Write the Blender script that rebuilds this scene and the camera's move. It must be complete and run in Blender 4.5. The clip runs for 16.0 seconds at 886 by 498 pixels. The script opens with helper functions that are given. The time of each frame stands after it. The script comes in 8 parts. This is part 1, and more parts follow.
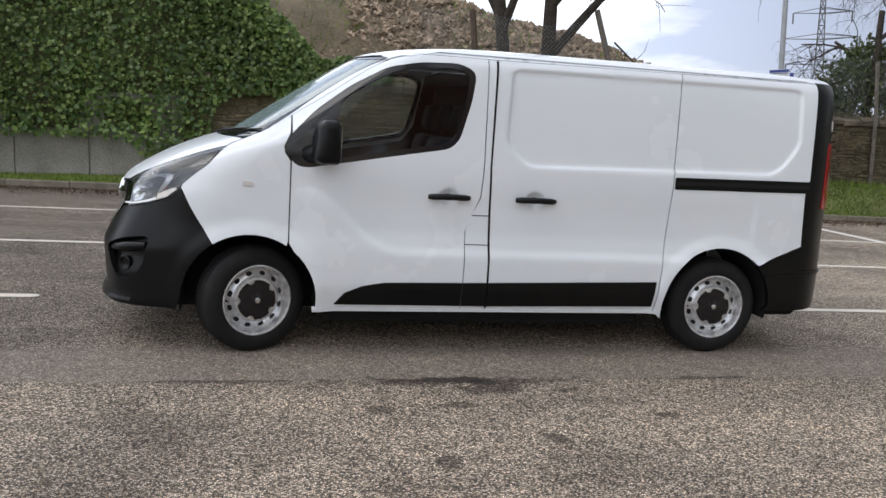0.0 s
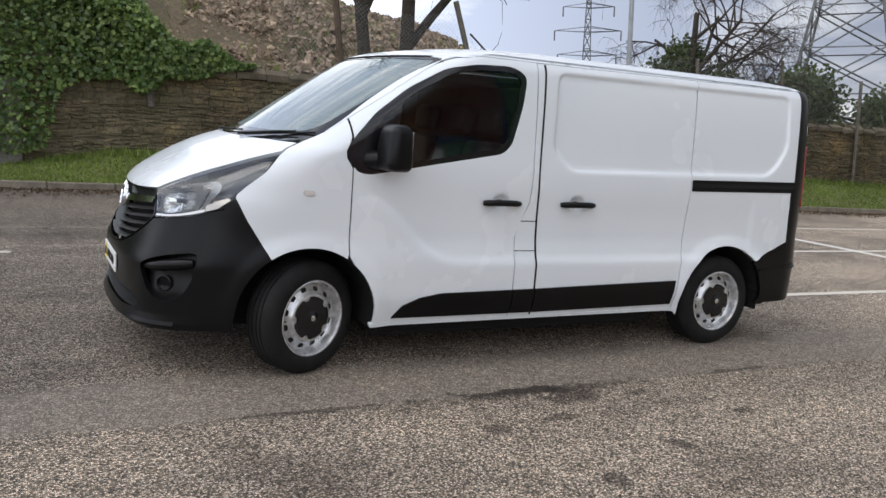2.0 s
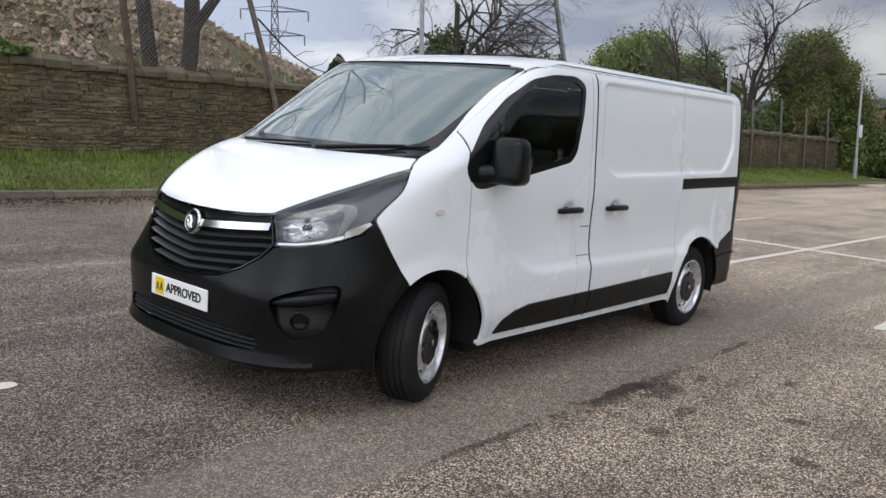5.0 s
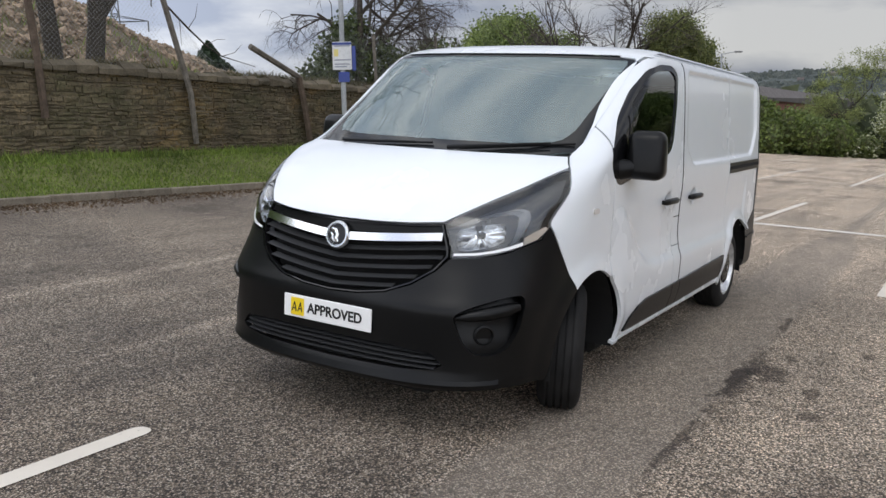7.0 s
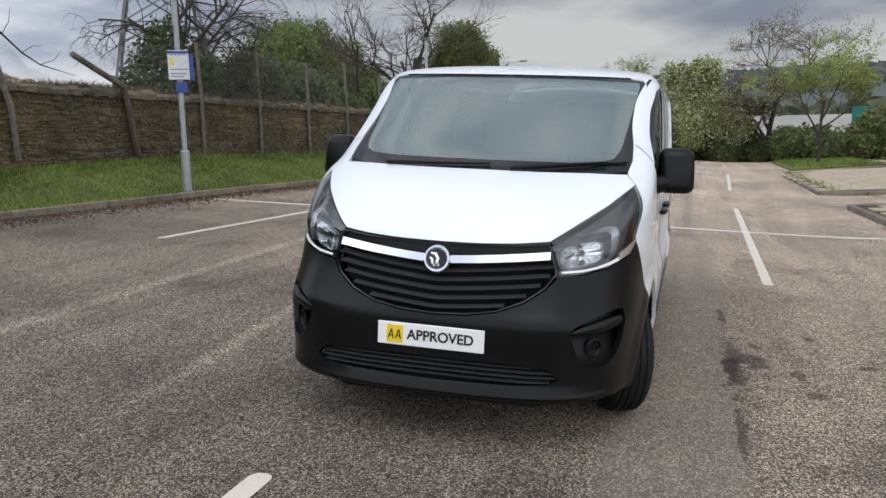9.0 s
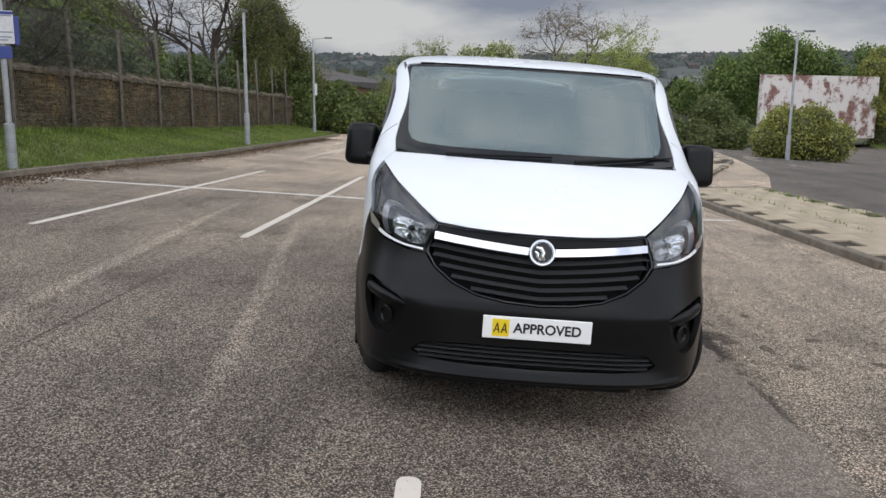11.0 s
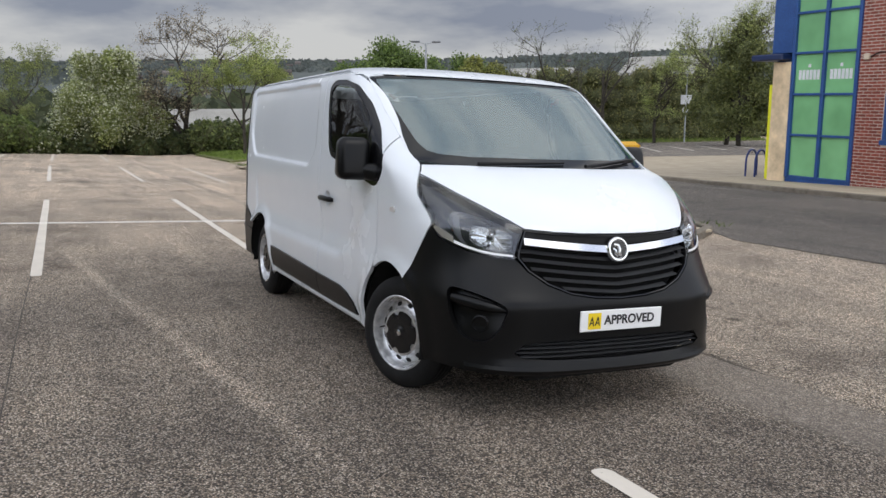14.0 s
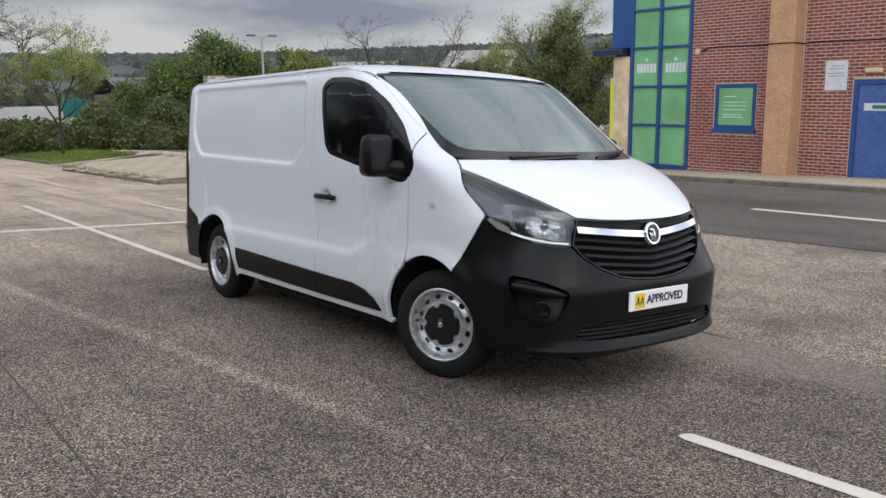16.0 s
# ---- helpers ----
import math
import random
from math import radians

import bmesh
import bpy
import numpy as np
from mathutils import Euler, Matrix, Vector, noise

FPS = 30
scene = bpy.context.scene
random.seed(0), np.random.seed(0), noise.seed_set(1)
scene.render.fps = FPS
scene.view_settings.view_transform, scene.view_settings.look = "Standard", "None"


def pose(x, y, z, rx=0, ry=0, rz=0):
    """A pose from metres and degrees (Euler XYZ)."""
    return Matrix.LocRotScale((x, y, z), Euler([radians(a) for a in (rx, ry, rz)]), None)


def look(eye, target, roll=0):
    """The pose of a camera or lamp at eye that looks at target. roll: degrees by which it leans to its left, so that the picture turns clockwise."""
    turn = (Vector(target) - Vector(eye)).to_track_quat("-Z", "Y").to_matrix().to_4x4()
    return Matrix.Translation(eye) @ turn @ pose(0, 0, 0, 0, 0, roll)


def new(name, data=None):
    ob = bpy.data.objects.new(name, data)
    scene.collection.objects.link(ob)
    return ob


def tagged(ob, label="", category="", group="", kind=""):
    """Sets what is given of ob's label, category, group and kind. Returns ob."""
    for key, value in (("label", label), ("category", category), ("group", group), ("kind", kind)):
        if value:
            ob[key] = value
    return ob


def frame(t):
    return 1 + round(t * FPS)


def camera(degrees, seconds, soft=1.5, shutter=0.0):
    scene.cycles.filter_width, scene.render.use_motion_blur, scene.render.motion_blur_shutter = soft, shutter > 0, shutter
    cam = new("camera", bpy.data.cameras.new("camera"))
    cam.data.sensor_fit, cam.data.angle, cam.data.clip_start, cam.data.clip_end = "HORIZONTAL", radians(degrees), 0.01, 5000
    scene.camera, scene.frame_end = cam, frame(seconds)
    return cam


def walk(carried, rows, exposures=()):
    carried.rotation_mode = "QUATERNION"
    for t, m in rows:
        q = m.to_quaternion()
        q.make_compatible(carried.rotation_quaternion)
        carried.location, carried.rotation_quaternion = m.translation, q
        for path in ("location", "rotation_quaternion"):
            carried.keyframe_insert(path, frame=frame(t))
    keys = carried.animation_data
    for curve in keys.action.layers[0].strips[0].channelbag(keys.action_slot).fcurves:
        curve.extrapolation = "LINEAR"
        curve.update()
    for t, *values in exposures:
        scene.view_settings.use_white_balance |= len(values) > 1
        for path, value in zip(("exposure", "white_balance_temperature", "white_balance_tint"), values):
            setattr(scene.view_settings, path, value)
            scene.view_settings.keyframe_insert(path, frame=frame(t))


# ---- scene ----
cam = camera(55.5, 16.0, 1.5)
# the car park falls away to the back and towards the building; the van stands square on it
SLOPE = pose(0, 0, 0, 3.1, 1.7, 0)
PATH = [
    (0, (0.005, -5.984, 1.496), (0.449, -4.059, 1.183), 3.7),
    (0.5, (-0.364, -5.797, 1.474), (0.242, -3.92, 1.14), 4.2),
    (1, (-0.766, -5.687, 1.475), (-0.052, -3.848, 1.144), 4.2),
    (1.5, (-1.15, -5.512, 1.481), (-0.317, -3.721, 1.167), 3.7),
    (2, (-1.473, -5.268, 1.502), (-0.551, -3.522, 1.187), 4.5),
    (2.5, (-1.825, -5.101, 1.54), (-0.828, -3.398, 1.215), 5.2),
    (3, (-2.097, -4.964, 1.572), (-1.031, -3.307, 1.23), 4.6),
    (3.5, (-2.362, -4.717, 1.579), (-1.221, -3.111, 1.236), 3.8),
    (3.7, (-2.52, -4.601, 1.56), (-1.329, -3.029, 1.226), 5.0),
    (5.8, (-3.452, -3.245, 1.477), (-1.86, -2.077, 1.159), 2.4),
    (6, (-3.513, -3.118, 1.486), (-1.906, -1.97, 1.167), 2.6),
    (6.5, (-3.762, -2.777, 1.488), (-2.114, -1.691, 1.164), 3.0),
    (7, (-3.922, -2.449, 1.478), (-2.236, -1.423, 1.156), 2.7),
    (7.5, (-4.101, -2.13, 1.48), (-2.366, -1.183, 1.174), 2.8),
    (8, (-4.326, -1.807, 1.504), (-2.523, -0.993, 1.208), 2.7),
    (8.5, (-4.452, -1.478, 1.501), (-2.6, -0.782, 1.211), 2.5),
    (9, (-4.596, -1.106, 1.501), (-2.694, -0.558, 1.214), 2.1),
    (9.2, (-4.655, -0.945, 1.515), (-2.736, -0.462, 1.228), 2.1),
    (11.3, (-4.834, 0.67, 1.492), (-2.856, 0.624, 1.197), 3.9),
    (11.5, (-4.806, 0.842, 1.445), (-2.828, 0.743, 1.165), 3.8),
    (12, (-4.78, 1.252, 1.454), (-2.819, 0.992, 1.162), 3.5),
    (12.5, (-4.671, 1.643, 1.453), (-2.738, 1.216, 1.169), 3.3),
    (13, (-4.642, 2.084, 1.447), (-2.756, 1.473, 1.183), 3.2),
    (13.5, (-4.52, 2.413, 1.422), (-2.682, 1.666, 1.168), 2.6),
    (14, (-4.419, 2.736, 1.414), (-2.631, 1.876, 1.163), 2.0),
    (14.5, (-4.324, 3.086, 1.422), (-2.589, 2.124, 1.172), 1.7),
    (15, (-4.152, 3.349, 1.414), (-2.471, 2.293, 1.169), 1.0),
    (15.5, (-4.037, 3.688, 1.412), (-2.413, 2.546, 1.167), 0.5),
    (16, (-3.873, 3.878, 1.395), (-2.311, 2.655, 1.14), 0.8),
]
walk(cam, [(t, SLOPE @ look(eye, target, roll)) for t, eye, target, roll in PATH])

# ---- light: a bright overcast sky ----
world = bpy.data.worlds.new("sky")
scene.world = world
world.use_nodes = True
wn = world.node_tree.nodes
wl = world.node_tree.links
wbg = wn["Background"]
sky = wn.new("ShaderNodeTexSky")
sky.sky_type, sky.sun_disc = "NISHITA", False
sky.sun_elevation, sky.sun_rotation = radians(58), radians(256)
wtc = wn.new("ShaderNodeTexCoord")
wmap = wn.new("ShaderNodeMapping")
wmap.inputs["Scale"].default_value = (1.0, 1.0, 3.6)
wcl = wn.new("ShaderNodeTexNoise")
wcl.inputs["Scale"].default_value, wcl.inputs["Detail"].default_value = 2.5, 8.0
wcl.inputs["Roughness"].default_value = 0.52
wramp = wn.new("ShaderNodeValToRGB")
wramp.color_ramp.elements[0].position, wramp.color_ramp.elements[0].color = 0.42, (3.8, 4.2, 5.35, 1)
wramp.color_ramp.elements[1].position, wramp.color_ramp.elements[1].color = 0.60, (10.0, 10.0, 10.0, 1)
wmix = wn.new("ShaderNodeMix")
wmix.data_type = "RGBA"
wmix.inputs["Factor"].default_value = 0.9
wl.new(wtc.outputs["Generated"], wmap.inputs["Vector"])
wl.new(wmap.outputs["Vector"], wcl.inputs["Vector"])
wl.new(wcl.outputs["Fac"], wramp.inputs["Fac"])
wl.new(sky.outputs["Color"], wmix.inputs["A"])
wl.new(wramp.outputs["Color"], wmix.inputs["B"])
# an overcast sky grows brighter towards the zenith, and here away from the far hill
wsep = wn.new("ShaderNodeSeparateXYZ")
wl.new(wtc.outputs["Generated"], wsep.inputs["Vector"])
wup = wn.new("ShaderNodeMapRange")
wup.interpolation_type = "SMOOTHSTEP"
wup.inputs["From Min"].default_value, wup.inputs["From Max"].default_value = 0.08, 0.60
wup.inputs["To Min"].default_value, wup.inputs["To Max"].default_value = 1.04, 1.04
wl.new(wsep.outputs["Z"], wup.inputs["Value"])
wno = wn.new("ShaderNodeMapRange")
wno.inputs["From Min"].default_value, wno.inputs["From Max"].default_value = 0.22, 0.90
wno.inputs["To Min"].default_value, wno.inputs["To Max"].default_value = 1.06, 1.82
wl.new(wsep.outputs["Y"], wno.inputs["Value"])
wmul = wn.new("ShaderNodeMath")
wmul.operation = "MULTIPLY"
wl.new(wup.outputs["Result"], wmul.inputs[0])
wl.new(wno.outputs["Result"], wmul.inputs[1])
wea = wn.new("ShaderNodeMapRange")
wea.interpolation_type = "SMOOTHSTEP"
wea.inputs["From Min"].default_value, wea.inputs["From Max"].default_value = -0.30, 0.95
wea.inputs["To Min"].default_value, wea.inputs["To Max"].default_value = 1.33, 0.42
wl.new(wsep.outputs["X"], wea.inputs["Value"])
wmul2 = wn.new("ShaderNodeMath")
wmul2.operation = "MULTIPLY"
wl.new(wmul.outputs[0], wmul2.inputs[0])
wl.new(wea.outputs["Result"], wmul2.inputs[1])
wgrad = wn.new("ShaderNodeVectorMath")
wgrad.operation = "SCALE"
wl.new(wmix.outputs["Result"], wgrad.inputs[0])
wl.new(wmul2.outputs[0], wgrad.inputs["Scale"])
wl.new(wgrad.outputs["Vector"], wbg.inputs["Color"])
wbg.inputs["Strength"].default_value = 0.130
sun = new("sun", bpy.data.lights.new("sun", "SUN"))
sun.data.energy, sun.data.angle, sun.data.color = 0.5, radians(30), (1.0, 0.975, 0.945)
sun.matrix_world = look((-12, -3, 20), (0, 0, 0))
scene.view_settings.exposure = 0.04


# ---- materials ----
def mat(name, rough=0.6, metal=0.0, color=(0.5, 0.5, 0.5)):
    m = bpy.data.materials.new(name)
    m.use_nodes = True
    b = m.node_tree.nodes["Principled BSDF"]
    b.inputs["Base Color"].default_value = (*color, 1)
    b.inputs["Roughness"].default_value, b.inputs["Metallic"].default_value = rough, metal
    return m


def node(m, kind, **inputs):
    n = m.node_tree.nodes.new("ShaderNode" + kind)
    for k, v in inputs.items():
        n.inputs[k].default_value = v
    return n


def link(m, a, b):
    m.node_tree.links.new(a, b)


def coords(m, scale=(1, 1, 1), space="Object"):
    c, k = node(m, "TexCoord"), node(m, "Mapping")
    k.inputs["Scale"].default_value = scale
    link(m, c.outputs[space], k.inputs["Vector"])
    return k.outputs["Vector"]


def noise_ramp(m, vec, scale, stops, detail=4.0, rough=0.55):
    """A noise through a colour ramp; stops: (position, colour)."""
    n = node(m, "TexNoise", Scale=scale, Detail=detail, Roughness=rough)
    link(m, vec, n.inputs["Vector"])
    r = m.node_tree.nodes.new("ShaderNodeValToRGB")
    e = r.color_ramp.elements
    while len(e) < len(stops):
        e.new(0.5)
    for el, (p, c) in zip(e, stops):
        el.position, el.color = p, (*c, 1) if len(c) == 3 else c
    link(m, n.outputs["Fac"], r.inputs["Fac"])
    return r.outputs["Color"], n.outputs["Fac"]


def mixed(m, a, b, fac, blend="MIX"):
    x = m.node_tree.nodes.new("ShaderNodeMix")
    x.data_type, x.blend_type = "RGBA", blend
    for s, v in (("A", a), ("B", b)):
        if isinstance(v, tuple):
            x.inputs[s].default_value = (*v, 1)
        else:
            link(m, v, x.inputs[s])
    if isinstance(fac, (int, float)):
        x.inputs["Factor"].default_value = fac
    else:
        link(m, fac, x.inputs["Factor"])
    return x.outputs["Result"]


def bumped(m, height, strength=0.3, distance=0.01):
    b = node(m, "Bump", Strength=strength, Distance=distance)
    link(m, height, b.inputs["Height"])
    link(m, b.outputs["Normal"], m.node_tree.nodes["Principled BSDF"].inputs["Normal"])


def base(m, col):
    link(m, col, m.node_tree.nodes["Principled BSDF"].inputs["Base Color"])


def rough_from(m, fac, lo, hi):
    r = node(m, "MapRange")
    r.inputs["To Min"].default_value, r.inputs["To Max"].default_value = lo, hi
    link(m, fac, r.inputs["Value"])
    link(m, r.outputs["Result"], m.node_tree.nodes["Principled BSDF"].inputs["Roughness"])


def grained(name, c1, c2, scale=8.0, rough=0.8, bump=0.3, dist=0.01, fine=60.0, island=0.0, objrand=0.0, metal=0.0):
    """A surface with two scales of variation between two colours; island / objrand vary it from piece to piece."""
    m = mat(name, rough, metal)
    v = coords(m)
    col, f = noise_ramp(m, v, scale, ((0.3, c1), (0.7, c2)), 5.0, 0.6)
    fcol, ff = noise_ramp(m, v, fine, ((0.3, (0.72, 0.72, 0.72)), (0.7, (1.2, 1.2, 1.2))), 3.0, 0.6)
    col = mixed(m, col, fcol, 1.0, "MULTIPLY")
    for amount, out in ((island, ("NewGeometry", "Random Per Island")), (objrand, ("ObjectInfo", "Random"))):
        if amount:
            n = node(m, out[0])
            r = node(m, "MapRange")
            r.inputs["To Min"].default_value, r.inputs["To Max"].default_value = 1 - amount, 1 + amount
            link(m, n.outputs[out[1]], r.inputs["Value"])
            hs = node(m, "HueSaturation")
            link(m, r.outputs["Result"], hs.inputs["Value"])
            link(m, col, hs.inputs["Color"])
            col = hs.outputs["Color"]
    base(m, col)
    if bump:
        bumped(m, ff, bump, dist)
    return m


def glass(name, tint=(0.75, 0.8, 0.8), rough=0.0, ior=1.5):
    m = mat(name)
    t = m.node_tree
    t.nodes.remove(t.nodes["Principled BSDF"])
    tr, gl, fr, mx = node(m, "BsdfTransparent"), node(m, "BsdfGlossy"), node(m, "Fresnel"), node(m, "MixShader")
    tr.inputs["Color"].default_value = (*tint, 1)
    gl.inputs["Roughness"].default_value = rough
    gl.inputs["Color"].default_value = (1, 1, 1, 1)
    fr.inputs["IOR"].default_value = ior
    link(m, fr.outputs["Fac"], mx.inputs[0])
    link(m, tr.outputs[0], mx.inputs[1])
    link(m, gl.outputs[0], mx.inputs[2])
    link(m, mx.outputs[0], t.nodes["Material Output"].inputs["Surface"])
    return m


def veiled(m, amount):
    """A pale blue-green diffuse film on glass: dust, and sky reflection put into colour."""
    t = m.node_tree
    d, mx = node(m, "BsdfDiffuse"), node(m, "MixShader")
    d.inputs["Color"].default_value = (0.52, 0.68, 0.69, 1)
    mx.inputs[0].default_value = amount
    out = t.nodes["Material Output"].inputs["Surface"]
    link(m, out.links[0].from_socket, mx.inputs[1])
    link(m, d.outputs[0], mx.inputs[2])
    link(m, mx.outputs[0], out)


# ---- building helpers ----
def obj(name, bm, material, parent=None, label="", smooth=None):
    me = bpy.data.meshes.new(name)
    bm.to_mesh(me)
    bm.free()
    for x in material if isinstance(material, (list, tuple)) else [material]:
        me.materials.append(x)
    if smooth is not None:
        for p in me.polygons:
            p.use_smooth = True
        if smooth:
            me.set_sharp_from_angle(angle=radians(smooth))
    ob = new(name, me)
    if parent is not None:
        ob.parent = parent
    if label:
        ob["label"] = label
    return ob


def part(name, bm, material, parent, label="", smooth=None):
    return obj(name, bm, material, parent, label, smooth)


def thing(name, m, label, category, group="", kind=""):
    e = new(name)
    e.matrix_world = m
    e.empty_display_size = 0.1
    return tagged(e, label, category, group, kind)


def box(bm, x0, y0, z0, x1, y1, z1, m=None):
    r = bmesh.ops.create_cube(bm, size=1.0, matrix=Matrix.LocRotScale(((x0 + x1) / 2, (y0 + y1) / 2, (z0 + z1) / 2), None, (x1 - x0, y1 - y0, z1 - z0)))
    if m is not None:
        bmesh.ops.transform(bm, matrix=m, verts=r["verts"])
    return r["verts"]


def bbox(x0, y0, z0, x1, y1, z1, bevel=0.0, seg=1, m=None):
    bm = bmesh.new()
    box(bm, x0, y0, z0, x1, y1, z1)
    if bevel:
        bmesh.ops.bevel(bm, geom=bm.edges[:], offset=bevel, segments=seg, affect="EDGES", profile=0.5)
    if m is not None:
        bmesh.ops.transform(bm, matrix=m, verts=bm.verts[:])
    return bm


def tube(bm, pts, radii, sides=8, cap=True):
    """A tapered tube along points."""
    pts = [Vector(p) for p in pts]
    if isinstance(radii, (int, float)):
        radii = [radii] * len(pts)
    rings = []
    prev = None
    for i, p in enumerate(pts):
        d = (pts[min(i + 1, len(pts) - 1)] - pts[max(i - 1, 0)]).normalized()
        if prev is None:
            a = d.orthogonal().normalized()
        else:
            a = (prev - d * prev.dot(d))
            a = a.normalized() if a.length > 1e-6 else d.orthogonal().normalized()
        prev = a
        b = d.cross(a)
        rings.append([bm.verts.new(p + radii[i] * (math.cos(2 * math.pi * k / sides) * a + math.sin(2 * math.pi * k / sides) * b)) for k in range(sides)])
    for r0, r1 in zip(rings, rings[1:]):
        for k in range(sides):
            bm.faces.new((r0[k], r0[(k + 1) % sides], r1[(k + 1) % sides], r1[k]))
    if cap:
        bm.faces.new(rings[0][::-1])
        bm.faces.new(rings[-1])
    return bm


def spun(profile, steps=48, axis="Y", close=False):
    """A surface of revolution; profile: (radius, along)."""
    bm = bmesh.new()
    rows = []
    for r, a in profile:
        row = []
        for k in range(steps):
            c, s = math.cos(2 * math.pi * k / steps), math.sin(2 * math.pi * k / steps)
            row.append(bm.verts.new((r * c, a, r * s) if axis == "Y" else (r * c, r * s, a)))
        rows.append(row)
    n = len(rows)
    for i in range(n if close else n - 1):
        r0, r1 = rows[i], rows[(i + 1) % n]
        for k in range(steps):
            bm.faces.new((r0[k], r0[(k + 1) % steps], r1[(k + 1) % steps], r1[k]))
    return bm


def sheet(verts, faces):
    bm = bmesh.new()
    vs = [bm.verts.new(v) for v in verts]
    for f in faces:
        bm.faces.new([vs[i] for i in f])
    return bm


def lerp_table(table, v):
    """Smoothly interpolates the rows (key, value...) of a table."""
    if v <= table[0][0]:
        return table[0][1]
    for (a, fa), (b, fb) in zip(table, table[1:]):
        if v <= b:
            return fa + (fb - fa) * (v - a) / (b - a)
    return table[-1][1]


def sstep(a, b, v):
    u = min(max((v - a) / (b - a), 0.0), 1.0)
    return u * u * (3 - 2 * u)


# the lie of the land: the car park's even fall, levelling out under the road beside the building
FALL_X, FALL_Y = -math.tan(radians(1.7)), math.tan(radians(3.1))


def land(x, y):
    z = FALL_X * x + FALL_Y * y + 0.62 * sstep(0, 9, -3.0 - y)
    if x > 55:
        z += (x - 55) * 0.0297 * sstep(55, 90, x)
    if y > 10.4:
        z += -FALL_Y * (y - 10.4) * sstep(10.4, 20, y)
    if y < -16:
        z += -FALL_Y * (y + 16)
    if x < -20:
        z += FALL_X * (-20 - x)
    return z


# ---- the panel van: x from nose (-) to tail (+), the near side at -y, ground at z = 0 ----
from mathutils import geometry

HALF_W = [(0.20, 0.885), (0.27, 0.925), (0.34, 0.940), (0.47, 0.948), (0.64, 0.952), (0.80, 0.944), (1.00, 0.944), (1.16, 0.942), (1.30, 0.932),
          (1.50, 0.918), (1.70, 0.900), (1.80, 0.884), (1.845, 0.862), (1.875, 0.825), (1.895, 0.775), (1.915, 0.68), (1.93, 0.52), (1.94, 0.30), (1.944, 0.02)]
NOSE = [(0.20, -0.845), (0.25, -0.900), (0.272, -0.926), (0.295, -0.930), (0.325, -0.914), (0.42, -0.908), (0.605, -0.915), (0.628, -0.910), (0.66, -0.896), (0.74, -0.870), (0.84, -0.845), (0.92, -0.830), (0.965, -0.818), (0.995, -0.800), (1.03, -0.763),
        (1.10, -0.655), (1.18, -0.505), (1.25, -0.335), (1.285, -0.23), (1.34, -0.13), (1.50, 0.11), (1.65, 0.335), (1.78, 0.535), (1.835, 0.63), (1.86, 0.70), (1.885, 0.82), (1.91, 1.0), (1.93, 1.25), (1.944, 1.7)]
CORNER = [(0.20, 0.80), (0.30, 0.94), (0.60, 0.958), (0.72, 0.90), (0.84, 0.80), (0.92, 0.755), (1.00, 0.765), (1.10, 0.64), (1.18, 0.545), (1.235, 0.48), (1.285, 0.445), (1.34, 0.435), (1.50, 0.42), (1.80, 0.36), (1.86, 0.38), (1.944, 0.5)]
K_FRONT = [(0.20, 0.70), (0.60, 0.72), (0.75, 0.70), (0.92, 0.67), (1.00, 0.69), (1.10, 0.69), (1.235, 0.70), (1.30, 0.73), (1.50, 0.80), (1.944, 0.82)]
K_SIDE = [(0.20, 0.93), (0.60, 0.965), (0.72, 0.88), (0.84, 0.74), (0.92, 0.68), (1.00, 0.69), (1.10, 0.69), (1.235, 0.67), (1.285, 0.58), (1.34, 0.48), (1.50, 0.42), (1.944, 0.45)]
TAIL = 3.99
Q = 1.2


def smooth_table(table, v):
    """Cubic interpolation of a table, monotone enough for body lines."""
    n = len(table)
    if v <= table[0][0]:
        return table[0][1]
    if v >= table[-1][0]:
        return table[-1][1]
    i = 0
    while table[i + 1][0] < v:
        i += 1
    (x0, y0), (x1, y1) = table[i], table[i + 1]
    d = (y1 - y0) / (x1 - x0)
    dl = (y0 - table[i - 1][1]) / (x0 - table[i - 1][0]) if i else d
    dr = (table[i + 2][1] - y1) / (table[i + 2][0] - x1) if i + 2 < n else d
    m0 = 0 if dl * d <= 0 else 2 * dl * d / (dl + d)
    m1 = 0 if dr * d <= 0 else 2 * dr * d / (dr + d)
    h = x1 - x0
    u = (v - x0) / h
    return (2 * u**3 - 3 * u**2 + 1) * y0 + (u**3 - 2 * u**2 + u) * h * m0 + (-2 * u**3 + 3 * u**2) * y1 + (u**3 - u**2) * h * m1


PLAN = {}


def plan(z):
    k = round(z, 4)
    if k not in PLAN:
        PLAN[k] = tuple(smooth_table(t, k) for t in (NOSE, CORNER, HALF_W, K_FRONT, K_SIDE))
    return PLAN[k]


def bezier(q, z):
    n, a, w, k1, k2 = plan(z)
    p = 1 - q
    x = p**3 * n + 3 * p * p * q * n + 3 * p * q * q * (n + a * (1 - k2)) + q**3 * (n + a)
    y = 3 * p * p * q * k1 * w + 3 * p * q * q * w + q**3 * w
    return x, y


def s_of(kind, v, z):
    """The way round the body, from the middle of the nose (0) to the tail, of a place given by its y or its x."""
    n, a, w, _, _ = plan(z)
    if kind == "y":
        sign, t, i = (1 if v >= 0 else -1), min(abs(v), w * 0.9999), 1
    else:
        sign, t, i = 1, v, 0
        if v >= n + a:
            return Q + v - (n + a)
        if v <= n:
            return 0.0
    lo, hi = 0.0, 1.0
    for _ in range(28):
        m = (lo + hi) / 2
        if bezier(m, z)[i] < t:
            lo = m
        else:
            hi = m
    return sign * Q * lo


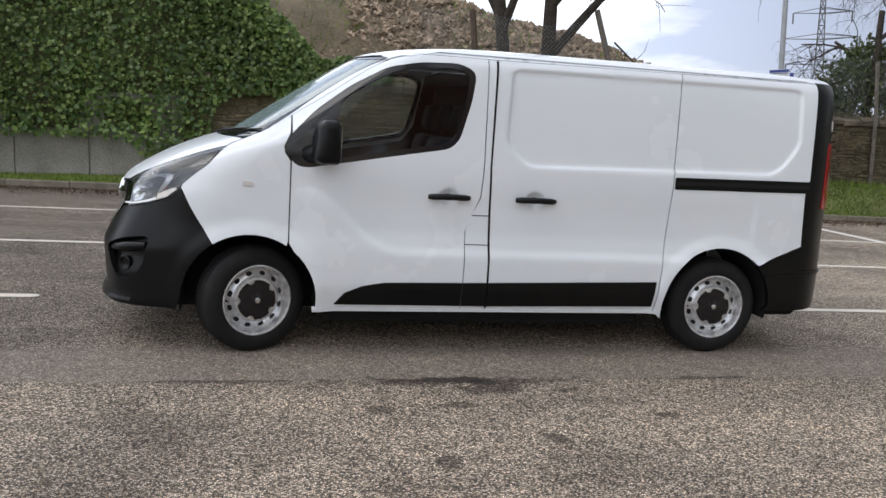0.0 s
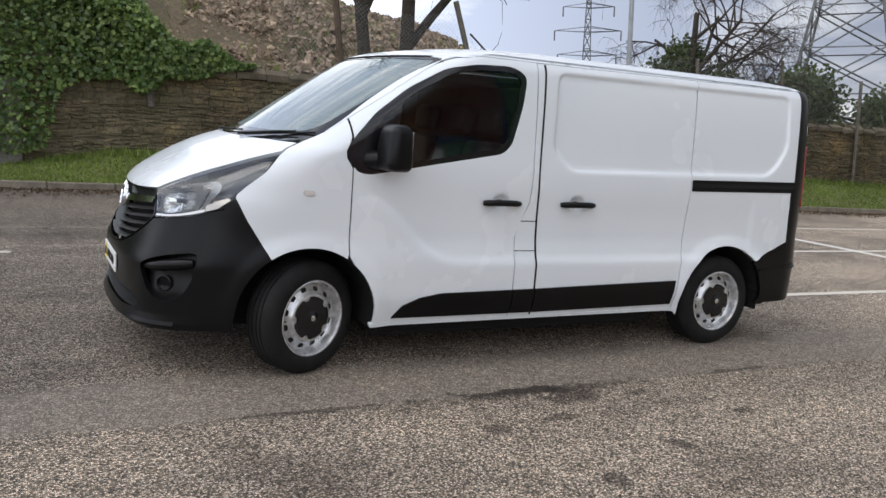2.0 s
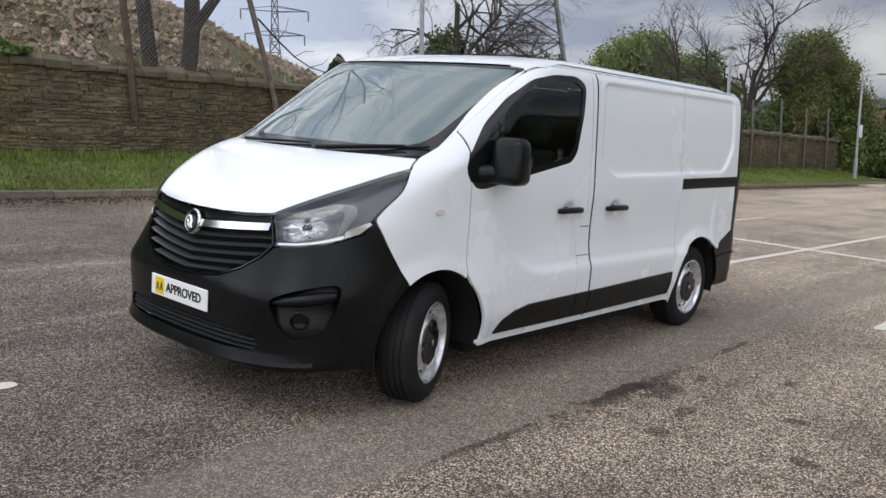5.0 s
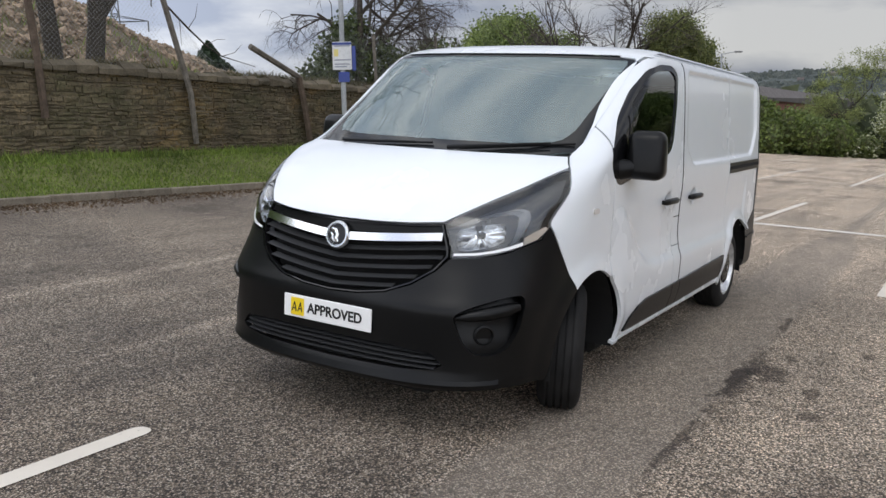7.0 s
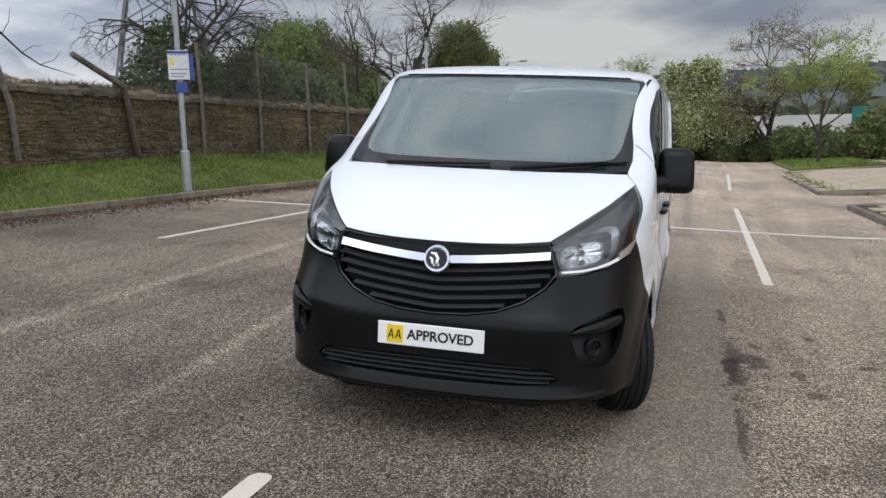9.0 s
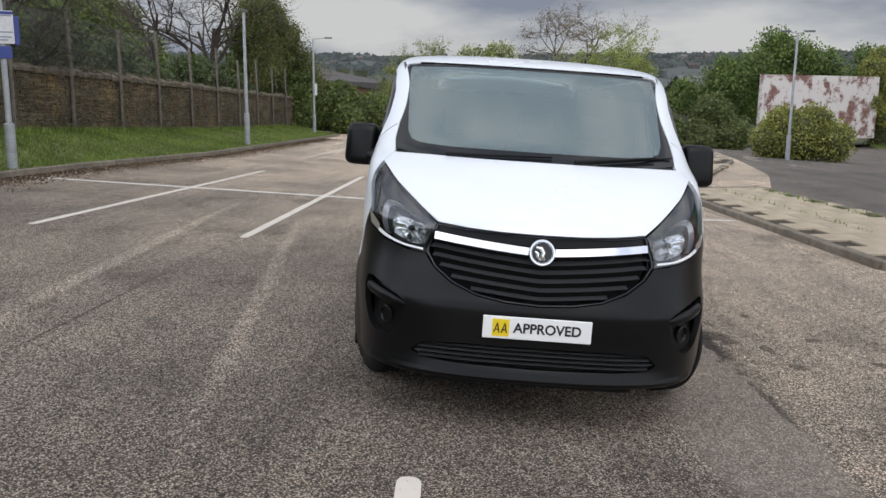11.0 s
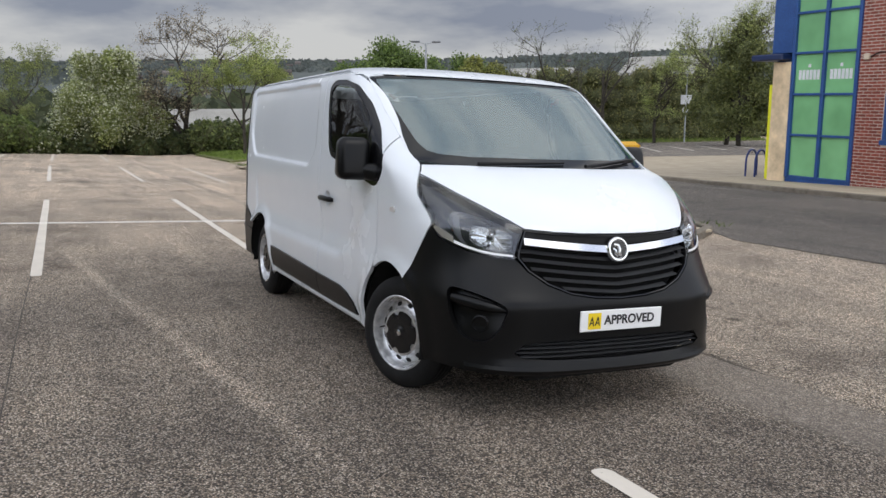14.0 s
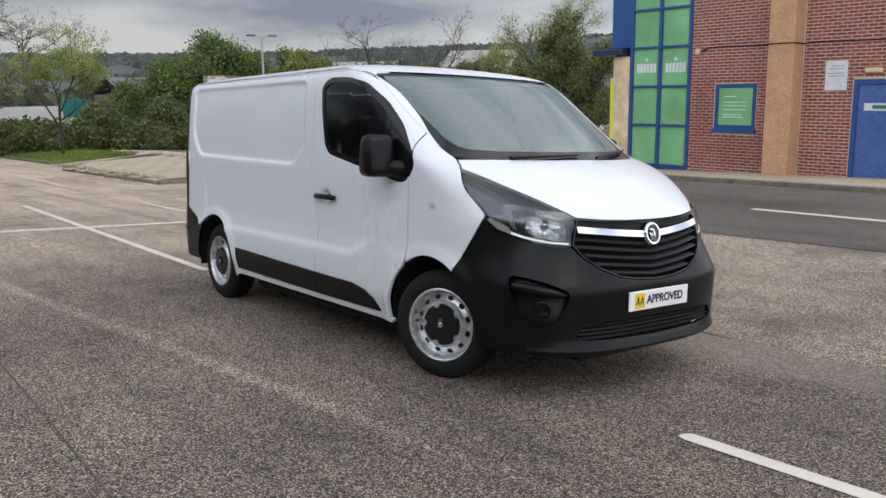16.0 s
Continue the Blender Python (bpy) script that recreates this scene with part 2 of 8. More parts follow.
def in_poly(poly, x, z):
    c = False
    for (x0, z0), (x1, z1) in zip(poly, poly[1:] + poly[:1]):
        if (z0 > z) != (z1 > z) and x < (x1 - x0) * (z - z0) / (z1 - z0) + x0:
            c = not c
    return c


def edge_dist(poly, x, z):
    best = 9.0
    for (x0, z0), (x1, z1) in zip(poly, poly[1:] + poly[:1]):
        dx, dz = x1 - x0, z1 - z0
        u = min(max(((x - x0) * dx + (z - z0) * dz) / (dx * dx + dz * dz), 0), 1)
        best = min(best, math.hypot(x - x0 - u * dx, z - z0 - u * dz))
    return best


def soften(poly, r, steps=5):
    out = []
    n = len(poly)
    for i in range(n):
        p, a, b = Vector(poly[i]), Vector(poly[i - 1]), Vector(poly[(i + 1) % n])
        da, db = a - p, b - p
        t = min(r, 0.45 * da.length, 0.45 * db.length)
        p0, p1 = p + da.normalized() * t, p + db.normalized() * t
        out += [tuple(p0 * (1 - j / steps) ** 2 + p * 2 * (j / steps) * (1 - j / steps) + p1 * (j / steps) ** 2) for j in range(steps + 1)]
    return out


CARGO = soften([(1.55, 1.812), (3.60, 1.822), (3.605, 1.44), (3.49, 1.29), (3.40, 1.235), (1.72, 1.205), (1.66, 1.225), (1.53, 1.335)], 0.07)
CUPS = {-1: ((1.185, 1.004), (1.745, 1.004)), 1: ((1.195, 1.004),)}


def crest_line(x):
    """Height of the pressed line along the doors; it climbs towards the wing."""
    return 0.655 + 0.36 * sstep(0.95, 0.30, x) ** 1.4 if x < 0.95 else 0.655


def shape_lines(sg):
    """Places along the pressed edges, where the skin needs close vertices."""
    out = []
    n = len(CARGO)
    for (x0, z0), (x1, z1) in zip(CARGO, CARGO[1:] + CARGO[:1]):
        l = math.hypot(x1 - x0, z1 - z0)
        if l < 1e-5:
            continue
        nx, nz = (z1 - z0) / l, -(x1 - x0) / l
        k = max(1, int(l / 0.022))
        for i in range(k):
            x, z = x0 + (x1 - x0) * i / k, z0 + (z1 - z0) * i / k
            for e in (-0.004, 0.003, 0.010, 0.017, 0.024):
                out.append((x + nx * e, z + nz * e))
    for i in range(150):
        x = 0.24 + i * 0.021
        for e in (-0.036, -0.018, 0.0, 0.018, 0.036):
            out.append((x, crest_line(x) + e))
    for cx, cz in CUPS[sg]:
        for j in range(1, 9):
            for i in range(24):
                a = 2 * math.pi * (i + 0.5 * (j % 2)) / 24
                out.append((cx + 0.0095 * j * math.cos(a), cz + 0.0075 * j * math.sin(a)))
    return out


def relief(x, y, z):
    """Pressed shapes of the skin: out (+) or in (-)."""
    d = 0.0
    if x > 1.4 and z > 1.1:
        e = edge_dist(CARGO, x, z) * (1 if in_poly(CARGO, x, z) else -1)
        d -= 0.017 * sstep(-0.004, 0.024, e)
    if x > 0.2 and z < 1.3 and abs(y) > 0.7:
        d += 0.019 * sstep(-0.034, 0.034, crest_line(x) - z) * sstep(0.30, 0.45, z) * sstep(0.20, 0.45, x)
        if x < 3.3:
            d -= 0.010 * sstep(0.66, 0.8, z) * sstep(1.12, 0.9, z) * sstep(0.45, 0.75, x)
    if 1.0 < x < 1.9 and 0.9 < z < 1.1 and abs(y) > 0.7:
        for cx, cz in CUPS[1 if y > 0 else -1]:
            d -= 0.026 * sstep(1.0, 0.35, math.hypot((x - cx) / 0.072, (z - cz) / 0.056))
    if x > 2.55 and z < 0.9:
        r = math.hypot(x - 3.08, z - 0.33)
        d += 0.016 * sstep(0.50, 0.42, r)
    if x < 0.6 and z < 0.95 and abs(y) > 0.7:
        r = math.hypot(x - 0.0, z - 0.33)
        d += 0.014 * sstep(0.50, 0.41, r)
    return d


def raw(s, z):
    sign, t = (1 if s >= 0 else -1), abs(s)
    n, a, w, _, _ = plan(z)
    if t <= Q:
        x, y = bezier(t / Q, z)
    else:
        x, y = n + a + t - Q, w
        if x > 3.69:
            y -= 2.5 * (x - 3.69) ** 2
        x = min(x, TAIL)
    return Vector((x, sign * y, z))


def skin(s, z, off=0.0, shaped=True):
    p = raw(s, z)
    e = 0.004
    n = (raw(s, z + e) - raw(s, z - e)).cross(raw(s + e, z) - raw(s - e, z))
    n = n.normalized() if n.length > 1e-12 else Vector((0, 0, 1))
    d = off + (relief(p.x, p.y, p.z) if shaped else 0.0)
    return p + n * d, n


def outline(loop, cell, sign=1):
    """A loop of ('x' or 'y', value, z) as points (s, z), closely spaced."""
    out = []
    for (k0, v0, z0), (k1, v1, z1) in zip(loop, loop[1:] + loop[:1]):
        a = s_of(k0, v0, z0)
        b = s_of(k1, v1, z1)
        n = max(1, int(math.hypot(b - a, z1 - z0) / cell + 0.5))
        for i in range(n):
            u = i / n
            z = z0 + (z1 - z0) * u
            if k0 == k1:
                s = s_of(k0, v0 + (v1 - v0) * u, z)
            else:
                s = a + (b - a) * u
            out.append((sign * s, z))
    return out


def rounded(loop, r=0.03, steps=4):
    """Rounds the corners of a loop whose places are all given alike."""
    out = []
    n = len(loop)
    for i in range(n):
        k, x, z = loop[i]
        p, a, b = Vector((x, z)), Vector(loop[i - 1][1:]), Vector(loop[(i + 1) % n][1:])
        da, db = a - p, b - p
        t = min(r, 0.45 * da.length, 0.45 * db.length)
        p0, p1 = p + da.normalized() * t, p + db.normalized() * t
        for j in range(steps + 1):
            u = j / steps
            v = p0 * (1 - u) ** 2 + p * 2 * u * (1 - u) + p1 * u * u
            out.append((k, v.x, v.y))
    return out


def panel(loop, holes=(), cell=0.03, off=0.0, depth=0.018, sign=1, shaped=True, extra=()):
    """A skin panel with turned-in edges; loops as for outline()."""
    loops = [outline(l, cell, sign) for l in (loop, *holes)]
    # side panels are divided in true length and height
    true = all(k == "x" for k, _, _ in loop)

    def there(s, z):
        return (s + sign * (plan(z)[0] + plan(z)[1]), z) if true else (s, z)

    def back(s, z):
        return (s - sign * (plan(z)[0] + plan(z)[1]), z) if true else (s, z)

    loops = [[there(*p) for p in l] for l in loops]
    pts, edges = [], []
    for l in loops:
        i0 = len(pts)
        pts += l
        edges += [(i0 + i, i0 + (i + 1) % len(l)) for i in range(len(l))]
    o = loops[0]
    s0, s1 = min(p[0] for p in o), max(p[0] for p in o)
    z0, z1 = min(p[1] for p in o), max(p[1] for p in o)
    if extra:
        edge_pts = np.array(pts)
        for x, z in extra:
            s = there(sign * s_of("x", x, z), z)[0]
            if in_poly(o, s, z) and not any(in_poly(h, s, z) for h in loops[1:]) and np.min((edge_pts[:, 0] - s) ** 2 + (edge_pts[:, 1] - z) ** 2) > 0.004 ** 2:
                pts.append((s, z))
    flat = np.array(pts)
    for i in range(int(math.floor(s0 / cell)), int(math.ceil(s1 / cell)) + 1):
        for j in range(int(math.floor(z0 / cell)), int(math.ceil(z1 / cell)) + 1):
            s, z = i * cell, j * cell
            if in_poly(o, s, z) and not any(in_poly(h, s, z) for h in loops[1:]) and np.min((flat[:, 0] - s) ** 2 + (flat[:, 1] - z) ** 2) > (0.45 * cell) ** 2:
                pts.append((s, z))
    vs, es, fs, _, _, _ = geometry.delaunay_2d_cdt([Vector(p) for p in pts], edges, [], 0, 1e-5)
    bm = bmesh.new()
    made = []
    for v in vs:
        p, n = skin(*back(v.x, v.y), off, shaped)
        made.append((bm.verts.new(p), n, p))
    for f in fs:
        cs, cz = sum(vs[i].x for i in f) / 3, sum(vs[i].y for i in f) / 3
        if in_poly(o, cs, cz) and not any(in_poly(h, cs, cz) for h in loops[1:]):
            bm.faces.new([made[i][0] for i in f])
    bm.normal_update()
    idx = {v: n for v, n, _ in made}
    for f in bm.faces:
        if f.normal.dot(idx[f.verts[0]]) < 0:
            f.normal_flip()
    loose = [v for v in bm.verts if not v.link_faces]
    bmesh.ops.delete(bm, geom=loose, context="VERTS")
    if depth:
        rim = {}
        for e in [e for e in bm.edges if len(e.link_faces) == 1]:
            l = e.link_loops[0]
            a, b = l.vert, l.link_loop_next.vert
            for v in (a, b):
                if v not in rim:
                    rim[v] = bm.verts.new(v.co - idx[v] * depth)
            bm.faces.new((b, a, rim[a], rim[b]))
    return bm


def curve(pts, k=5):
    """A smooth line through points."""
    out = []
    n = len(pts)
    for i in range(n - 1):
        p0, p1, p2, p3 = (Vector(pts[max(min(j, n - 1), 0)]) for j in (i - 1, i, i + 1, i + 2))
        for j in range(k):
            u = j / k
            out.append(tuple(0.5 * (2 * p1 + (p2 - p0) * u + (2 * p0 - 5 * p1 + 4 * p2 - p3) * u * u + (3 * p1 - p0 - 3 * p2 + p3) * u ** 3)))
    return out + [tuple(pts[-1])]


def arc(cx, cz, r, a0, a1, n=14):
    return [("x", cx + r * math.cos(radians(a0 + (a1 - a0) * i / n)), cz + r * math.sin(radians(a0 + (a1 - a0) * i / n))) for i in range(n + 1)]


# materials of the van
M_WHITE = mat("white_paint", 0.22, 0, (0.71, 0.735, 0.755))
M_WHITE.node_tree.nodes["Principled BSDF"].inputs["Coat Weight"].default_value = 0.45
M_WHITE.node_tree.nodes["Principled BSDF"].inputs["Coat Roughness"].default_value = 0.04
v_ = coords(M_WHITE)
c_, f_ = noise_ramp(M_WHITE, v_, 1.3, ((0.3, (0.775, 0.815, 0.85)), (0.7, (0.81, 0.84, 0.865))), 4.0)
base(M_WHITE, c_)
rough_from(M_WHITE, f_, 0.2, 0.32)
M_BLACK = grained("black_plastic", (0.0034, 0.0036, 0.0039), (0.0058, 0.0061, 0.0065), 3.0, 0.31, 0.10, 0.002, 400.0)
M_BLACK.node_tree.nodes["Principled BSDF"].inputs["Specular IOR Level"].default_value = 0.24
M_GLOSSY = mat("gloss_black", 0.12, 0, (0.008, 0.008, 0.009))
M_BORDER = mat("black_border", 0.08, 0, (0.012, 0.013, 0.014))
M_BORDER.node_tree.nodes["Principled BSDF"].inputs["Specular IOR Level"].default_value = 0.35
M_SLAT = mat("satin_black", 0.36, 0, (0.040, 0.041, 0.043))
M_GAP = mat("gap_black", 0.9, 0, (0.004, 0.004, 0.004))
M_CHROME = mat("chrome", 0.13, 1, (0.80, 0.81, 0.82))
M_STEEL = grained("silver_steel", (0.66, 0.67, 0.68), (0.74, 0.75, 0.76), 5.0, 0.26, 0.01, 0.001, 30.0, metal=0.7)
M_TYRE = grained("tyre_rubber", (0.009, 0.009, 0.0095), (0.018, 0.0175, 0.017), 6.0, 0.75, 0.25, 0.003, 200.0)
M_TYRE.node_tree.nodes["Principled BSDF"].inputs["Specular IOR Level"].default_value = 0.25
M_GLASS = glass("clear_glass", (0.46, 0.54, 0.54), 0.0, 1.95)
# pale film lightens the windscreen as mirrored sky would, besides a little dust
veiled(M_GLASS, 0.20)
M_SIDEGLASS = glass("side_glass", (0.66, 0.72, 0.71), 0.0, 1.40)
M_LENS = glass("lamp_lens", (0.91, 0.93, 0.95), 0.0, 1.72)
M_RED = mat("red_lens", 0.12, 0, (0.35, 0.01, 0.012))
M_REFLECT = mat("lamp_reflector", 0.20, 1, (0.90, 0.91, 0.92))
M_DARKGREY = mat("lamp_housing", 0.26, 0.2, (0.075, 0.077, 0.082))
M_SURROUND = mat("lamp_fin", 0.18, 0.3, (0.66, 0.67, 0.69))
M_INDLENS = mat("indicator_lens", 0.12, 0.6, (0.56, 0.53, 0.49))
M_AMBER = mat("amber_bulb", 0.2, 0, (0.52, 0.20, 0.13))
M_CAP = mat("cap_black", 0.24, 0, (0.008, 0.008, 0.009))
M_CLEARIND = mat("pale_lens", 0.12, 0, (0.66, 0.63, 0.60))
M_INTERIOR = grained("dark_trim", (0.02, 0.021, 0.023), (0.035, 0.036, 0.038), 5.0, 0.7, 0.1, 0.002, 120.0)
M_SEAT = grained("seat_cloth", (0.028, 0.030, 0.034), (0.045, 0.047, 0.05), 9.0, 0.9, 0.2, 0.002, 300.0)
M_PLATE = mat("white_plate", 0.35, 0, (0.86, 0.86, 0.85))
M_DRL = mat("clear_white_strip", 0.18, 0, (0.88, 0.89, 0.90))
M_YELLOW = mat("yellow_print", 0.35, 0, (0.85, 0.62, 0.02))
M_INK = mat("black_print", 0.4, 0, (0.012, 0.012, 0.012))

van = thing("panel_van", SLOPE.copy(), "white panel van with black plastic bumpers and sills, front wheels turned", "van")


def X(*pairs):
    return [("x", a, b) for a, b in pairs]


def Y(*pairs):
    return [("y", a, b) for a, b in pairs]


WIN_OUT = rounded(X((0.17, 1.255), (0.22, 1.335), (0.36, 1.485), (0.56, 1.64), (0.78, 1.765), (0.98, 1.805), (1.22, 1.815), (1.325, 1.765), (1.30, 1.59), (1.235, 1.355), (1.175, 1.295),
                    (0.84, 1.235), (0.32, 1.14), (0.245, 1.15)), 0.05, 3)
WIN_IN = rounded(X((0.47, 1.20), (0.50, 1.545), (0.58, 1.61), (0.80, 1.735), (0.98, 1.773), (1.20, 1.782), (1.288, 1.745), (1.265, 1.59), (1.205, 1.37), (1.155, 1.33), (0.86, 1.272)), 0.04, 3)
QUARTER = rounded(X((0.44, 1.20), (0.30, 1.19), (0.26, 1.30), (0.42, 1.485), (0.46, 1.51)), 0.015, 2)
FRAME_LINE = curve([(0.224, 1.44), (0.38, 1.56), (0.60, 1.71), (0.80, 1.810), (0.95, 1.846), (1.05, 1.851)])
SHAPES = {sg: shape_lines(sg) for sg in (-1, 1)}
for side, sg in (("near", -1), ("off", 1)):
    near = sg < 0
    # front wing, with its wheel arch
    wing = ([("x", 0.215, 1.440), ("y", 0.806, 1.354), ("y", 0.794, 1.300), ("y", 0.798, 1.285), ("y", 0.846, 1.240)]
            + X((-0.186, 1.205), (-0.25, 1.130), (-0.345, 1.052), (-0.395, 1.005), (-0.402, 0.985), (-0.345, 0.872), (-0.238, 0.702)) + arc(0.0, 0.335, 0.395, 123, 58) + X((0.216, 0.70), (0.216, 1.172), (0.182, 1.225), (0.178, 1.262), (0.212, 1.338)))
    part("wing", panel(wing, (), 0.026, 0, 0.02, sg), M_WHITE, van, smooth=40)
    # front door
    door = (X((0.224, 1.44), (0.224, 0.685)) + arc(0.0, 0.335, 0.395, 50, -6, 8) + X((0.40, 0.292), (1.300, 0.292), (1.300, 0.79), (1.385, 1.01), (1.395, 1.22), (1.395, 1.852)) + X(*FRAME_LINE[:0:-1]))
    d = part("front_door", panel(door, [WIN_OUT], 0.022, 0, 0.02, sg, True, SHAPES[sg]), M_WHITE, van, smooth=40)
    part("window_surround", panel(WIN_OUT, [WIN_IN, QUARTER], 0.022, -0.003, 0.015, sg, False), M_GLOSSY, d, "gloss black window surround", 40)
    part("window_pane", panel(WIN_IN, (), 0.06, -0.009, 0.0, sg, False), M_SIDEGLASS, d, smooth=60)
    part("quarter_pane", panel(QUARTER, (), 0.06, -0.008, 0.0, sg, False), M_GLOSSY, d, smooth=40)
    # black strip added in the wing's shut line, to paint the gap's shade
    part("wing_gap_strip", panel(X((0.213, 1.43), (0.213, 0.70), (0.227, 0.70), (0.227, 1.43)), (), 0.03, -0.008, 0.0, sg), M_GAP, van, "black strip for the shade in the wing gap")
    # windscreen pillar up to the roof
    pillar = X(*[(x - 0.005, z + 0.006) for x, z in FRAME_LINE if x < 0.98]) + X((0.99, 1.856), (0.99, 1.878)) + [("y", 0.80, 1.853), ("y", 0.72, 1.843), ("y", 0.72, 1.829), ("y", 0.796, 1.821), ("y", 0.815, 1.80), ("y", 0.817, 1.60), ("y", 0.806, 1.358)]
    part("windscreen_pillar", panel(pillar, (), 0.020, 0.003, 0.02, sg), M_WHITE, van, smooth=40)
    cant = X((0.994, 1.859), (0.994, 1.884), (3.70, 1.884), (3.715, 1.868), (2.705, 1.862), (1.46, 1.856), (1.40, 1.856))
    part("roof_rail", panel(cant, (), 0.03, 0, 0.02, sg), M_WHITE, van, smooth=40)
    arch_r = arc(3.08, 0.335, 0.40, 192, 47, 24)
    tail_edge = X((3.372, 0.635), (3.685, 0.765), (3.668, 1.12), (3.70, 1.22), (3.715, 1.862))
    if near:
        part("door_pillar", panel(X((1.402, 1.848), (1.402, 1.22), (1.392, 1.005), (1.340, 0.895), (1.452, 0.895), (1.438, 1.19), (1.452, 1.85)), (), 0.03, 0, 0.02, sg), M_WHITE, van, smooth=40)
        part("fuel_flap", panel(X((1.336, 0.888), (1.306, 0.80), (1.306, 0.712), (1.452, 0.712), (1.452, 0.888)), (), 0.03, 0, 0.02, sg), M_WHITE, van, smooth=40)
        part("pillar_foot", panel(X((1.306, 0.706), (1.306, 0.292), (1.462, 0.292), (1.456, 0.706)), (), 0.03, 0, 0.02, sg), M_WHITE, van, smooth=40)
        slide = X((1.460, 1.850), (1.446, 1.19), (1.462, 0.80), (1.470, 0.292), (2.622, 0.292), (2.640, 0.50), (2.668, 0.87), (2.684, 1.21), (2.702, 1.856))
        sd = part("sliding_door", panel(slide, (), 0.022, 0, 0.02, sg, True, SHAPES[sg]), M_WHITE, van, smooth=40)
        # likewise a black strip laid over the sliding door's gap, as its shade
        part("door_gap_strip", panel(X((1.449, 1.846), (1.436, 1.19), (1.450, 0.80), (1.460, 0.30), (1.472, 0.30), (1.464, 0.80), (1.448, 1.19), (1.463, 1.846)), (), 0.03, 0.0015, 0.004, sg), M_GAP, van, "black strip for the shade in the door gap")
        quarter = X((2.710, 1.856), (2.692, 1.21), (2.676, 0.87), (2.648, 0.50), (2.63, 0.292)) + arch_r + tail_edge
        part("rear_quarter", panel(quarter, (), 0.022, 0, 0.02, sg, True, SHAPES[sg]), M_WHITE, van, smooth=40)
        rail = part("door_rail", panel(rounded(X((2.694, 1.114), (2.694, 1.192), (3.692, 1.206), (3.69, 1.128)), 0.008, 2), (), 0.03, 0.004, 0.02, sg), M_BLACK, van, "black sliding door rail")
        part("rail_slot", panel(X((2.70, 1.142), (2.70, 1.168), (3.686, 1.181), (3.686, 1.155)), (), 0.04, 0.007, 0.004, sg), M_GAP, rail)
    else:
        quarter = X((1.402, 1.850), (1.402, 1.22), (1.392, 1.005), (1.308, 0.79), (1.308, 0.292), (2.63, 0.292)) + arch_r + tail_edge
        part("rear_quarter", panel(quarter, (), 0.022, 0, 0.02, sg, True, SHAPES[sg]), M_WHITE, van, smooth=40)
    # black lower trims and the sill
    t0 = X((0.505, 0.318), (0.565, 0.392), (0.67, 0.438), (0.81, 0.462), (1.298, 0.470), (1.298, 0.318))
    part("door_trim", panel(t0, (), 0.03, 0.012, 0.016, sg), M_BLACK, van, "black plastic sill trim", smooth=40)
    if near:
        part("pillar_trim", panel(X((1.306, 0.318), (1.306, 0.470), (1.458, 0.473), (1.462, 0.318)), (), 0.03, 0.012, 0.016, sg), M_BLACK, van, smooth=40)
        part("sliding_door_trim", panel(X((1.470, 0.318), (1.466, 0.473), (2.618, 0.500), (2.605, 0.332)), (), 0.03, 0.012, 0.016, sg), M_BLACK, van, smooth=40)
    else:
        part("sill_trim", panel(X((1.306, 0.318), (1.306, 0.470), (2.618, 0.500), (2.605, 0.332)), (), 0.03, 0.012, 0.016, sg), M_BLACK, van, smooth=40)
    part("sill", panel(rounded(X((0.375, 0.270), (0.372, 0.290), (2.66, 0.300), (2.655, 0.280)), 0.006, 2), (), 0.04, 0.004, 0.03, sg), M_WHITE, van, smooth=40)
    # tail pillar, rear lamp, rear bumper
    tail = X((3.708, 1.868), (3.692, 1.22), (3.664, 1.12), (3.681, 0.77), (3.681, 0.60), (3.98, 0.60), (3.98, 1.05), (3.975, 1.55), (3.93, 1.868))
    lamp = rounded(X((3.815, 1.02), (3.86, 1.47), (3.955, 1.47), (3.965, 1.02)), 0.02, 2)
    part("tail_pillar", panel(tail, [lamp], 0.03, 0.004, 0.02, sg, False), M_BLACK, van, "black tail pillar trim", smooth=40)
    rl = part("rear_lamp", panel(lamp, (), 0.03, 0.012, 0.02, sg, False), M_RED, van, "red rear lamp cluster", smooth=40)
    part("reversing_lens", panel(X((3.88, 1.15), (3.89, 1.27), (3.945, 1.27), (3.95, 1.15)), (), 0.04, 0.012, 0.004, sg, False), M_CLEARIND, rl)
    part("tail_marker", panel(X((3.905, 1.555), (3.905, 1.625), (3.965, 1.62), (3.968, 1.555)), (), 0.04, 0.012, 0.01, sg, False), M_CLEARIND, van, "small clear tail marker")
    bump_r = X((3.378, 0.630), (3.686, 0.762), (3.686, 0.595), (3.98, 0.595), (3.98, 0.36), (3.95, 0.325), (3.44, 0.305)) + arc(3.08, 0.335, 0.40, 2, 44, 8)
    part("rear_bumper", panel(bump_r, (), 0.03, 0.006, 0.03, sg, False), M_BLACK, van, "black rear bumper corner", smooth=40)
    part("bumper_lip", panel(X((3.43, 0.548), (3.43, 0.560), (3.97, 0.588), (3.97, 0.572)), (), 0.04, 0.016, 0.012, sg, False), M_BLACK, van)
    # side repeater
    part("side_repeater", panel(rounded(X((-0.055, 1.018), (-0.055, 1.046), (0.008, 1.042), (0.008, 1.016)), 0.012, 3), (), 0.012, 0.008, 0.012, sg), M_CLEARIND, van, "pale side indicator", smooth=40)

    # door handles
    for hx in ((1.055, 1.615) if near else (1.065,)):
        def hp(x, z, off):
            return skin(sg * s_of("x", x, z), z, off, False)[0]
        bm = bmesh.new()
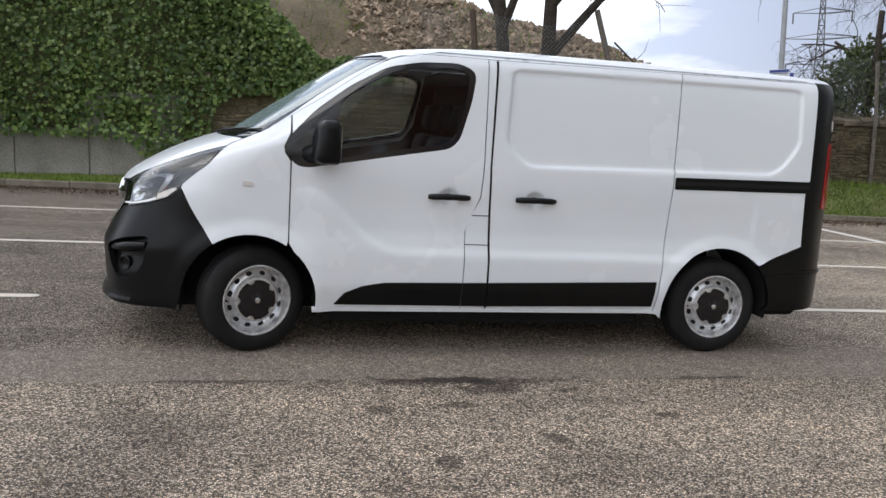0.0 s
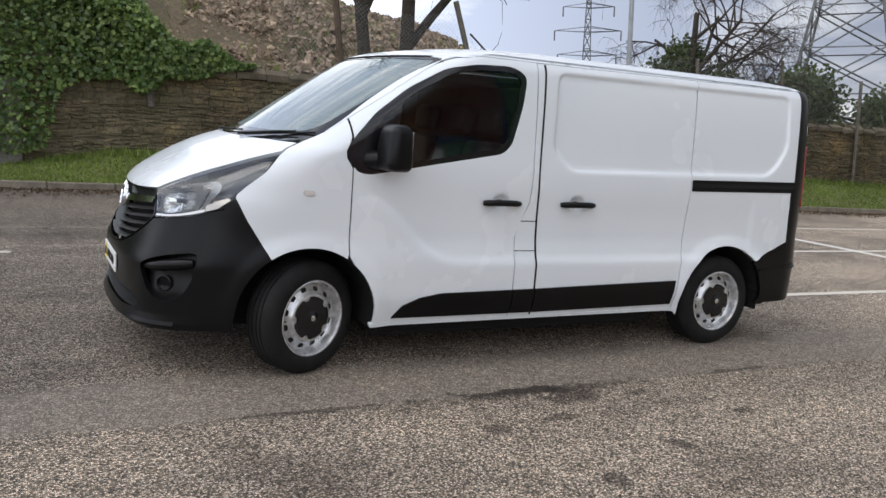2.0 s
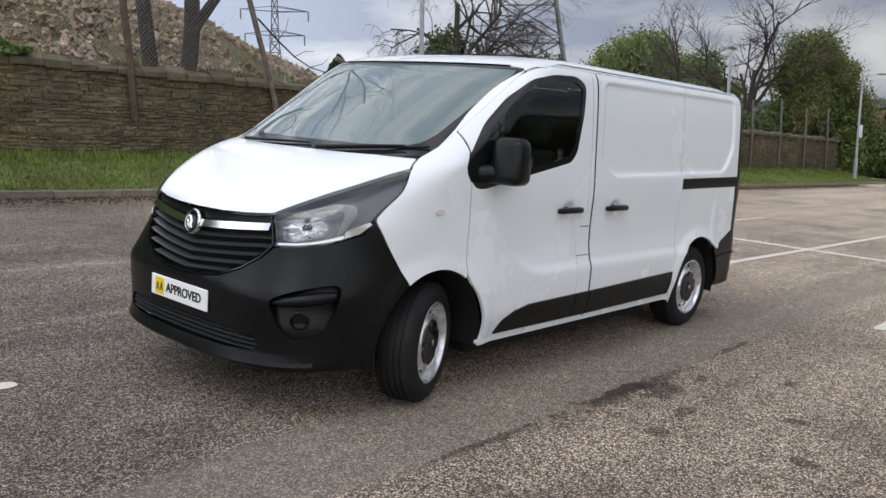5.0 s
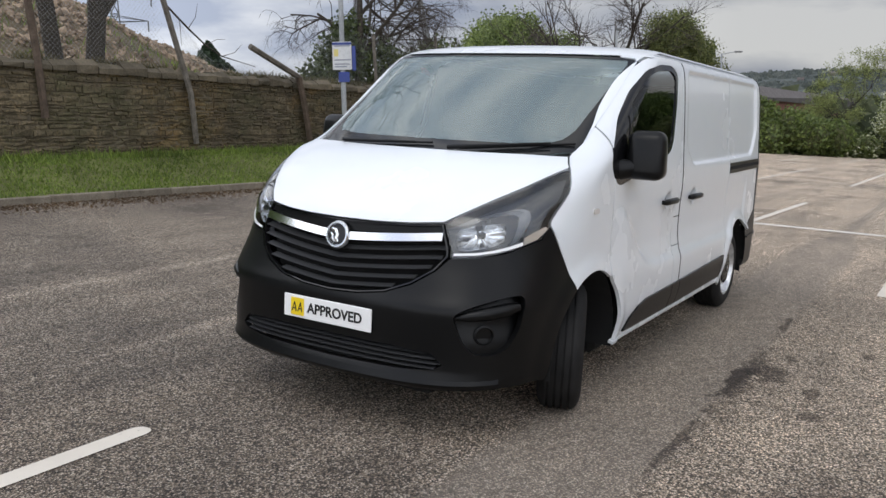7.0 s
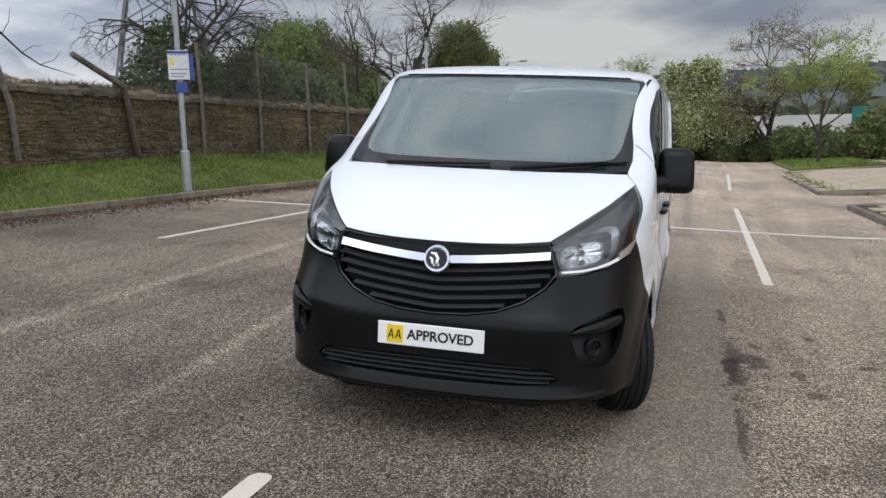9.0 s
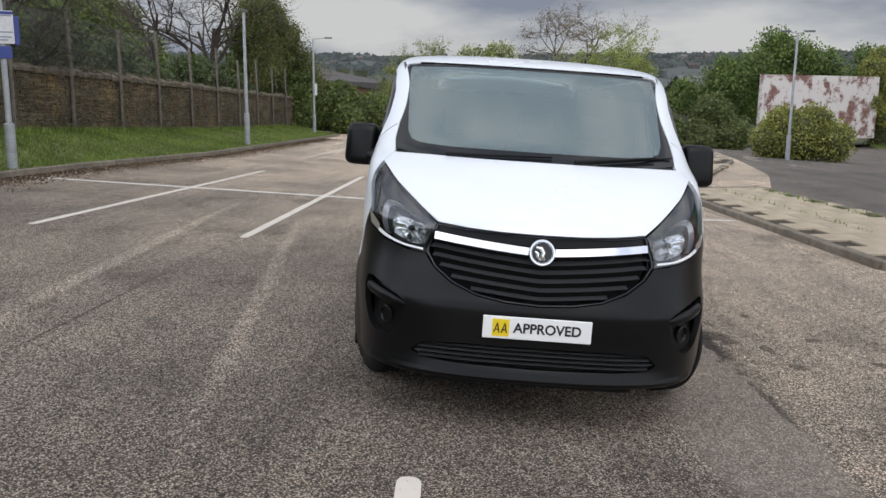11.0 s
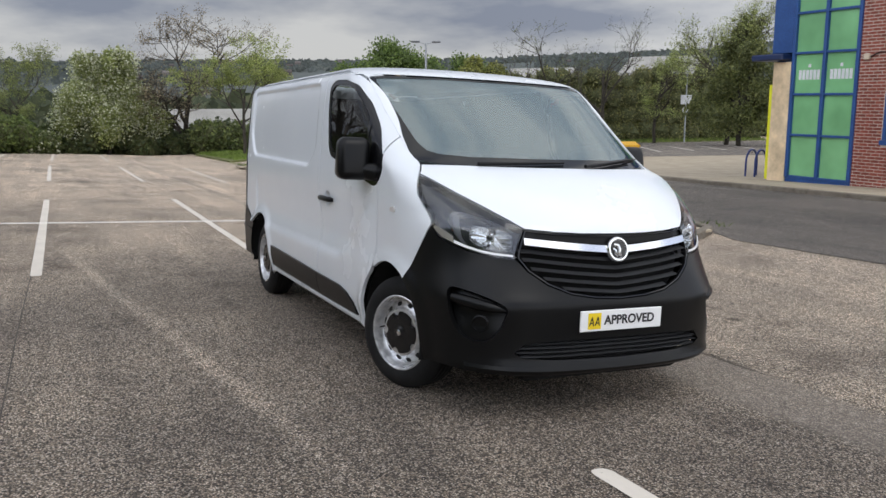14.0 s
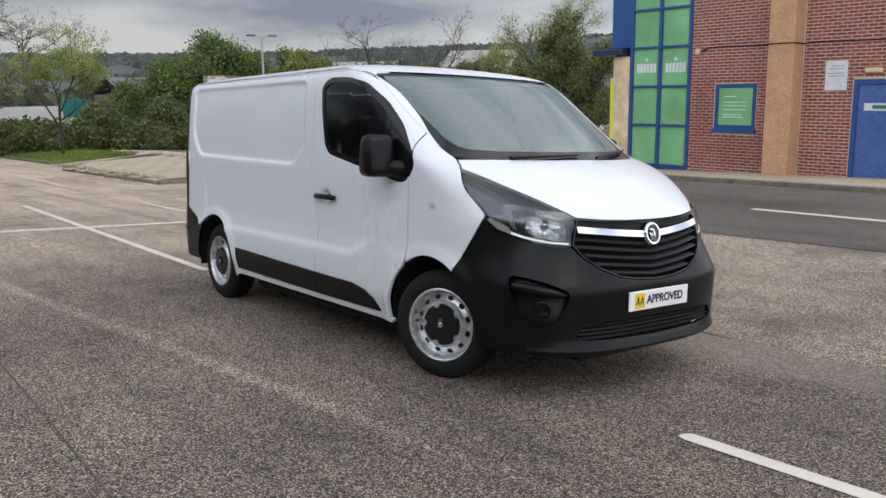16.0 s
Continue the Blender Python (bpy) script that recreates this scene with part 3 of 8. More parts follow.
        grip = [hp(hx + 0.26 * u, 1.0 + 0.004 * math.sin(math.pi * u), 0.004 + 0.022 * math.sin(math.pi * u) ** 0.5) for u in [i / 10 for i in range(11)]]
        tube(bm, grip, [0.019 if 0 < i < 10 else 0.014 for i in range(11)], 10)
        h = part("door_handle", bm, M_BLACK, van, "black pull handle", 60)

# middle of the front
half = lambda pts: pts + [("y", -v, z) for k, v, z in reversed(pts) if v > 0.0001]
bonnet = half(Y((0.0, 0.968), (0.20, 0.970), (0.36, 0.977), (0.508, 0.990), (0.60, 1.052), (0.74, 1.150), (0.840, 1.238), (0.792, 1.283), (0.60, 1.285), (0.35, 1.282), (0.0, 1.282)))
part("bonnet", panel(bonnet, (), 0.026, 0.004, 0.02, 1, False), M_WHITE, van, smooth=40)
WS = half(Y((0.0, 1.288), (0.40, 1.288), (0.66, 1.292), (0.797, 1.312), (0.811, 1.36), (0.822, 1.60), (0.823, 1.805), (0.790, 1.828), (0.50, 1.832), (0.0, 1.834)))
WS_IN = half(Y((0.0, 1.338), (0.50, 1.340), (0.66, 1.350), (0.712, 1.368), (0.740, 1.415), (0.762, 1.60), (0.782, 1.785), (0.770, 1.812), (0.40, 1.820), (0.0, 1.821)))
scr = part("windscreen", panel(WS, (), 0.03, -0.005, 0.006, 1, False), M_GLASS, van, "laminated glass windscreen with a black border", 60)
part("windscreen_border", panel(WS, [WS_IN], 0.022, -0.0035, 0.0, 1, False), M_BORDER, scr, "black printed border", 60)
part("scuttle", panel(half(Y((0.0, 1.268), (0.62, 1.272), (0.80, 1.285), (0.785, 1.308), (0.6, 1.296), (0.0, 1.294))), (), 0.04, -0.012, 0.0, 1, False), M_BLACK, van, "black plastic scuttle")

# roof: contours from the gutter up to the crown
bm = bmesh.new()
rows = []
zs = [1.834, 1.845, 1.856, 1.866, 1.876, 1.886, 1.896, 1.906, 1.915, 1.923, 1.93, 1.936, 1.94, 1.943, 1.944]
for z in zs:
    row = []
    xs = [3.94, 3.5, 3.0, 2.5, 2.0]
    n_, a_ = plan(z)[:2]
    side_s = [s_of("x", x, z) for x in xs]
    for f in np.linspace(0, 1, 7)[:-1]:
        side_s.append(Q + (2.0 - n_ - a_) * 0.8 * (1 - f) if 2.0 > n_ + a_ else Q * 1.0)
    side_s += [Q * (1 - i / 12) for i in range(12)]
    ss = [-s for s in side_s] + [0.0] + side_s[::-1]
    for s in ss:
        p = raw(s, z)
        if z < 1.872 and p.x > 0.94:
            p = raw(s, 1.872)
        p += Vector((0, math.copysign(0.003, s) if abs(s) > 0.8 else 0, 0.004))
        row.append(bm.verts.new(p))
    rows.append(row)
for r0, r1 in zip(rows, rows[1:]):
    for i in range(len(r0) - 1):
        bm.faces.new((r0[i], r0[i + 1], r1[i + 1], r1[i]))
top = rows[-1]
m = len(top) // 2
for i in range(m):
    a, b, c, d = top[i], top[i + 1], top[-2 - i], top[-1 - i]
    if i == m - 1:
        bm.faces.new((a, b, d))
    else:
        bm.faces.new((a, b, c, d))
bmesh.ops.remove_doubles(bm, verts=bm.verts[:], dist=0.0004)
bmesh.ops.recalc_face_normals(bm, faces=bm.faces[:])
part("roof", bm, M_WHITE, van, smooth=50)

# back of the van, closed
bm = bmesh.new()
ring = []
for z in (0.33, 0.6, 0.9, 1.2, 1.5, 1.8, 1.868, 1.9, 1.93, 1.942):
    ring.append((raw(s_of("x", 3.97, z), z), raw(-s_of("x", 3.97, z), z)))
rv = [(bm.verts.new(a), bm.verts.new(b)) for a, b in ring]
for (a, b), (c, d) in zip(rv, rv[1:]):
    bm.faces.new((a, b, d, c))
part("rear_doors", bm, M_WHITE, van)

# front bumper with its openings
GRILLE = half(Y((0.0, 0.638), (0.16, 0.646), (0.30, 0.668), (0.42, 0.716), (0.51, 0.780), (0.552, 0.842), (0.548, 0.870), (0.510, 0.980), (0.36, 0.968), (0.20, 0.961), (0.0, 0.959)))
LOWER = half(Y((0.0, 0.325), (0.40, 0.332), (0.56, 0.345), (0.60, 0.370), (0.55, 0.420), (0.36, 0.432), (0.0, 0.432)))


def fog_loop(sg):
    return rounded([("y", sg * a, b) for a, b in ((0.635, 0.600), (0.70, 0.640), (0.78, 0.672), (0.850, 0.690), (0.866, 0.640), (0.858, 0.540), (0.828, 0.452), (0.785, 0.418), (0.725, 0.420), (0.675, 0.475))], 0.03, 3)


HL = [("y", a, b) for a, b in ((0.560, 0.838), (0.562, 0.865), (0.516, 0.984), (0.60, 1.044), (0.74, 1.142), (0.850, 1.234))] + [("x", -0.198, 1.202), ("x", -0.261, 1.126), ("x", -0.355, 1.048), ("x", -0.405, 1.002), ("x", -0.411, 0.984)] + [("y", a, b) for a, b in ((0.858, 0.925), (0.77, 0.872), (0.66, 0.846))]
edge = [("x", -0.236, 0.698), ("x", -0.351, 0.875), ("x", -0.409, 0.981)]
low = arc(0.0, 0.335, 0.395, 123, 176, 9)
right_b = [("y", 0.563, 0.832), ("y", 0.66, 0.839), ("y", 0.77, 0.865), ("y", 0.863, 0.919)] + edge[::-1] + low + [("x", -0.42, 0.268), ("y", 0.80, 0.262), ("y", 0.60, 0.250), ("y", 0.30, 0.246), ("y", 0.0, 0.245)]
bump = [("y", 0.0, 0.632), ("y", 0.16, 0.640), ("y", 0.30, 0.662), ("y", 0.425, 0.710), ("y", 0.516, 0.775)] + right_b


def bumper_half(sg):
    """One half of the bumper's skin, from the middle round to the wheel arch."""
    lower = Y((0.0, 0.325), (0.40, 0.332), (0.56, 0.345), (0.60, 0.370), (0.55, 0.420), (0.36, 0.432), (0.0, 0.432))
    loop = bump[:-1] + [("y", 0.0, 0.245)] + lower
    return panel(loop, [[("y", abs(v), z) for _, v, z in fog_loop(1)]], 0.022, 0.0, 0.03, sg, True)


bmA, bmB = bumper_half(1), bumper_half(-1)
tmp = bpy.data.meshes.new("half")
bmB.to_mesh(tmp)
bmB.free()
bmA.from_mesh(tmp)
bpy.data.meshes.remove(tmp)
# drop the turned-in edge along the middle, and join the halves
for f in [f for f in bmA.faces if all(abs(v.co.y) < 0.004 for v in f.verts)]:
    bmA.faces.remove(f)
bmesh.ops.remove_doubles(bmA, verts=bmA.verts[:], dist=0.0015)
bumper = part("front_bumper", bmA, M_BLACK, van, "black textured plastic front bumper", 45)


def strip(y0, y1, zf, h, off0, off1, n=26, thick=0.012):
    """A bar across the nose: zf(y) its height, h its depth in z, off0 and off1 how far its upper and lower edges stand out."""
    bm = bmesh.new()
    prev = None
    for i in range(n + 1):
        y = y0 + (y1 - y0) * i / n
        z = zf(y)
        s0, s1 = s_of("y", y, z + h / 2), s_of("y", y, z - h / 2)
        a, b = skin(s0, z + h / 2, off0, False)[0], skin(s1, z - h / 2, off1, False)[0]
        c, d = skin(s1, z - h / 2, off1 - thick, False)[0], skin(s0, z + h / 2, off0 - thick, False)[0]
        ring = [bm.verts.new(p) for p in (a, b, c, d)]
        if prev:
            for k in range(4):
                bm.faces.new((prev[k], prev[(k + 1) % 4], ring[(k + 1) % 4], ring[k]))
        else:
            bm.faces.new(ring[::-1])
        prev = ring
    bm.faces.new(prev)
    bmesh.ops.recalc_face_normals(bm, faces=bm.faces[:])
    return bm


part("grille_back", panel(GRILLE, (), 0.05, -0.075, 0.0, 1, False), M_GAP, van)
part("grille_rim", panel(GRILLE, [half(Y((0.0, 0.643), (0.16, 0.651), (0.298, 0.673), (0.416, 0.721), (0.504, 0.783), (0.545, 0.843), (0.541, 0.869), (0.504, 0.976), (0.36, 0.964), (0.0, 0.955)))], 0.03, 0.002, 0.03, 1, False), M_GLOSSY, van, "gloss black grille rim", 40)
for k, (zc, yw) in enumerate(((0.836, 0.546), (0.795, 0.526), (0.754, 0.488), (0.713, 0.428), (0.674, 0.33))):
    part("grille_slat", strip(-yw, yw, lambda y, zc=zc: zc + 0.045 * min(abs(y) / 0.5, 1) ** 1.2, 0.021, -0.030, -0.002, 30, 0.010), M_SLAT, van, smooth=30)
part("grille_mesh", panel(half(Y((0.0, 0.912), (0.30, 0.928), (0.515, 0.950), (0.504, 0.976), (0.36, 0.963), (0.0, 0.954))), (), 0.05, -0.012, 0.01, 1, False), M_BLACK, van, "black honeycomb mesh strip")
bm = bmesh.new()
for r in range(3):
    for i in range(-26, 27):
        y = i * 0.0172 + (r % 2) * 0.0086
        z = 0.919 + r * 0.0125 + 0.028 * (abs(y) / 0.5) ** 1.3
        p, n = skin(s_of("y", y, z), z, -0.0105, False)
        m3 = n.to_track_quat("Z", "Y").to_matrix().to_4x4()
        bmesh.ops.create_circle(bm, cap_ends=True, segments=6, radius=0.0048, matrix=Matrix.Translation(p) @ m3)
part("mesh_holes", bm, M_GAP, van)
for sg in (-1, 1):
    part("chrome_bar", strip(sg * 0.062, sg * 0.516, lambda y: 0.886 + 0.040 * min(abs(y) / 0.51, 1) ** 1.3, 0.036, 0.006, 0.014, 16, 0.02), M_CHROME, van, "bright chrome grille bar", 50)
# round badge: a ring and a plain curved stroke
badge_at = skin(0.0, 0.886, 0.012, False)[0]
badge_m = Matrix.Translation(badge_at) @ Vector((-1, 0, 0.22)).to_track_quat("Z", "Y").to_matrix().to_4x4()
bm = spun([(0.0, -0.01), (0.066, -0.01), (0.066, 0.006), (0.061, 0.012), (0.053, 0.012), (0.050, 0.004), (0.0, 0.004)], 40, "Z")
bmesh.ops.transform(bm, matrix=badge_m, verts=bm.verts[:])
badge = part("badge", bm, M_CHROME, van, "round chrome badge", 40)
bm = bmesh.new()
bmesh.ops.create_circle(bm, cap_ends=True, segments=36, radius=0.049, matrix=badge_m @ pose(0, 0, 0.0052))
part("badge_field", bm, M_GLOSSY, badge)
bm = bmesh.new()
tube(bm, [badge_m @ Vector(p) for p in ((-0.03, 0.024, 0.008), (-0.006, 0.02, 0.01), (0.006, 0.0, 0.01), (0.0, -0.02, 0.01), (0.012, -0.036, 0.008))], [0.008, 0.012, 0.011, 0.012, 0.007], 8)
part("badge_stroke", bm, M_CHROME, badge, smooth=50)
bm = bmesh.new()
tube(bm, [badge_m @ Vector(p) for p in ((-0.034, 0.004, 0.008), (-0.02, -0.006, 0.010), (-0.022, -0.022, 0.009), (-0.006, -0.036, 0.007))], [0.006, 0.009, 0.008, 0.004], 8)
part("badge_wing", bm, M_CHROME, badge, smooth=50)
# lower intake
part("intake_back", panel(LOWER, (), 0.05, -0.05, 0.0, 1, False), M_GAP, van)
for k, (zc, yw) in enumerate(((0.418, 0.55), (0.396, 0.572), (0.374, 0.588), (0.352, 0.565))):
    part("intake_slat", strip(-yw, yw, lambda y, zc=zc: zc, 0.010, -0.034, -0.006, 26, 0.008), M_SLAT, van, smooth=30)
part("bumper_skirt", strip(-0.80, 0.80, lambda y: 0.292 + 0.012 * (abs(y) / 0.8) ** 2, 0.030, 0.0005, 0.006, 40, 0.03), M_BLACK, van, smooth=40)
for sg in (-1, 1):
    fl = fog_loop(sg)
    bm = panel(fl, (), 0.02, -0.026, 0.0, 1, False)
    for v in bm.verts:
        v.co += Vector((0.72, -0.69 * sg, 0)) * 0.030 * sstep(0.44, 0.58, v.co.z)
    fr = part("fog_recess", bm, M_BLACK, van, "black fog lamp recess", 40)
    p, n = skin(s_of("y", sg * 0.760, 0.505), 0.505, -0.042, False)
    bm = spun([(0.0, 0.0), (0.043, 0.0), (0.047, 0.012), (0.040, 0.016), (0.034, 0.006), (0.0, 0.006)], 24, "Z")
    bmesh.ops.transform(bm, matrix=Matrix.Translation(p) @ n.to_track_quat("Z", "Y").to_matrix().to_4x4(), verts=bm.verts[:])
    part("fog_blank", bm, M_BLACK, fr, smooth=40)
    lip = bmesh.new()
    tube(lip, [skin(s_of("y", sg * a, b), b, -0.024, False)[0] for a, b in ((0.650, 0.585), (0.70, 0.596), (0.77, 0.612), (0.83, 0.628), (0.856, 0.636))], [0.010, 0.024, 0.030, 0.030, 0.022], 10)
    part("fog_brow", lip, M_BLACK, fr, smooth=60)
    # headlamp: dark housing, silvered surround with one fluted bowl, chrome divider, light strip, lens
    hl = part("headlamp", panel(HL, (), 0.03, -0.060, 0.0, sg, False), M_DARKGREY, van, "clear headlamp with a dark housing", 40)
    part("lamp_lens", panel(HL, (), 0.03, 0.002, 0.006, sg, False), M_LENS, hl, smooth=50)
    def oval(a, f=1.0):
        """A rounded quarter-lens outline round the main bulb."""
        c, q = math.cos(a), math.sin(a)
        u, w = math.copysign(abs(c) ** 0.6, c), math.copysign(abs(q) ** 0.6, q)
        return 0.664 + f * (0.094 * u - 0.010 * w), 0.938 + f * (0.055 * w + 0.024 * u)
    bowl = [("y", sg * y, z) for y, z in (oval(2 * math.pi * i / 40) for i in range(40))]
    sur = [("y", sg * a, b) for a, b in ((0.574, 0.872), (0.542, 0.960), (0.575, 0.998), (0.66, 1.040), (0.745, 1.056), (0.784, 1.030), (0.792, 0.960), (0.776, 0.912), (0.71, 0.884), (0.64, 0.872))]
    part("lamp_bezel", panel(sur, [bowl], 0.025, -0.024, 0.012, 1, False), M_DARKGREY, hl, "dark plastic lamp bezel", 40)
    bm = bmesh.new()
    rows = []
    nb = 80
    for f, dep in ((1.0, 0.024), (0.94, 0.034), (0.78, 0.044), (0.52, 0.052), (0.22, 0.055)):
        row = []
        for i in range(nb):
            y, z = oval(2 * math.pi * i / nb, f)
            # upright flutes
            flute = 0.0035 * math.cos(2 * math.pi * y / 0.0125) * (1 if f < 0.97 else 0)
            row.append(bm.verts.new(skin(s_of("y", sg * y, z), z, -dep + flute, False)[0]))
        rows.append(row)
    for r0, r1 in zip(rows, rows[1:]):
        for i in range(nb):
            bm.faces.new((r0[i], r0[(i + 1) % nb], r1[(i + 1) % nb], r1[i]))
    bm.faces.new(rows[-1])
    bmesh.ops.recalc_face_normals(bm, faces=bm.faces[:])
    part("reflector", bm, M_REFLECT, hl, "bright fluted reflector bowl")
    p, n = skin(s_of("y", sg * 0.672, 0.942), 0.942, -0.046, False)
    bm = spun([(0.0, 0.030), (0.010, 0.028), (0.014, 0.018), (0.014, -0.016)], 16, "Z")
    bmesh.ops.transform(bm, matrix=Matrix.Translation(p) @ Vector((-1, 0, 0.05)).to_track_quat("Z", "Y").to_matrix().to_4x4(), verts=bm.verts[:])
    part("bulb_shield", bm, M_DARKGREY, hl, smooth=40)
    # a broad silvered fin sweeps round the reflector
    bm = bmesh.new()
    fin = curve([(0.640, 1.022), (0.70, 1.050), (0.755, 1.068), (0.800, 1.062), (0.822, 1.025), (0.820, 0.970), (0.804, 0.925), (0.778, 0.896)], 5)
    wide = curve([(0.0, 0.004), (0.15, 0.014), (0.3, 0.030), (0.45, 0.040), (0.6, 0.036), (0.75, 0.026), (0.9, 0.016), (1.0, 0.008)], 5)
    prev = None
    for i, (y, z) in enumerate(fin):
        a, b = fin[max(i - 1, 0)], fin[min(i + 1, len(fin) - 1)]
        d = Vector((b[0] - a[0], b[1] - a[1])).normalized()
        w = wide[min(i, len(wide) - 1)][1]
        yi, zi = y + d.y * w, z - d.x * w
        ym, zm = y + d.y * w * 0.45, z - d.x * w * 0.45
        ring = [bm.verts.new(skin(s_of("y", sg * yy, zz), zz, o, False)[0]) for yy, zz, o in ((y, z, -0.022), (ym, zm, -0.008), (yi, zi, -0.034), (ym, zm, -0.044))]
        if prev:
            for k in range(4):
                bm.faces.new((prev[k], prev[(k + 1) % 4], ring[(k + 1) % 4], ring[k]))
        prev = ring
    bmesh.ops.recalc_face_normals(bm, faces=bm.faces[:])
    part("lamp_fin", bm, M_SURROUND, hl, "silvered fin round the reflector", 50)
    p, n = skin(s_of("y", sg * 0.812, 0.992), 0.992, -0.030, False)
    bm = bmesh.new()
    bmesh.ops.create_uvsphere(bm, u_segments=12, v_segments=8, radius=1, matrix=Matrix.Translation(p) @ n.to_track_quat("Z", "Y").to_matrix().to_4x4() @ Matrix.Diagonal((0.016, 0.026, 0.010, 1)))
    part("amber_bulb", bm, M_AMBER, hl, "dull amber indicator bulb", 60)
    part("light_strip", panel([("y", sg * a, b) for a, b in ((0.574, 0.847), (0.66, 0.854), (0.72, 0.866), (0.77, 0.881), (0.81, 0.900), (0.81, 0.916), (0.766, 0.894), (0.72, 0.877), (0.66, 0.864), (0.574, 0.857))], (), 0.03, 0.006, 0.008, 1, False), M_DRL, hl, "white daytime light strip", 40)
    part("indicator", panel([("y", sg * a, b) for a, b in ((0.812, 0.901), (0.850, 0.926), (0.874, 0.972), (0.866, 0.982), (0.838, 0.958), (0.812, 0.934))], (), 0.02, 0.004, 0.006, 1, False), M_INDLENS, hl, "pale indicator lens", 40)

# show plate on the bumper
plate_m = Matrix.Translation((-0.913, 0, 0.5275)) @ pose(0, 0, 0, 90, 0, -90)
pl = part("show_plate", bbox(-0.260, -0.0545, 0, 0.260, 0.0545, 0.010, 0.003, 1, plate_m), M_PLATE, van, "white show plate with a yellow emblem block")
part("emblem_block", bbox(-0.214, -0.042, 0.0102, -0.134, 0.042, 0.0125, 0, 1, plate_m), M_YELLOW, pl, "yellow block")
bm = bmesh.new()
for o in (-0.193, -0.157):
    for a, b in (((o - 0.013, -0.024), (o + 0.003, 0.022)), ((o + 0.003, 0.022), (o + 0.012, -0.024)), ((o - 0.008, -0.010), (o + 0.009, -0.010))):
        tube(bm, [plate_m @ Vector((*a, 0.012)), plate_m @ Vector((*b, 0.012))], 0.0034, 6)
part("emblem_strokes", bm, M_INK, pl)
tc = bpy.data.curves.new("approved", "FONT")
tc.body, tc.size, tc.align_x, tc.align_y, tc.extrude, tc.offset = "APPROVED", 0.078, "CENTER", "CENTER", 0.001, 0.0018
txt = new("plate_text", tc)
dg = bpy.context.evaluated_depsgraph_get()
me = bpy.data.meshes.new_from_object(txt.evaluated_get(dg))
bpy.data.objects.remove(txt)
tw_, th_ = (max(v.co[k] for v in me.vertices) - min(v.co[k] for v in me.vertices) for k in (0, 1))
me.transform(plate_m @ pose(0.049, 0, 0.0115) @ Matrix.Diagonal((0.324 / tw_, 0.050 / th_, 1, 1)))
me.materials.clear()
me.materials.append(M_INK)
lettering = new("lettering", me)
lettering.parent = pl

# wipers
for y0, y1, z1 in ((-0.20, -0.68, 1.332), (0.50, 0.02, 1.300)):
    bm = bmesh.new()
    tube(bm, [skin(s_of("y", y0 + (y1 - y0) * u, 1.284 + (z1 - 1.284) * u), 1.284 + (z1 - 1.284) * u, 0.018, False)[0] for u in (0, 0.25, 0.5, 0.75, 1)], [0.012, 0.010, 0.008, 0.007, 0.005], 6)
    w = part("wiper", bm, M_BLACK, van, "black wiper arm", 50)
    bm = bmesh.new()
    tube(bm, [skin(s_of("y", y0 - 0.06 + (y1 - 0.04 - y0) * u, 1.290 + (z1 + 0.010 - 1.290) * u), 1.290 + (z1 + 0.010 - 1.290) * u, 0.008, False)[0] for u in (0, 0.3, 0.6, 1)], 0.006, 6)
    part("wiper_blade", bm, M_BLACK, w)

# mirrors
for sg in (-1, 1):
    bm = bbox(-0.090, -0.100, -0.128, 0.090, 0.100, 0.128, 0.05, 4)
    for v in bm.verts:
        v.co.x *= 1.0 - 0.18 * (v.co.z / 0.12)
        v.co.y *= 1.0 - 0.05 * (v.co.z / 0.12)
        if v.co.x > 0:
            v.co.x *= 0.55
    bmesh.ops.transform(bm, matrix=pose(0.438, sg * 1.028, 1.300, 0, 0, sg * -8), verts=bm.verts[:])
    mr = part("door_mirror", bm, M_BLACK, van, "black plastic door mirror", 50)
    part("mirror_glass", bbox(-0.003, -0.074, -0.09, 0.003, 0.074, 0.09, 0.002, 1, pose(0.4845, sg * 1.028, 1.302, 0, 0, sg * -8)), M_REFLECT, mr, "silvered mirror glass")
    bm = bmesh.new()
    tube(bm, [(0.31, sg * 0.87, 1.215), (0.345, sg * 0.93, 1.222), (0.40, sg * 1.0, 1.235)], [0.065, 0.055, 0.05], 12)
    part("mirror_arm", bm, M_BLACK, mr, smooth=50)

# inner lining, so that nothing can be seen through the gaps
lining = bmesh.new()
for sg in (-1, 1):
    for zone in (X((0.20, 0.30), (0.42, 0.30), (0.42, 0.45), (0.36, 0.62), (0.20, 0.76), (0.20, 1.12), (0.42, 1.12), (1.18, 1.27), (1.27, 1.40), (1.34, 1.80), (1.45, 1.86), (3.8, 1.87), (3.8, 0.6), (3.45, 0.6), (3.36, 0.66), (3.2, 0.76), (2.95, 0.76), (2.76, 0.68), (2.64, 0.50), (2.62, 0.30)),
                 X((0.20, 0.80), (-0.34, 0.80), (-0.2, 1.16), (0.1, 1.30), (0.20, 1.30))):
        b2 = panel(zone, (), 0.09, -0.03, 0.0, sg, False)
        tmp = bpy.data.meshes.new("zone")
        b2.to_mesh(tmp)
        b2.free()
        lining.from_mesh(tmp)
        bpy.data.meshes.remove(tmp)
part("lining", lining, M_GAP, van)
part("bulkhead", bbox(1.42, -0.86, 0.35, 1.45, 0.86, 1.70, 0.01), M_INTERIOR, van)
part("cab_floor", bbox(0.46, -0.86, 0.42, 1.44, 0.86, 0.46, 0.01), M_GAP, van)
part("underbody", bbox(0.46, -0.80, 0.165, 2.60, 0.80, 0.33, 0.03), M_GAP, van)
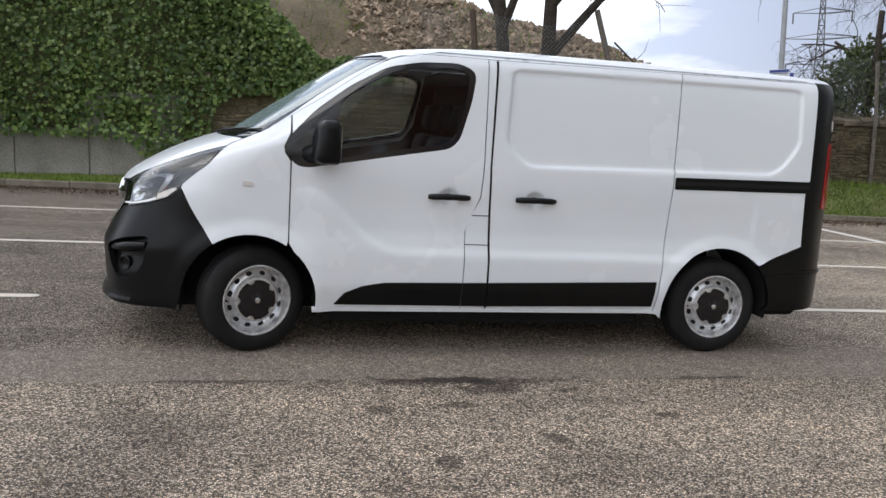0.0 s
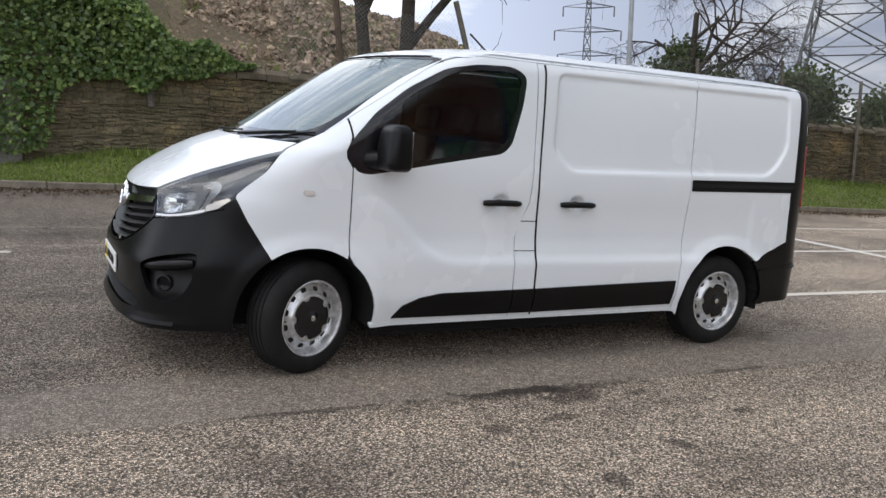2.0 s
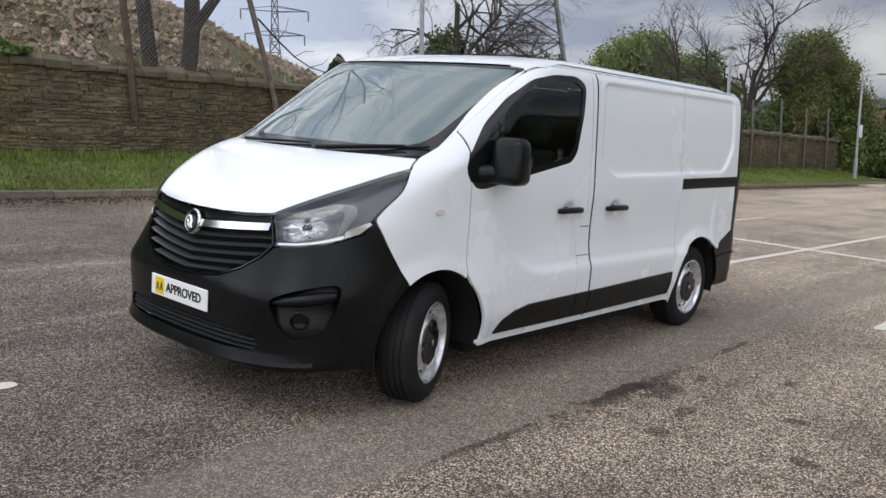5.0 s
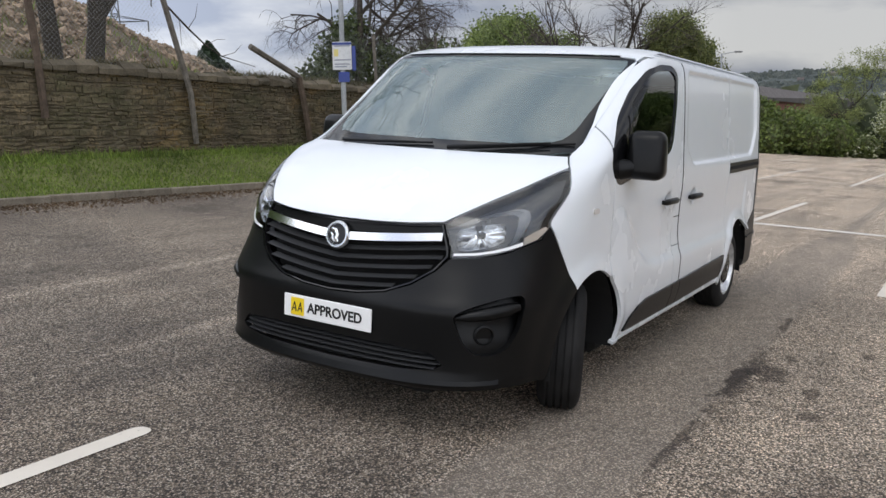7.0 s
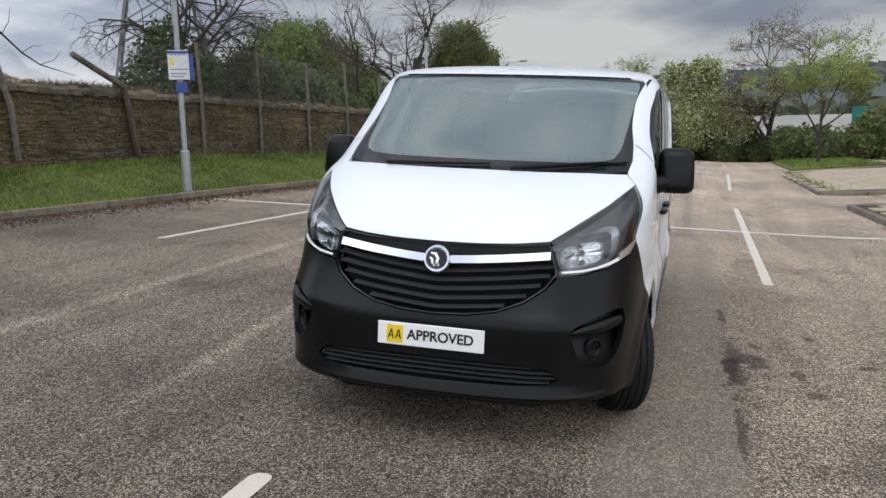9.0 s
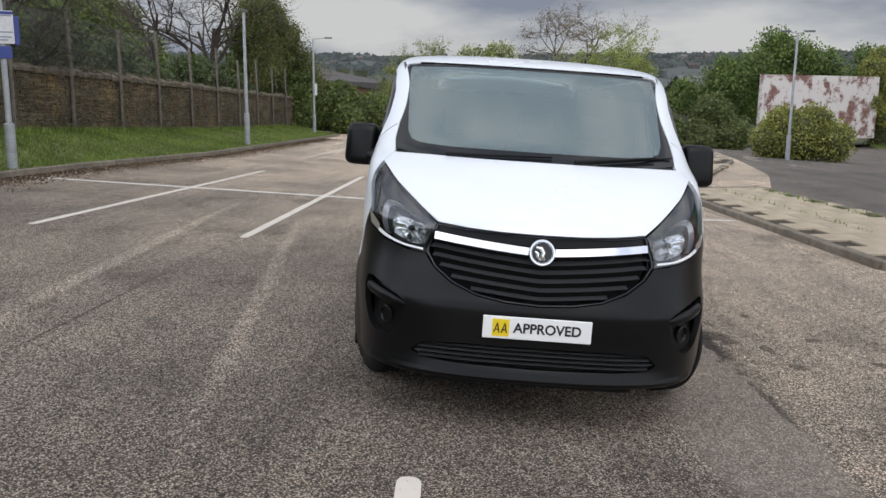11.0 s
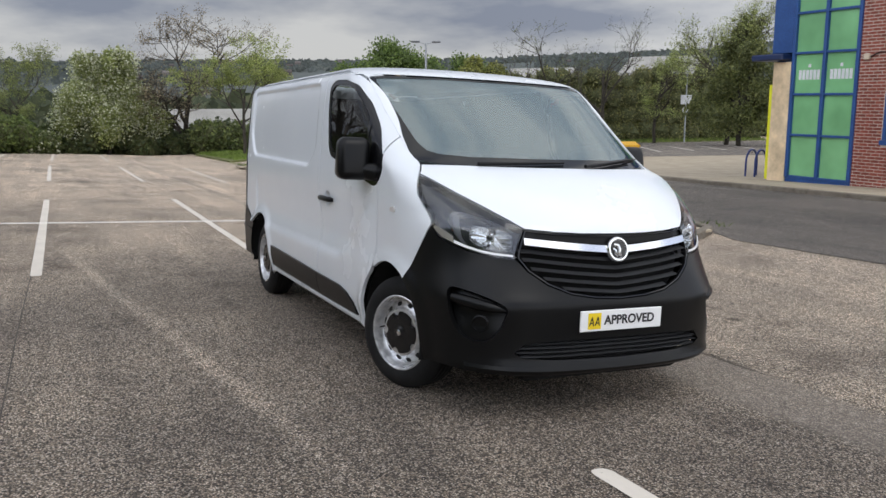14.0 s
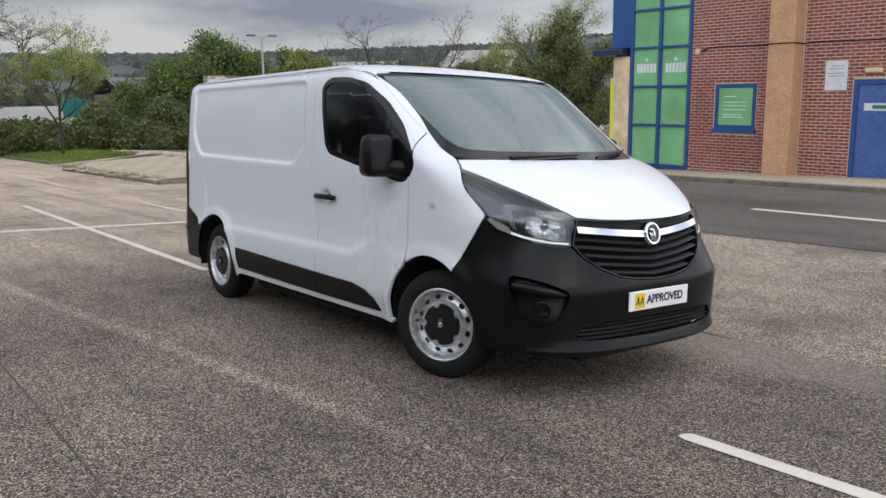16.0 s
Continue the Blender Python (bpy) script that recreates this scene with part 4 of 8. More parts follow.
part("rear_underbody", bbox(2.60, -0.62, 0.20, 3.95, 0.62, 0.34, 0.03), M_GAP, van)
part("engine_tray", bbox(-0.80, -0.52, 0.19, 0.46, 0.52, 0.62, 0.05, 2), M_GAP, van)
bm = bmesh.new()
for y0, y1, z in ((-0.82, 0.82, 1.20),):
    box(bm, -0.20, y0, 0.80, 0.34, y1, z)
bmesh.ops.bevel(bm, geom=bm.edges[:], offset=0.06, segments=3, affect="EDGES")
part("dashboard", bm, M_INTERIOR, van, "dark moulded dashboard", 40)
bm = spun([(0.19 + 0.016 * math.cos(a), 0.016 * math.sin(a)) for a in [2 * math.pi * i / 8 for i in range(8)]], 30, "Z", True)
bmesh.ops.transform(bm, matrix=pose(0.48, 0.42, 1.14, 0, -62, 0), verts=bm.verts[:])
part("steering_wheel", bm, M_INTERIOR, van, smooth=60)
for y in (-0.52, -0.10, 0.44):
    bm = bbox(0.72, y - 0.22, 0.62, 1.20, y + 0.22, 0.80, 0.06, 3)
    seat = part("seat", bm, M_SEAT, van, "dark grey cloth seat", 50)
    part("backrest", bbox(-0.07, -0.22, 0, 0.07, 0.22, 0.62, 0.06, 3, pose(1.18, y, 0.74, 0, 12, 0)), M_SEAT, seat, smooth=50)
    part("headrest", bbox(-0.05, -0.13, 0, 0.05, 0.13, 0.19, 0.045, 3, pose(1.31, y, 1.38, 0, 10, 0)), M_SEAT, seat, smooth=50)

# wheels
R_T = 0.325


def wheel(x, y, turn, sg):
    """A steel wheel with a black centre cap; its outer face looks to sg * y."""
    hub = new("wheel")
    hub.parent = van
    hub["label"] = "silver steel wheel with a black centre cap"
    hub.matrix_basis = pose(x, y, R_T - 0.003, 0, 0, turn) @ (Matrix.Identity(4) if sg > 0 else pose(0, 0, 0, 0, 0, 180))
    tw = 0.108
    prof = [(0.205, -tw + 0.012), (0.235, -tw - 0.004), (0.275, -tw), (0.306, -tw + 0.016), (0.321, -tw + 0.034)]
    for g in (-0.052, -0.018, 0.018, 0.052):
        prof += [(R_T, g - 0.011), (R_T, g - 0.005), (R_T - 0.008, g - 0.004), (R_T - 0.008, g + 0.004), (R_T, g + 0.005), (R_T, g + 0.011)]
    prof += [(0.321, tw - 0.034), (0.306, tw - 0.016), (0.275, tw), (0.235, tw + 0.004), (0.205, tw - 0.012)]
    part("tyre", spun(prof, 72), M_TYRE, hub, "black rubber tyre", 35)
    rim = [(0.196, -0.09), (0.192, 0.0), (0.196, 0.070), (0.207, 0.092), (0.217, 0.100), (0.2175, 0.105), (0.212, 0.107), (0.205, 0.104), (0.200, 0.094), (0.196, 0.074), (0.191, 0.052),
           (0.185, 0.047), (0.179, 0.0515), (0.150, 0.066), (0.143, 0.073), (0.134, 0.086), (0.124, 0.089), (0.108, 0.085), (0.0, 0.080)]
    part("rim", spun(rim, 72), M_STEEL, hub, "silver pressed steel rim", 38)
    for k in range(12):
        bm = bmesh.new()
        a = 2 * math.pi * (k + 0.5) / 12
        ring = []
        for i in range(16):
            q = 2 * math.pi * i / 16
            u = 0.0125 * math.copysign(abs(math.cos(q)) ** 0.8, math.cos(q))
            w = 0.0185 * math.copysign(abs(math.sin(q)) ** 0.8, math.sin(q))
            ring.append(bm.verts.new(((0.164 + u) * math.cos(a) - w * math.sin(a), 0.0610 - 0.5 * u, (0.164 + u) * math.sin(a) + w * math.cos(a))))
        bm.faces.new(ring[::-1])
        part("vent_hole", bm, M_GAP, hub)
    tube_m = bmesh.new()
    tube(tube_m, [(0.186, 0.050, 0.0), (0.180, 0.075, 0.0), (0.178, 0.088, 0.0)], [0.005, 0.0045, 0.003], 8)
    part("valve", tube_m, M_BLACK, hub, "black rubber valve", 50)
    bm = bmesh.new()
    n = 90
    rows = []
    for rr, aa in ((1.0, 0.088), (0.97, 0.0955), (0.82, 0.099), (0.50, 0.097), (0.30, 0.100), (0.22, 0.106)):
        row = []
        for k in range(n):
            a = 2 * math.pi * k / n
            lobe = 0.123 - 0.020 * sstep(0.62, 0.86, math.cos(5 * a))
            r = lobe * rr if rr > 0.6 else 0.11 * rr
            row.append(bm.verts.new((r * math.cos(a), aa, r * math.sin(a))))
        rows.append(row)
    for r0, r1 in zip(rows, rows[1:]):
        for k in range(n):
            bm.faces.new((r0[k], r0[(k + 1) % n], r1[(k + 1) % n], r1[k]))
    bm.faces.new(rows[-1])
    cap = part("centre_cap", bm, M_CAP, hub, "black plastic centre cap", 40)
    bm = spun([(0.0, 0.110), (0.013, 0.110), (0.016, 0.108), (0.016, 0.104)], 20)
    part("cap_badge", bm, M_CHROME, cap, smooth=40)
    return hub


STEER = 22
wheel(0.012, -0.800, STEER, -1)
wheel(-0.012, 0.800, STEER, 1)
wheel(3.098, -0.800, 0, -1)
wheel(3.098, 0.800, 0, 1)
# wheel housings
for cx in (0.0, 3.08):
    for sg in (-1, 1):
        bm = bmesh.new()
        prev = None
        for i in range(25):
            a = radians(-12 + 204 * i / 24)
            ring = [bm.verts.new((cx + 0.405 * math.cos(a), sg * y, 0.335 + 0.405 * math.sin(a))) for y in (0.925, 0.45)]
            if prev:
                bm.faces.new((prev[0], ring[0], ring[1], prev[1]))
            prev = ring
        part("wheel_housing", bm, M_GAP, van, "black wheel housing")


# ---- materials of the place ----
def asphalt(name, tone, lo, hi, stain, stains=(), traces=()):
    m = mat(name, 0.86)
    v = coords(m)
    vo = node(m, "TexVoronoi", Scale=125.0)
    link(m, v, vo.inputs["Vector"])
    sep = node(m, "SeparateColor")
    link(m, vo.outputs["Color"], sep.inputs["Color"])
    r = m.node_tree.nodes.new("ShaderNodeValToRGB")
    e = r.color_ramp.elements
    e.new(0.5), e.new(0.9)
    for el, (p, c) in zip(e, ((0.08, lo), (0.42, tuple(0.57 * x for x in tone)), (0.70, tuple(1.36 * x for x in tone)), (0.97, hi))):
        el.position, el.color = p, (*c, 1)
    link(m, sep.outputs["Red"], r.inputs["Fac"])
    mid, mf = noise_ramp(m, v, 16.0, ((0.3, (0.82, 0.818, 0.815)), (0.7, (1.18, 1.178, 1.172))), 6.0, 0.65)
    big, bf = noise_ramp(m, v, 0.55, ((0.37, stain), (0.46, (0.99, 0.98, 0.965)), (0.62, (1.19, 1.17, 1.135))), 9.0, 0.74)
    wide, wf = noise_ramp(m, v, 0.21, ((0.36, (0.84, 0.83, 0.81)), (0.62, (1.14, 1.11, 1.06))), 4.0, 0.55)
    drag, df = noise_ramp(m, coords(m, (0.12, 1.3, 1)), 1.4, ((0.40, (0.86, 0.855, 0.855)), (0.60, (1.12, 1.11, 1.10))), 5.0, 0.62)
    pit = m.node_tree.nodes.new("ShaderNodeValToRGB")
    for el, (p, k) in zip(pit.color_ramp.elements, ((0.24, 1.57), (0.66, 0.49))):
        el.position, el.color = p, (k, k, k, 1)
    link(m, vo.outputs["Distance"], pit.inputs["Fac"])
    c = mixed(m, r.outputs["Color"], pit.outputs["Color"], 1.0, "MULTIPLY")
    for x in (mid, big, wide, drag):
        c = mixed(m, c, x, 1.0, "MULTIPLY")
    if stains:
        # the surface darkens towards one corner of the park and pales the other way
        sx = node(m, "SeparateXYZ")
        link(m, v, sx.inputs["Vector"])
        df2 = node(m, "Math")
        df2.operation = "SUBTRACT"
        link(m, sx.outputs["X"], df2.inputs[0])
        link(m, sx.outputs["Y"], df2.inputs[1])
        wn2 = node(m, "TexNoise", Scale=0.5, Detail=4.0)
        link(m, v, wn2.inputs["Vector"])
        ad = node(m, "Math")
        ad.operation = "MULTIPLY_ADD"
        ad.inputs[1].default_value = 7.0
        link(m, wn2.outputs["Fac"], ad.inputs[0])
        link(m, df2.outputs[0], ad.inputs[2])
        wr = node(m, "MapRange")
        wr.interpolation_type = "SMOOTHSTEP"
        wr.inputs["From Min"].default_value, wr.inputs["From Max"].default_value = -5.0, 20.0
        link(m, ad.outputs[0], wr.inputs["Value"])
        c = mixed(m, c, mixed(m, (0.68, 0.672, 0.662), (1.60, 1.55, 1.47), wr.outputs["Result"]), 1.0, "MULTIPLY")
        # a smoother, finer strip of surfacing between two joints
        lane = node(m, "Mapping")
        lane.vector_type = "TEXTURE"
        lane.inputs["Location"].default_value, lane.inputs["Scale"].default_value = (3.2, -1.13, 0), (5.2, 0.36, 50.0)
        link(m, v, lane.inputs["Vector"])
        lsep = node(m, "SeparateXYZ")
        link(m, lane.outputs["Vector"], lsep.inputs["Vector"])
        labs = node(m, "Math")
        labs.operation = "ABSOLUTE"
        link(m, lsep.outputs["Y"], labs.inputs[0])
        # it fades out at both ends
        lex = node(m, "Math")
        lex.operation = "ABSOLUTE"
        link(m, lsep.outputs["X"], lex.inputs[0])
        lend = node(m, "MapRange")
        lend.interpolation_type = "SMOOTHSTEP"
        lend.inputs["From Min"].default_value, lend.inputs["From Max"].default_value = 0.75, 1.25
        lend.inputs["To Max"].default_value = 0.7
        link(m, lex.outputs[0], lend.inputs["Value"])
        lad = node(m, "Math")
        lad.operation = "ADD"
        link(m, labs.outputs[0], lad.inputs[0])
        link(m, lend.outputs["Result"], lad.inputs[1])
        lnz = node(m, "Math")
        lnz.operation = "MULTIPLY_ADD"
        lnz.inputs[1].default_value = 0.35
        link(m, mf, lnz.inputs[0])
        link(m, lad.outputs[0], lnz.inputs[2])
        lmr = node(m, "MapRange")
        lmr.inputs["From Min"].default_value, lmr.inputs["From Max"].default_value = 0.98, 1.26
        lmr.inputs["To Min"].default_value, lmr.inputs["To Max"].default_value = 0.50, 0.0
        link(m, lnz.outputs[0], lmr.inputs["Value"])
        c = mixed(m, c, mixed(m, mixed(m, (0.262, 0.231, 0.202), mid, 1.0, "MULTIPLY"), wide, 1.0, "MULTIPLY"), lmr.outputs["Result"])
        # damp patches with ragged edges
        rag = node(m, "TexNoise", Scale=8.0, Detail=9.0, Roughness=0.78)
        link(m, v, rag.inputs["Vector"])
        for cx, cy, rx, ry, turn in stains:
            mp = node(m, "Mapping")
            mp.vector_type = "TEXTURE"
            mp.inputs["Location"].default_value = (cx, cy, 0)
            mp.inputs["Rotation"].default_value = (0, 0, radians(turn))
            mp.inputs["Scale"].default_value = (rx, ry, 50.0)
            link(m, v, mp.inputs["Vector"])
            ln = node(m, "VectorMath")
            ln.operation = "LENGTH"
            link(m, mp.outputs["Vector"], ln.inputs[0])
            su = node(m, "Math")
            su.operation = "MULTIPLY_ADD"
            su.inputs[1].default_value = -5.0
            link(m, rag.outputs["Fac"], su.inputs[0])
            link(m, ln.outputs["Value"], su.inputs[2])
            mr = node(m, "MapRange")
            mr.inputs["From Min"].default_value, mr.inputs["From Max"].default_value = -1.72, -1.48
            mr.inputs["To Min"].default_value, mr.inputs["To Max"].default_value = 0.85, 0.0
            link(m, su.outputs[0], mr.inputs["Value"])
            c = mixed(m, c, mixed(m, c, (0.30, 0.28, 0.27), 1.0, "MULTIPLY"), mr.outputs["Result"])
        # pale soft traces of old wheel marks, and a broad darker patch
        for cx, cy, rx, ry, turn, gain in traces:
            mp = node(m, "Mapping")
            mp.vector_type = "TEXTURE"
            mp.inputs["Location"].default_value = (cx, cy, 0)
            mp.inputs["Rotation"].default_value = (0, 0, radians(turn))
            mp.inputs["Scale"].default_value = (rx, ry, 50.0)
            link(m, v, mp.inputs["Vector"])
            ln = node(m, "VectorMath")
            ln.operation = "LENGTH"
            link(m, mp.outputs["Vector"], ln.inputs[0])
            su = node(m, "Math")
            su.operation = "MULTIPLY_ADD"
            su.inputs[1].default_value = 0.8
            link(m, rag.outputs["Fac"], su.inputs[0])
            link(m, ln.outputs["Value"], su.inputs[2])
            mr = node(m, "MapRange")
            mr.inputs["From Min"].default_value, mr.inputs["From Max"].default_value = 0.9, 1.5
            mr.inputs["To Min"].default_value, mr.inputs["To Max"].default_value = 1.0, 0.0
            link(m, su.outputs[0], mr.inputs["Value"])
            c = mixed(m, c, mixed(m, c, (gain, gain, gain), 1.0, "MULTIPLY"), mr.outputs["Result"])
    base(m, c)
    rough_from(m, bf, 0.7, 0.92)
    add = node(m, "Math")
    add.operation = "MULTIPLY_ADD"
    add.inputs[1].default_value = 0.5
    link(m, mf, add.inputs[0])
    link(m, vo.outputs["Distance"], add.inputs[2])
    bumped(m, add.outputs[0], 1.0, 0.014)
    return m


M_ASPHALT = asphalt("worn_asphalt", (0.358, 0.302, 0.248), (0.055, 0.048, 0.041), (0.78, 0.72, 0.66), (0.64, 0.615, 0.595),
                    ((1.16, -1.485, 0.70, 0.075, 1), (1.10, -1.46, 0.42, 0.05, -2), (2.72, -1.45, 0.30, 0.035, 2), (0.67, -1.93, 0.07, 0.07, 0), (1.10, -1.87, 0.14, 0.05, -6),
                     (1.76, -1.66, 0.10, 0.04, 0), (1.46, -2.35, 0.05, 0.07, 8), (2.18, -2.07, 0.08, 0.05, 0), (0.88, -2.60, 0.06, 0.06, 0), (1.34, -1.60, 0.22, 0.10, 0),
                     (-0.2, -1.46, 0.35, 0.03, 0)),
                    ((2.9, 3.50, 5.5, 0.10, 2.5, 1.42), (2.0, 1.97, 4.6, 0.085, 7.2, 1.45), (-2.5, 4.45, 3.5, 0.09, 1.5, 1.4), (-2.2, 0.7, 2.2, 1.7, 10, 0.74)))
M_ROAD = asphalt("road_asphalt", (0.168, 0.151, 0.134), (0.085, 0.079, 0.072), (0.32, 0.30, 0.28), (0.80, 0.80, 0.80))


def paint(name, c, wear, under):
    m = mat(name, 0.7)
    v = coords(m)
    pc, pf = noise_ramp(m, v, 3.0, ((0.3, tuple(0.86 * x for x in c)), (0.7, c)), 5.0)
    n = node(m, "TexNoise", Scale=38.0, Detail=7.0, Roughness=0.75)
    link(m, v, n.inputs["Vector"])
    n2 = node(m, "TexNoise", Scale=1.1, Detail=3.0)
    link(m, v, n2.inputs["Vector"])
    s = node(m, "Math")
    s.operation = "MULTIPLY_ADD"
    s.inputs[1].default_value = 0.55
    link(m, n2.outputs["Fac"], s.inputs[0])
    link(m, n.outputs["Fac"], s.inputs[2])
    r = node(m, "MapRange")
    r.inputs["From Min"].default_value, r.inputs["From Max"].default_value = wear, wear + 0.10
    link(m, s.outputs[0], r.inputs["Value"])
    base(m, mixed(m, pc, under, r.outputs["Result"]))
    bumped(m, n.outputs["Fac"], 0.3, 0.004)
    return m


M_LINE = paint("white_line_paint", (0.72, 0.66, 0.57), 0.93, (0.16, 0.14, 0.115))
M_THINLINE = paint("thin_line_paint", (0.80, 0.76, 0.69), 1.02, (0.22, 0.19, 0.16))
M_KERB = grained("kerb_concrete", (0.145, 0.122, 0.092), (0.25, 0.218, 0.17), 5.0, 0.9, 0.5, 0.008, 55.0, objrand=0.14)
M_SLAB = grained("paving_concrete", (0.34, 0.28, 0.20), (0.48, 0.41, 0.30), 1.4, 0.9, 0.4, 0.006, 60.0, objrand=0.07)
M_SLABS = grained("paving_concrete_joined", (0.34, 0.28, 0.20), (0.48, 0.41, 0.30), 1.4, 0.9, 0.4, 0.006, 60.0, island=0.07)
M_EARTH = grained("dark_earth", (0.035, 0.028, 0.018), (0.07, 0.055, 0.035), 4.0, 0.95, 0.6, 0.02, 40.0)
M_TURF = grained("turf", (0.090, 0.095, 0.032), (0.165, 0.185, 0.055), 1.2, 0.95, 0.5, 0.03, 30.0)
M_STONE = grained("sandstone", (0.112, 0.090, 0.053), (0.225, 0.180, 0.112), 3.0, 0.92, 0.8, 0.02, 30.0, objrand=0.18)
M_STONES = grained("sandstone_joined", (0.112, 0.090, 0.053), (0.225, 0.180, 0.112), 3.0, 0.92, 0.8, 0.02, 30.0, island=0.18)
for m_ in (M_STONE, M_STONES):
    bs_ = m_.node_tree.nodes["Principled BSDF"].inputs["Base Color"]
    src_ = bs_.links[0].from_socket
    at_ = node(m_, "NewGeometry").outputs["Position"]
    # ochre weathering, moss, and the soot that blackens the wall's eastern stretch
    oc_c, oc_f = noise_ramp(m_, at_, 0.75, ((0.50, (1, 1, 1)), (0.66, (1.45, 1.22, 0.85))), 7.0, 0.7)
    mo_c, mo_f = noise_ramp(m_, at_, 0.9, ((0.46, (0, 0, 0)), (0.62, (0.75, 0.75, 0.75))), 7.0, 0.7)
    col_ = mixed(m_, mixed(m_, src_, oc_c, 1.0, "MULTIPLY"), (0.105, 0.100, 0.050), mo_c)
    grain_c, grain_f = noise_ramp(m_, at_, 24.0, ((0.32, (0.45, 0.43, 0.40)), (0.5, (1.0, 1.0, 1.0)), (0.72, (1.45, 1.42, 1.35))), 6.0, 0.7)
    col_ = mixed(m_, col_, grain_c, 1.0, "MULTIPLY")
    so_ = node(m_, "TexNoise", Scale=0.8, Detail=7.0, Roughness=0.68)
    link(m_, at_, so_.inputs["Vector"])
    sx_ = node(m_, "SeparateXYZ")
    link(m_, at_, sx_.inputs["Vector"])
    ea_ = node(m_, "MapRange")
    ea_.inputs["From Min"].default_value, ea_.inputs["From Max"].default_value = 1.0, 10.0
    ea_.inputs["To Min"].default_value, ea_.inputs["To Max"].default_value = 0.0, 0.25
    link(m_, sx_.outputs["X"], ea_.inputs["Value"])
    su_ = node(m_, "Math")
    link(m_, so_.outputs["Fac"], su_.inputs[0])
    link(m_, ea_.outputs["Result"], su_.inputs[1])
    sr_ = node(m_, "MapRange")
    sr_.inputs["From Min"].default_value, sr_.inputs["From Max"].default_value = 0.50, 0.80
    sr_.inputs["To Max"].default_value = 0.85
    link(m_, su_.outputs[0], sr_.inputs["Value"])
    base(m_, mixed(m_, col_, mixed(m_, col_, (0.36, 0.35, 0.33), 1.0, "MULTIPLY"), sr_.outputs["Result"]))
M_COPING = grained("mossy_coping", (0.060, 0.052, 0.034), (0.165, 0.136, 0.094), 3.0, 0.93, 0.6, 0.015, 35.0, island=0.2)
M_MORTAR = grained("dark_mortar", (0.105, 0.086, 0.058), (0.185, 0.155, 0.108), 6.0, 0.95, 0.4, 0.01, 60.0)
M_RENDER = grained("stained_render", (0.20, 0.19, 0.165), (0.34, 0.32, 0.28), 1.8, 0.9, 0.4, 0.01, 30.0, objrand=0.06)
M_BARK = grained("bark", (0.022, 0.018, 0.014), (0.062, 0.052, 0.038), 9.0, 0.95, 0.8, 0.02, 40.0)
M_TWIG = grained("twigs", (0.035, 0.028, 0.024), (0.075, 0.060, 0.050), 5.0, 0.95, 0, 0)
M_RUBBLE = grained("pale_rubble", (0.17, 0.122, 0.080), (0.46, 0.36, 0.265), 2.0, 0.95, 0.5, 0.02, 20.0, island=0.4)
M_SPOIL = grained("spoil_heap", (0.075, 0.062, 0.036), (0.20, 0.155, 0.100), 1.1, 0.95, 0.7, 0.05, 12.0)
M_OLDWOOD = grained("weathered_post", (0.085, 0.075, 0.06), (0.19, 0.17, 0.145), 6.0, 0.9, 0.6, 0.008, 50.0)
M_RUSTPOST = grained("rusty_post", (0.06, 0.042, 0.03), (0.13, 0.095, 0.07), 6.0, 0.9, 0.6, 0.008, 50.0)
M_WIRE = mat("galvanised_wire", 0.55, 0.6, (0.33, 0.34, 0.35))
M_GALV = grained("galvanised_steel", (0.30, 0.32, 0.335), (0.44, 0.46, 0.475), 4.0, 0.5, 0.1, 0.003, 60.0, metal=0.3)
M_PYLON = grained("lattice_steel", (0.10, 0.105, 0.11), (0.17, 0.175, 0.18), 1.0, 0.6, 0, 0)


def leafy(name, dark, light, gloss=0.5):
    m = mat(name, gloss)
    n = node(m, "NewGeometry")
    r = m.node_tree.nodes.new("ShaderNodeValToRGB")
    e = r.color_ramp.elements
    e.new(0.5)
    mid = tuple((a + b) / 2 for a, b in zip(dark, light))
    for el, (p, c) in zip(e, ((0.0, dark), (0.7, mid), (1.0, light))):
        el.position, el.color = p, (*c, 1)
    link(m, n.outputs["Random Per Island"], r.inputs["Fac"])
    v = coords(m)
    w, wf = noise_ramp(m, v, 0.7, ((0.3, (0.65, 0.65, 0.65)), (0.7, (1.25, 1.25, 1.25))), 4.0)
    col = mixed(m, r.outputs["Color"], w, 1.0, "MULTIPLY")
    base(m, col)
    t = node(m, "BsdfTranslucent")
    link(m, col, t.inputs["Color"])
    mx = node(m, "MixShader")
    mx.inputs[0].default_value = 0.42
    link(m, m.node_tree.nodes["Principled BSDF"].outputs[0], mx.inputs[1])
    link(m, t.outputs[0], mx.inputs[2])
    link(m, mx.outputs[0], m.node_tree.nodes["Material Output"].inputs["Surface"])
    return m


M_IVY = leafy("ivy_leaves", (0.060, 0.125, 0.034), (0.330, 0.440, 0.130), 0.33)
M_SHRUB = leafy("shrub_leaves", (0.080, 0.108, 0.034), (0.235, 0.275, 0.082), 0.5)
M_DARKLEAF = leafy("dark_leaves", (0.044, 0.066, 0.026), (0.135, 0.165, 0.056), 0.5)
M_SPRING = leafy("spring_leaves", (0.185, 0.235, 0.062), (0.500, 0.545, 0.190), 0.55)
M_GREEN = leafy("green_leaves", (0.085, 0.122, 0.034), (0.270, 0.335, 0.095), 0.5)
M_BLOSSOM = leafy("white_blossom", (0.46, 0.48, 0.30), (0.84, 0.85, 0.66), 0.6)
M_PINK = leafy("sparse_blossom", (0.16, 0.135, 0.075), (0.42, 0.34, 0.22), 0.6)
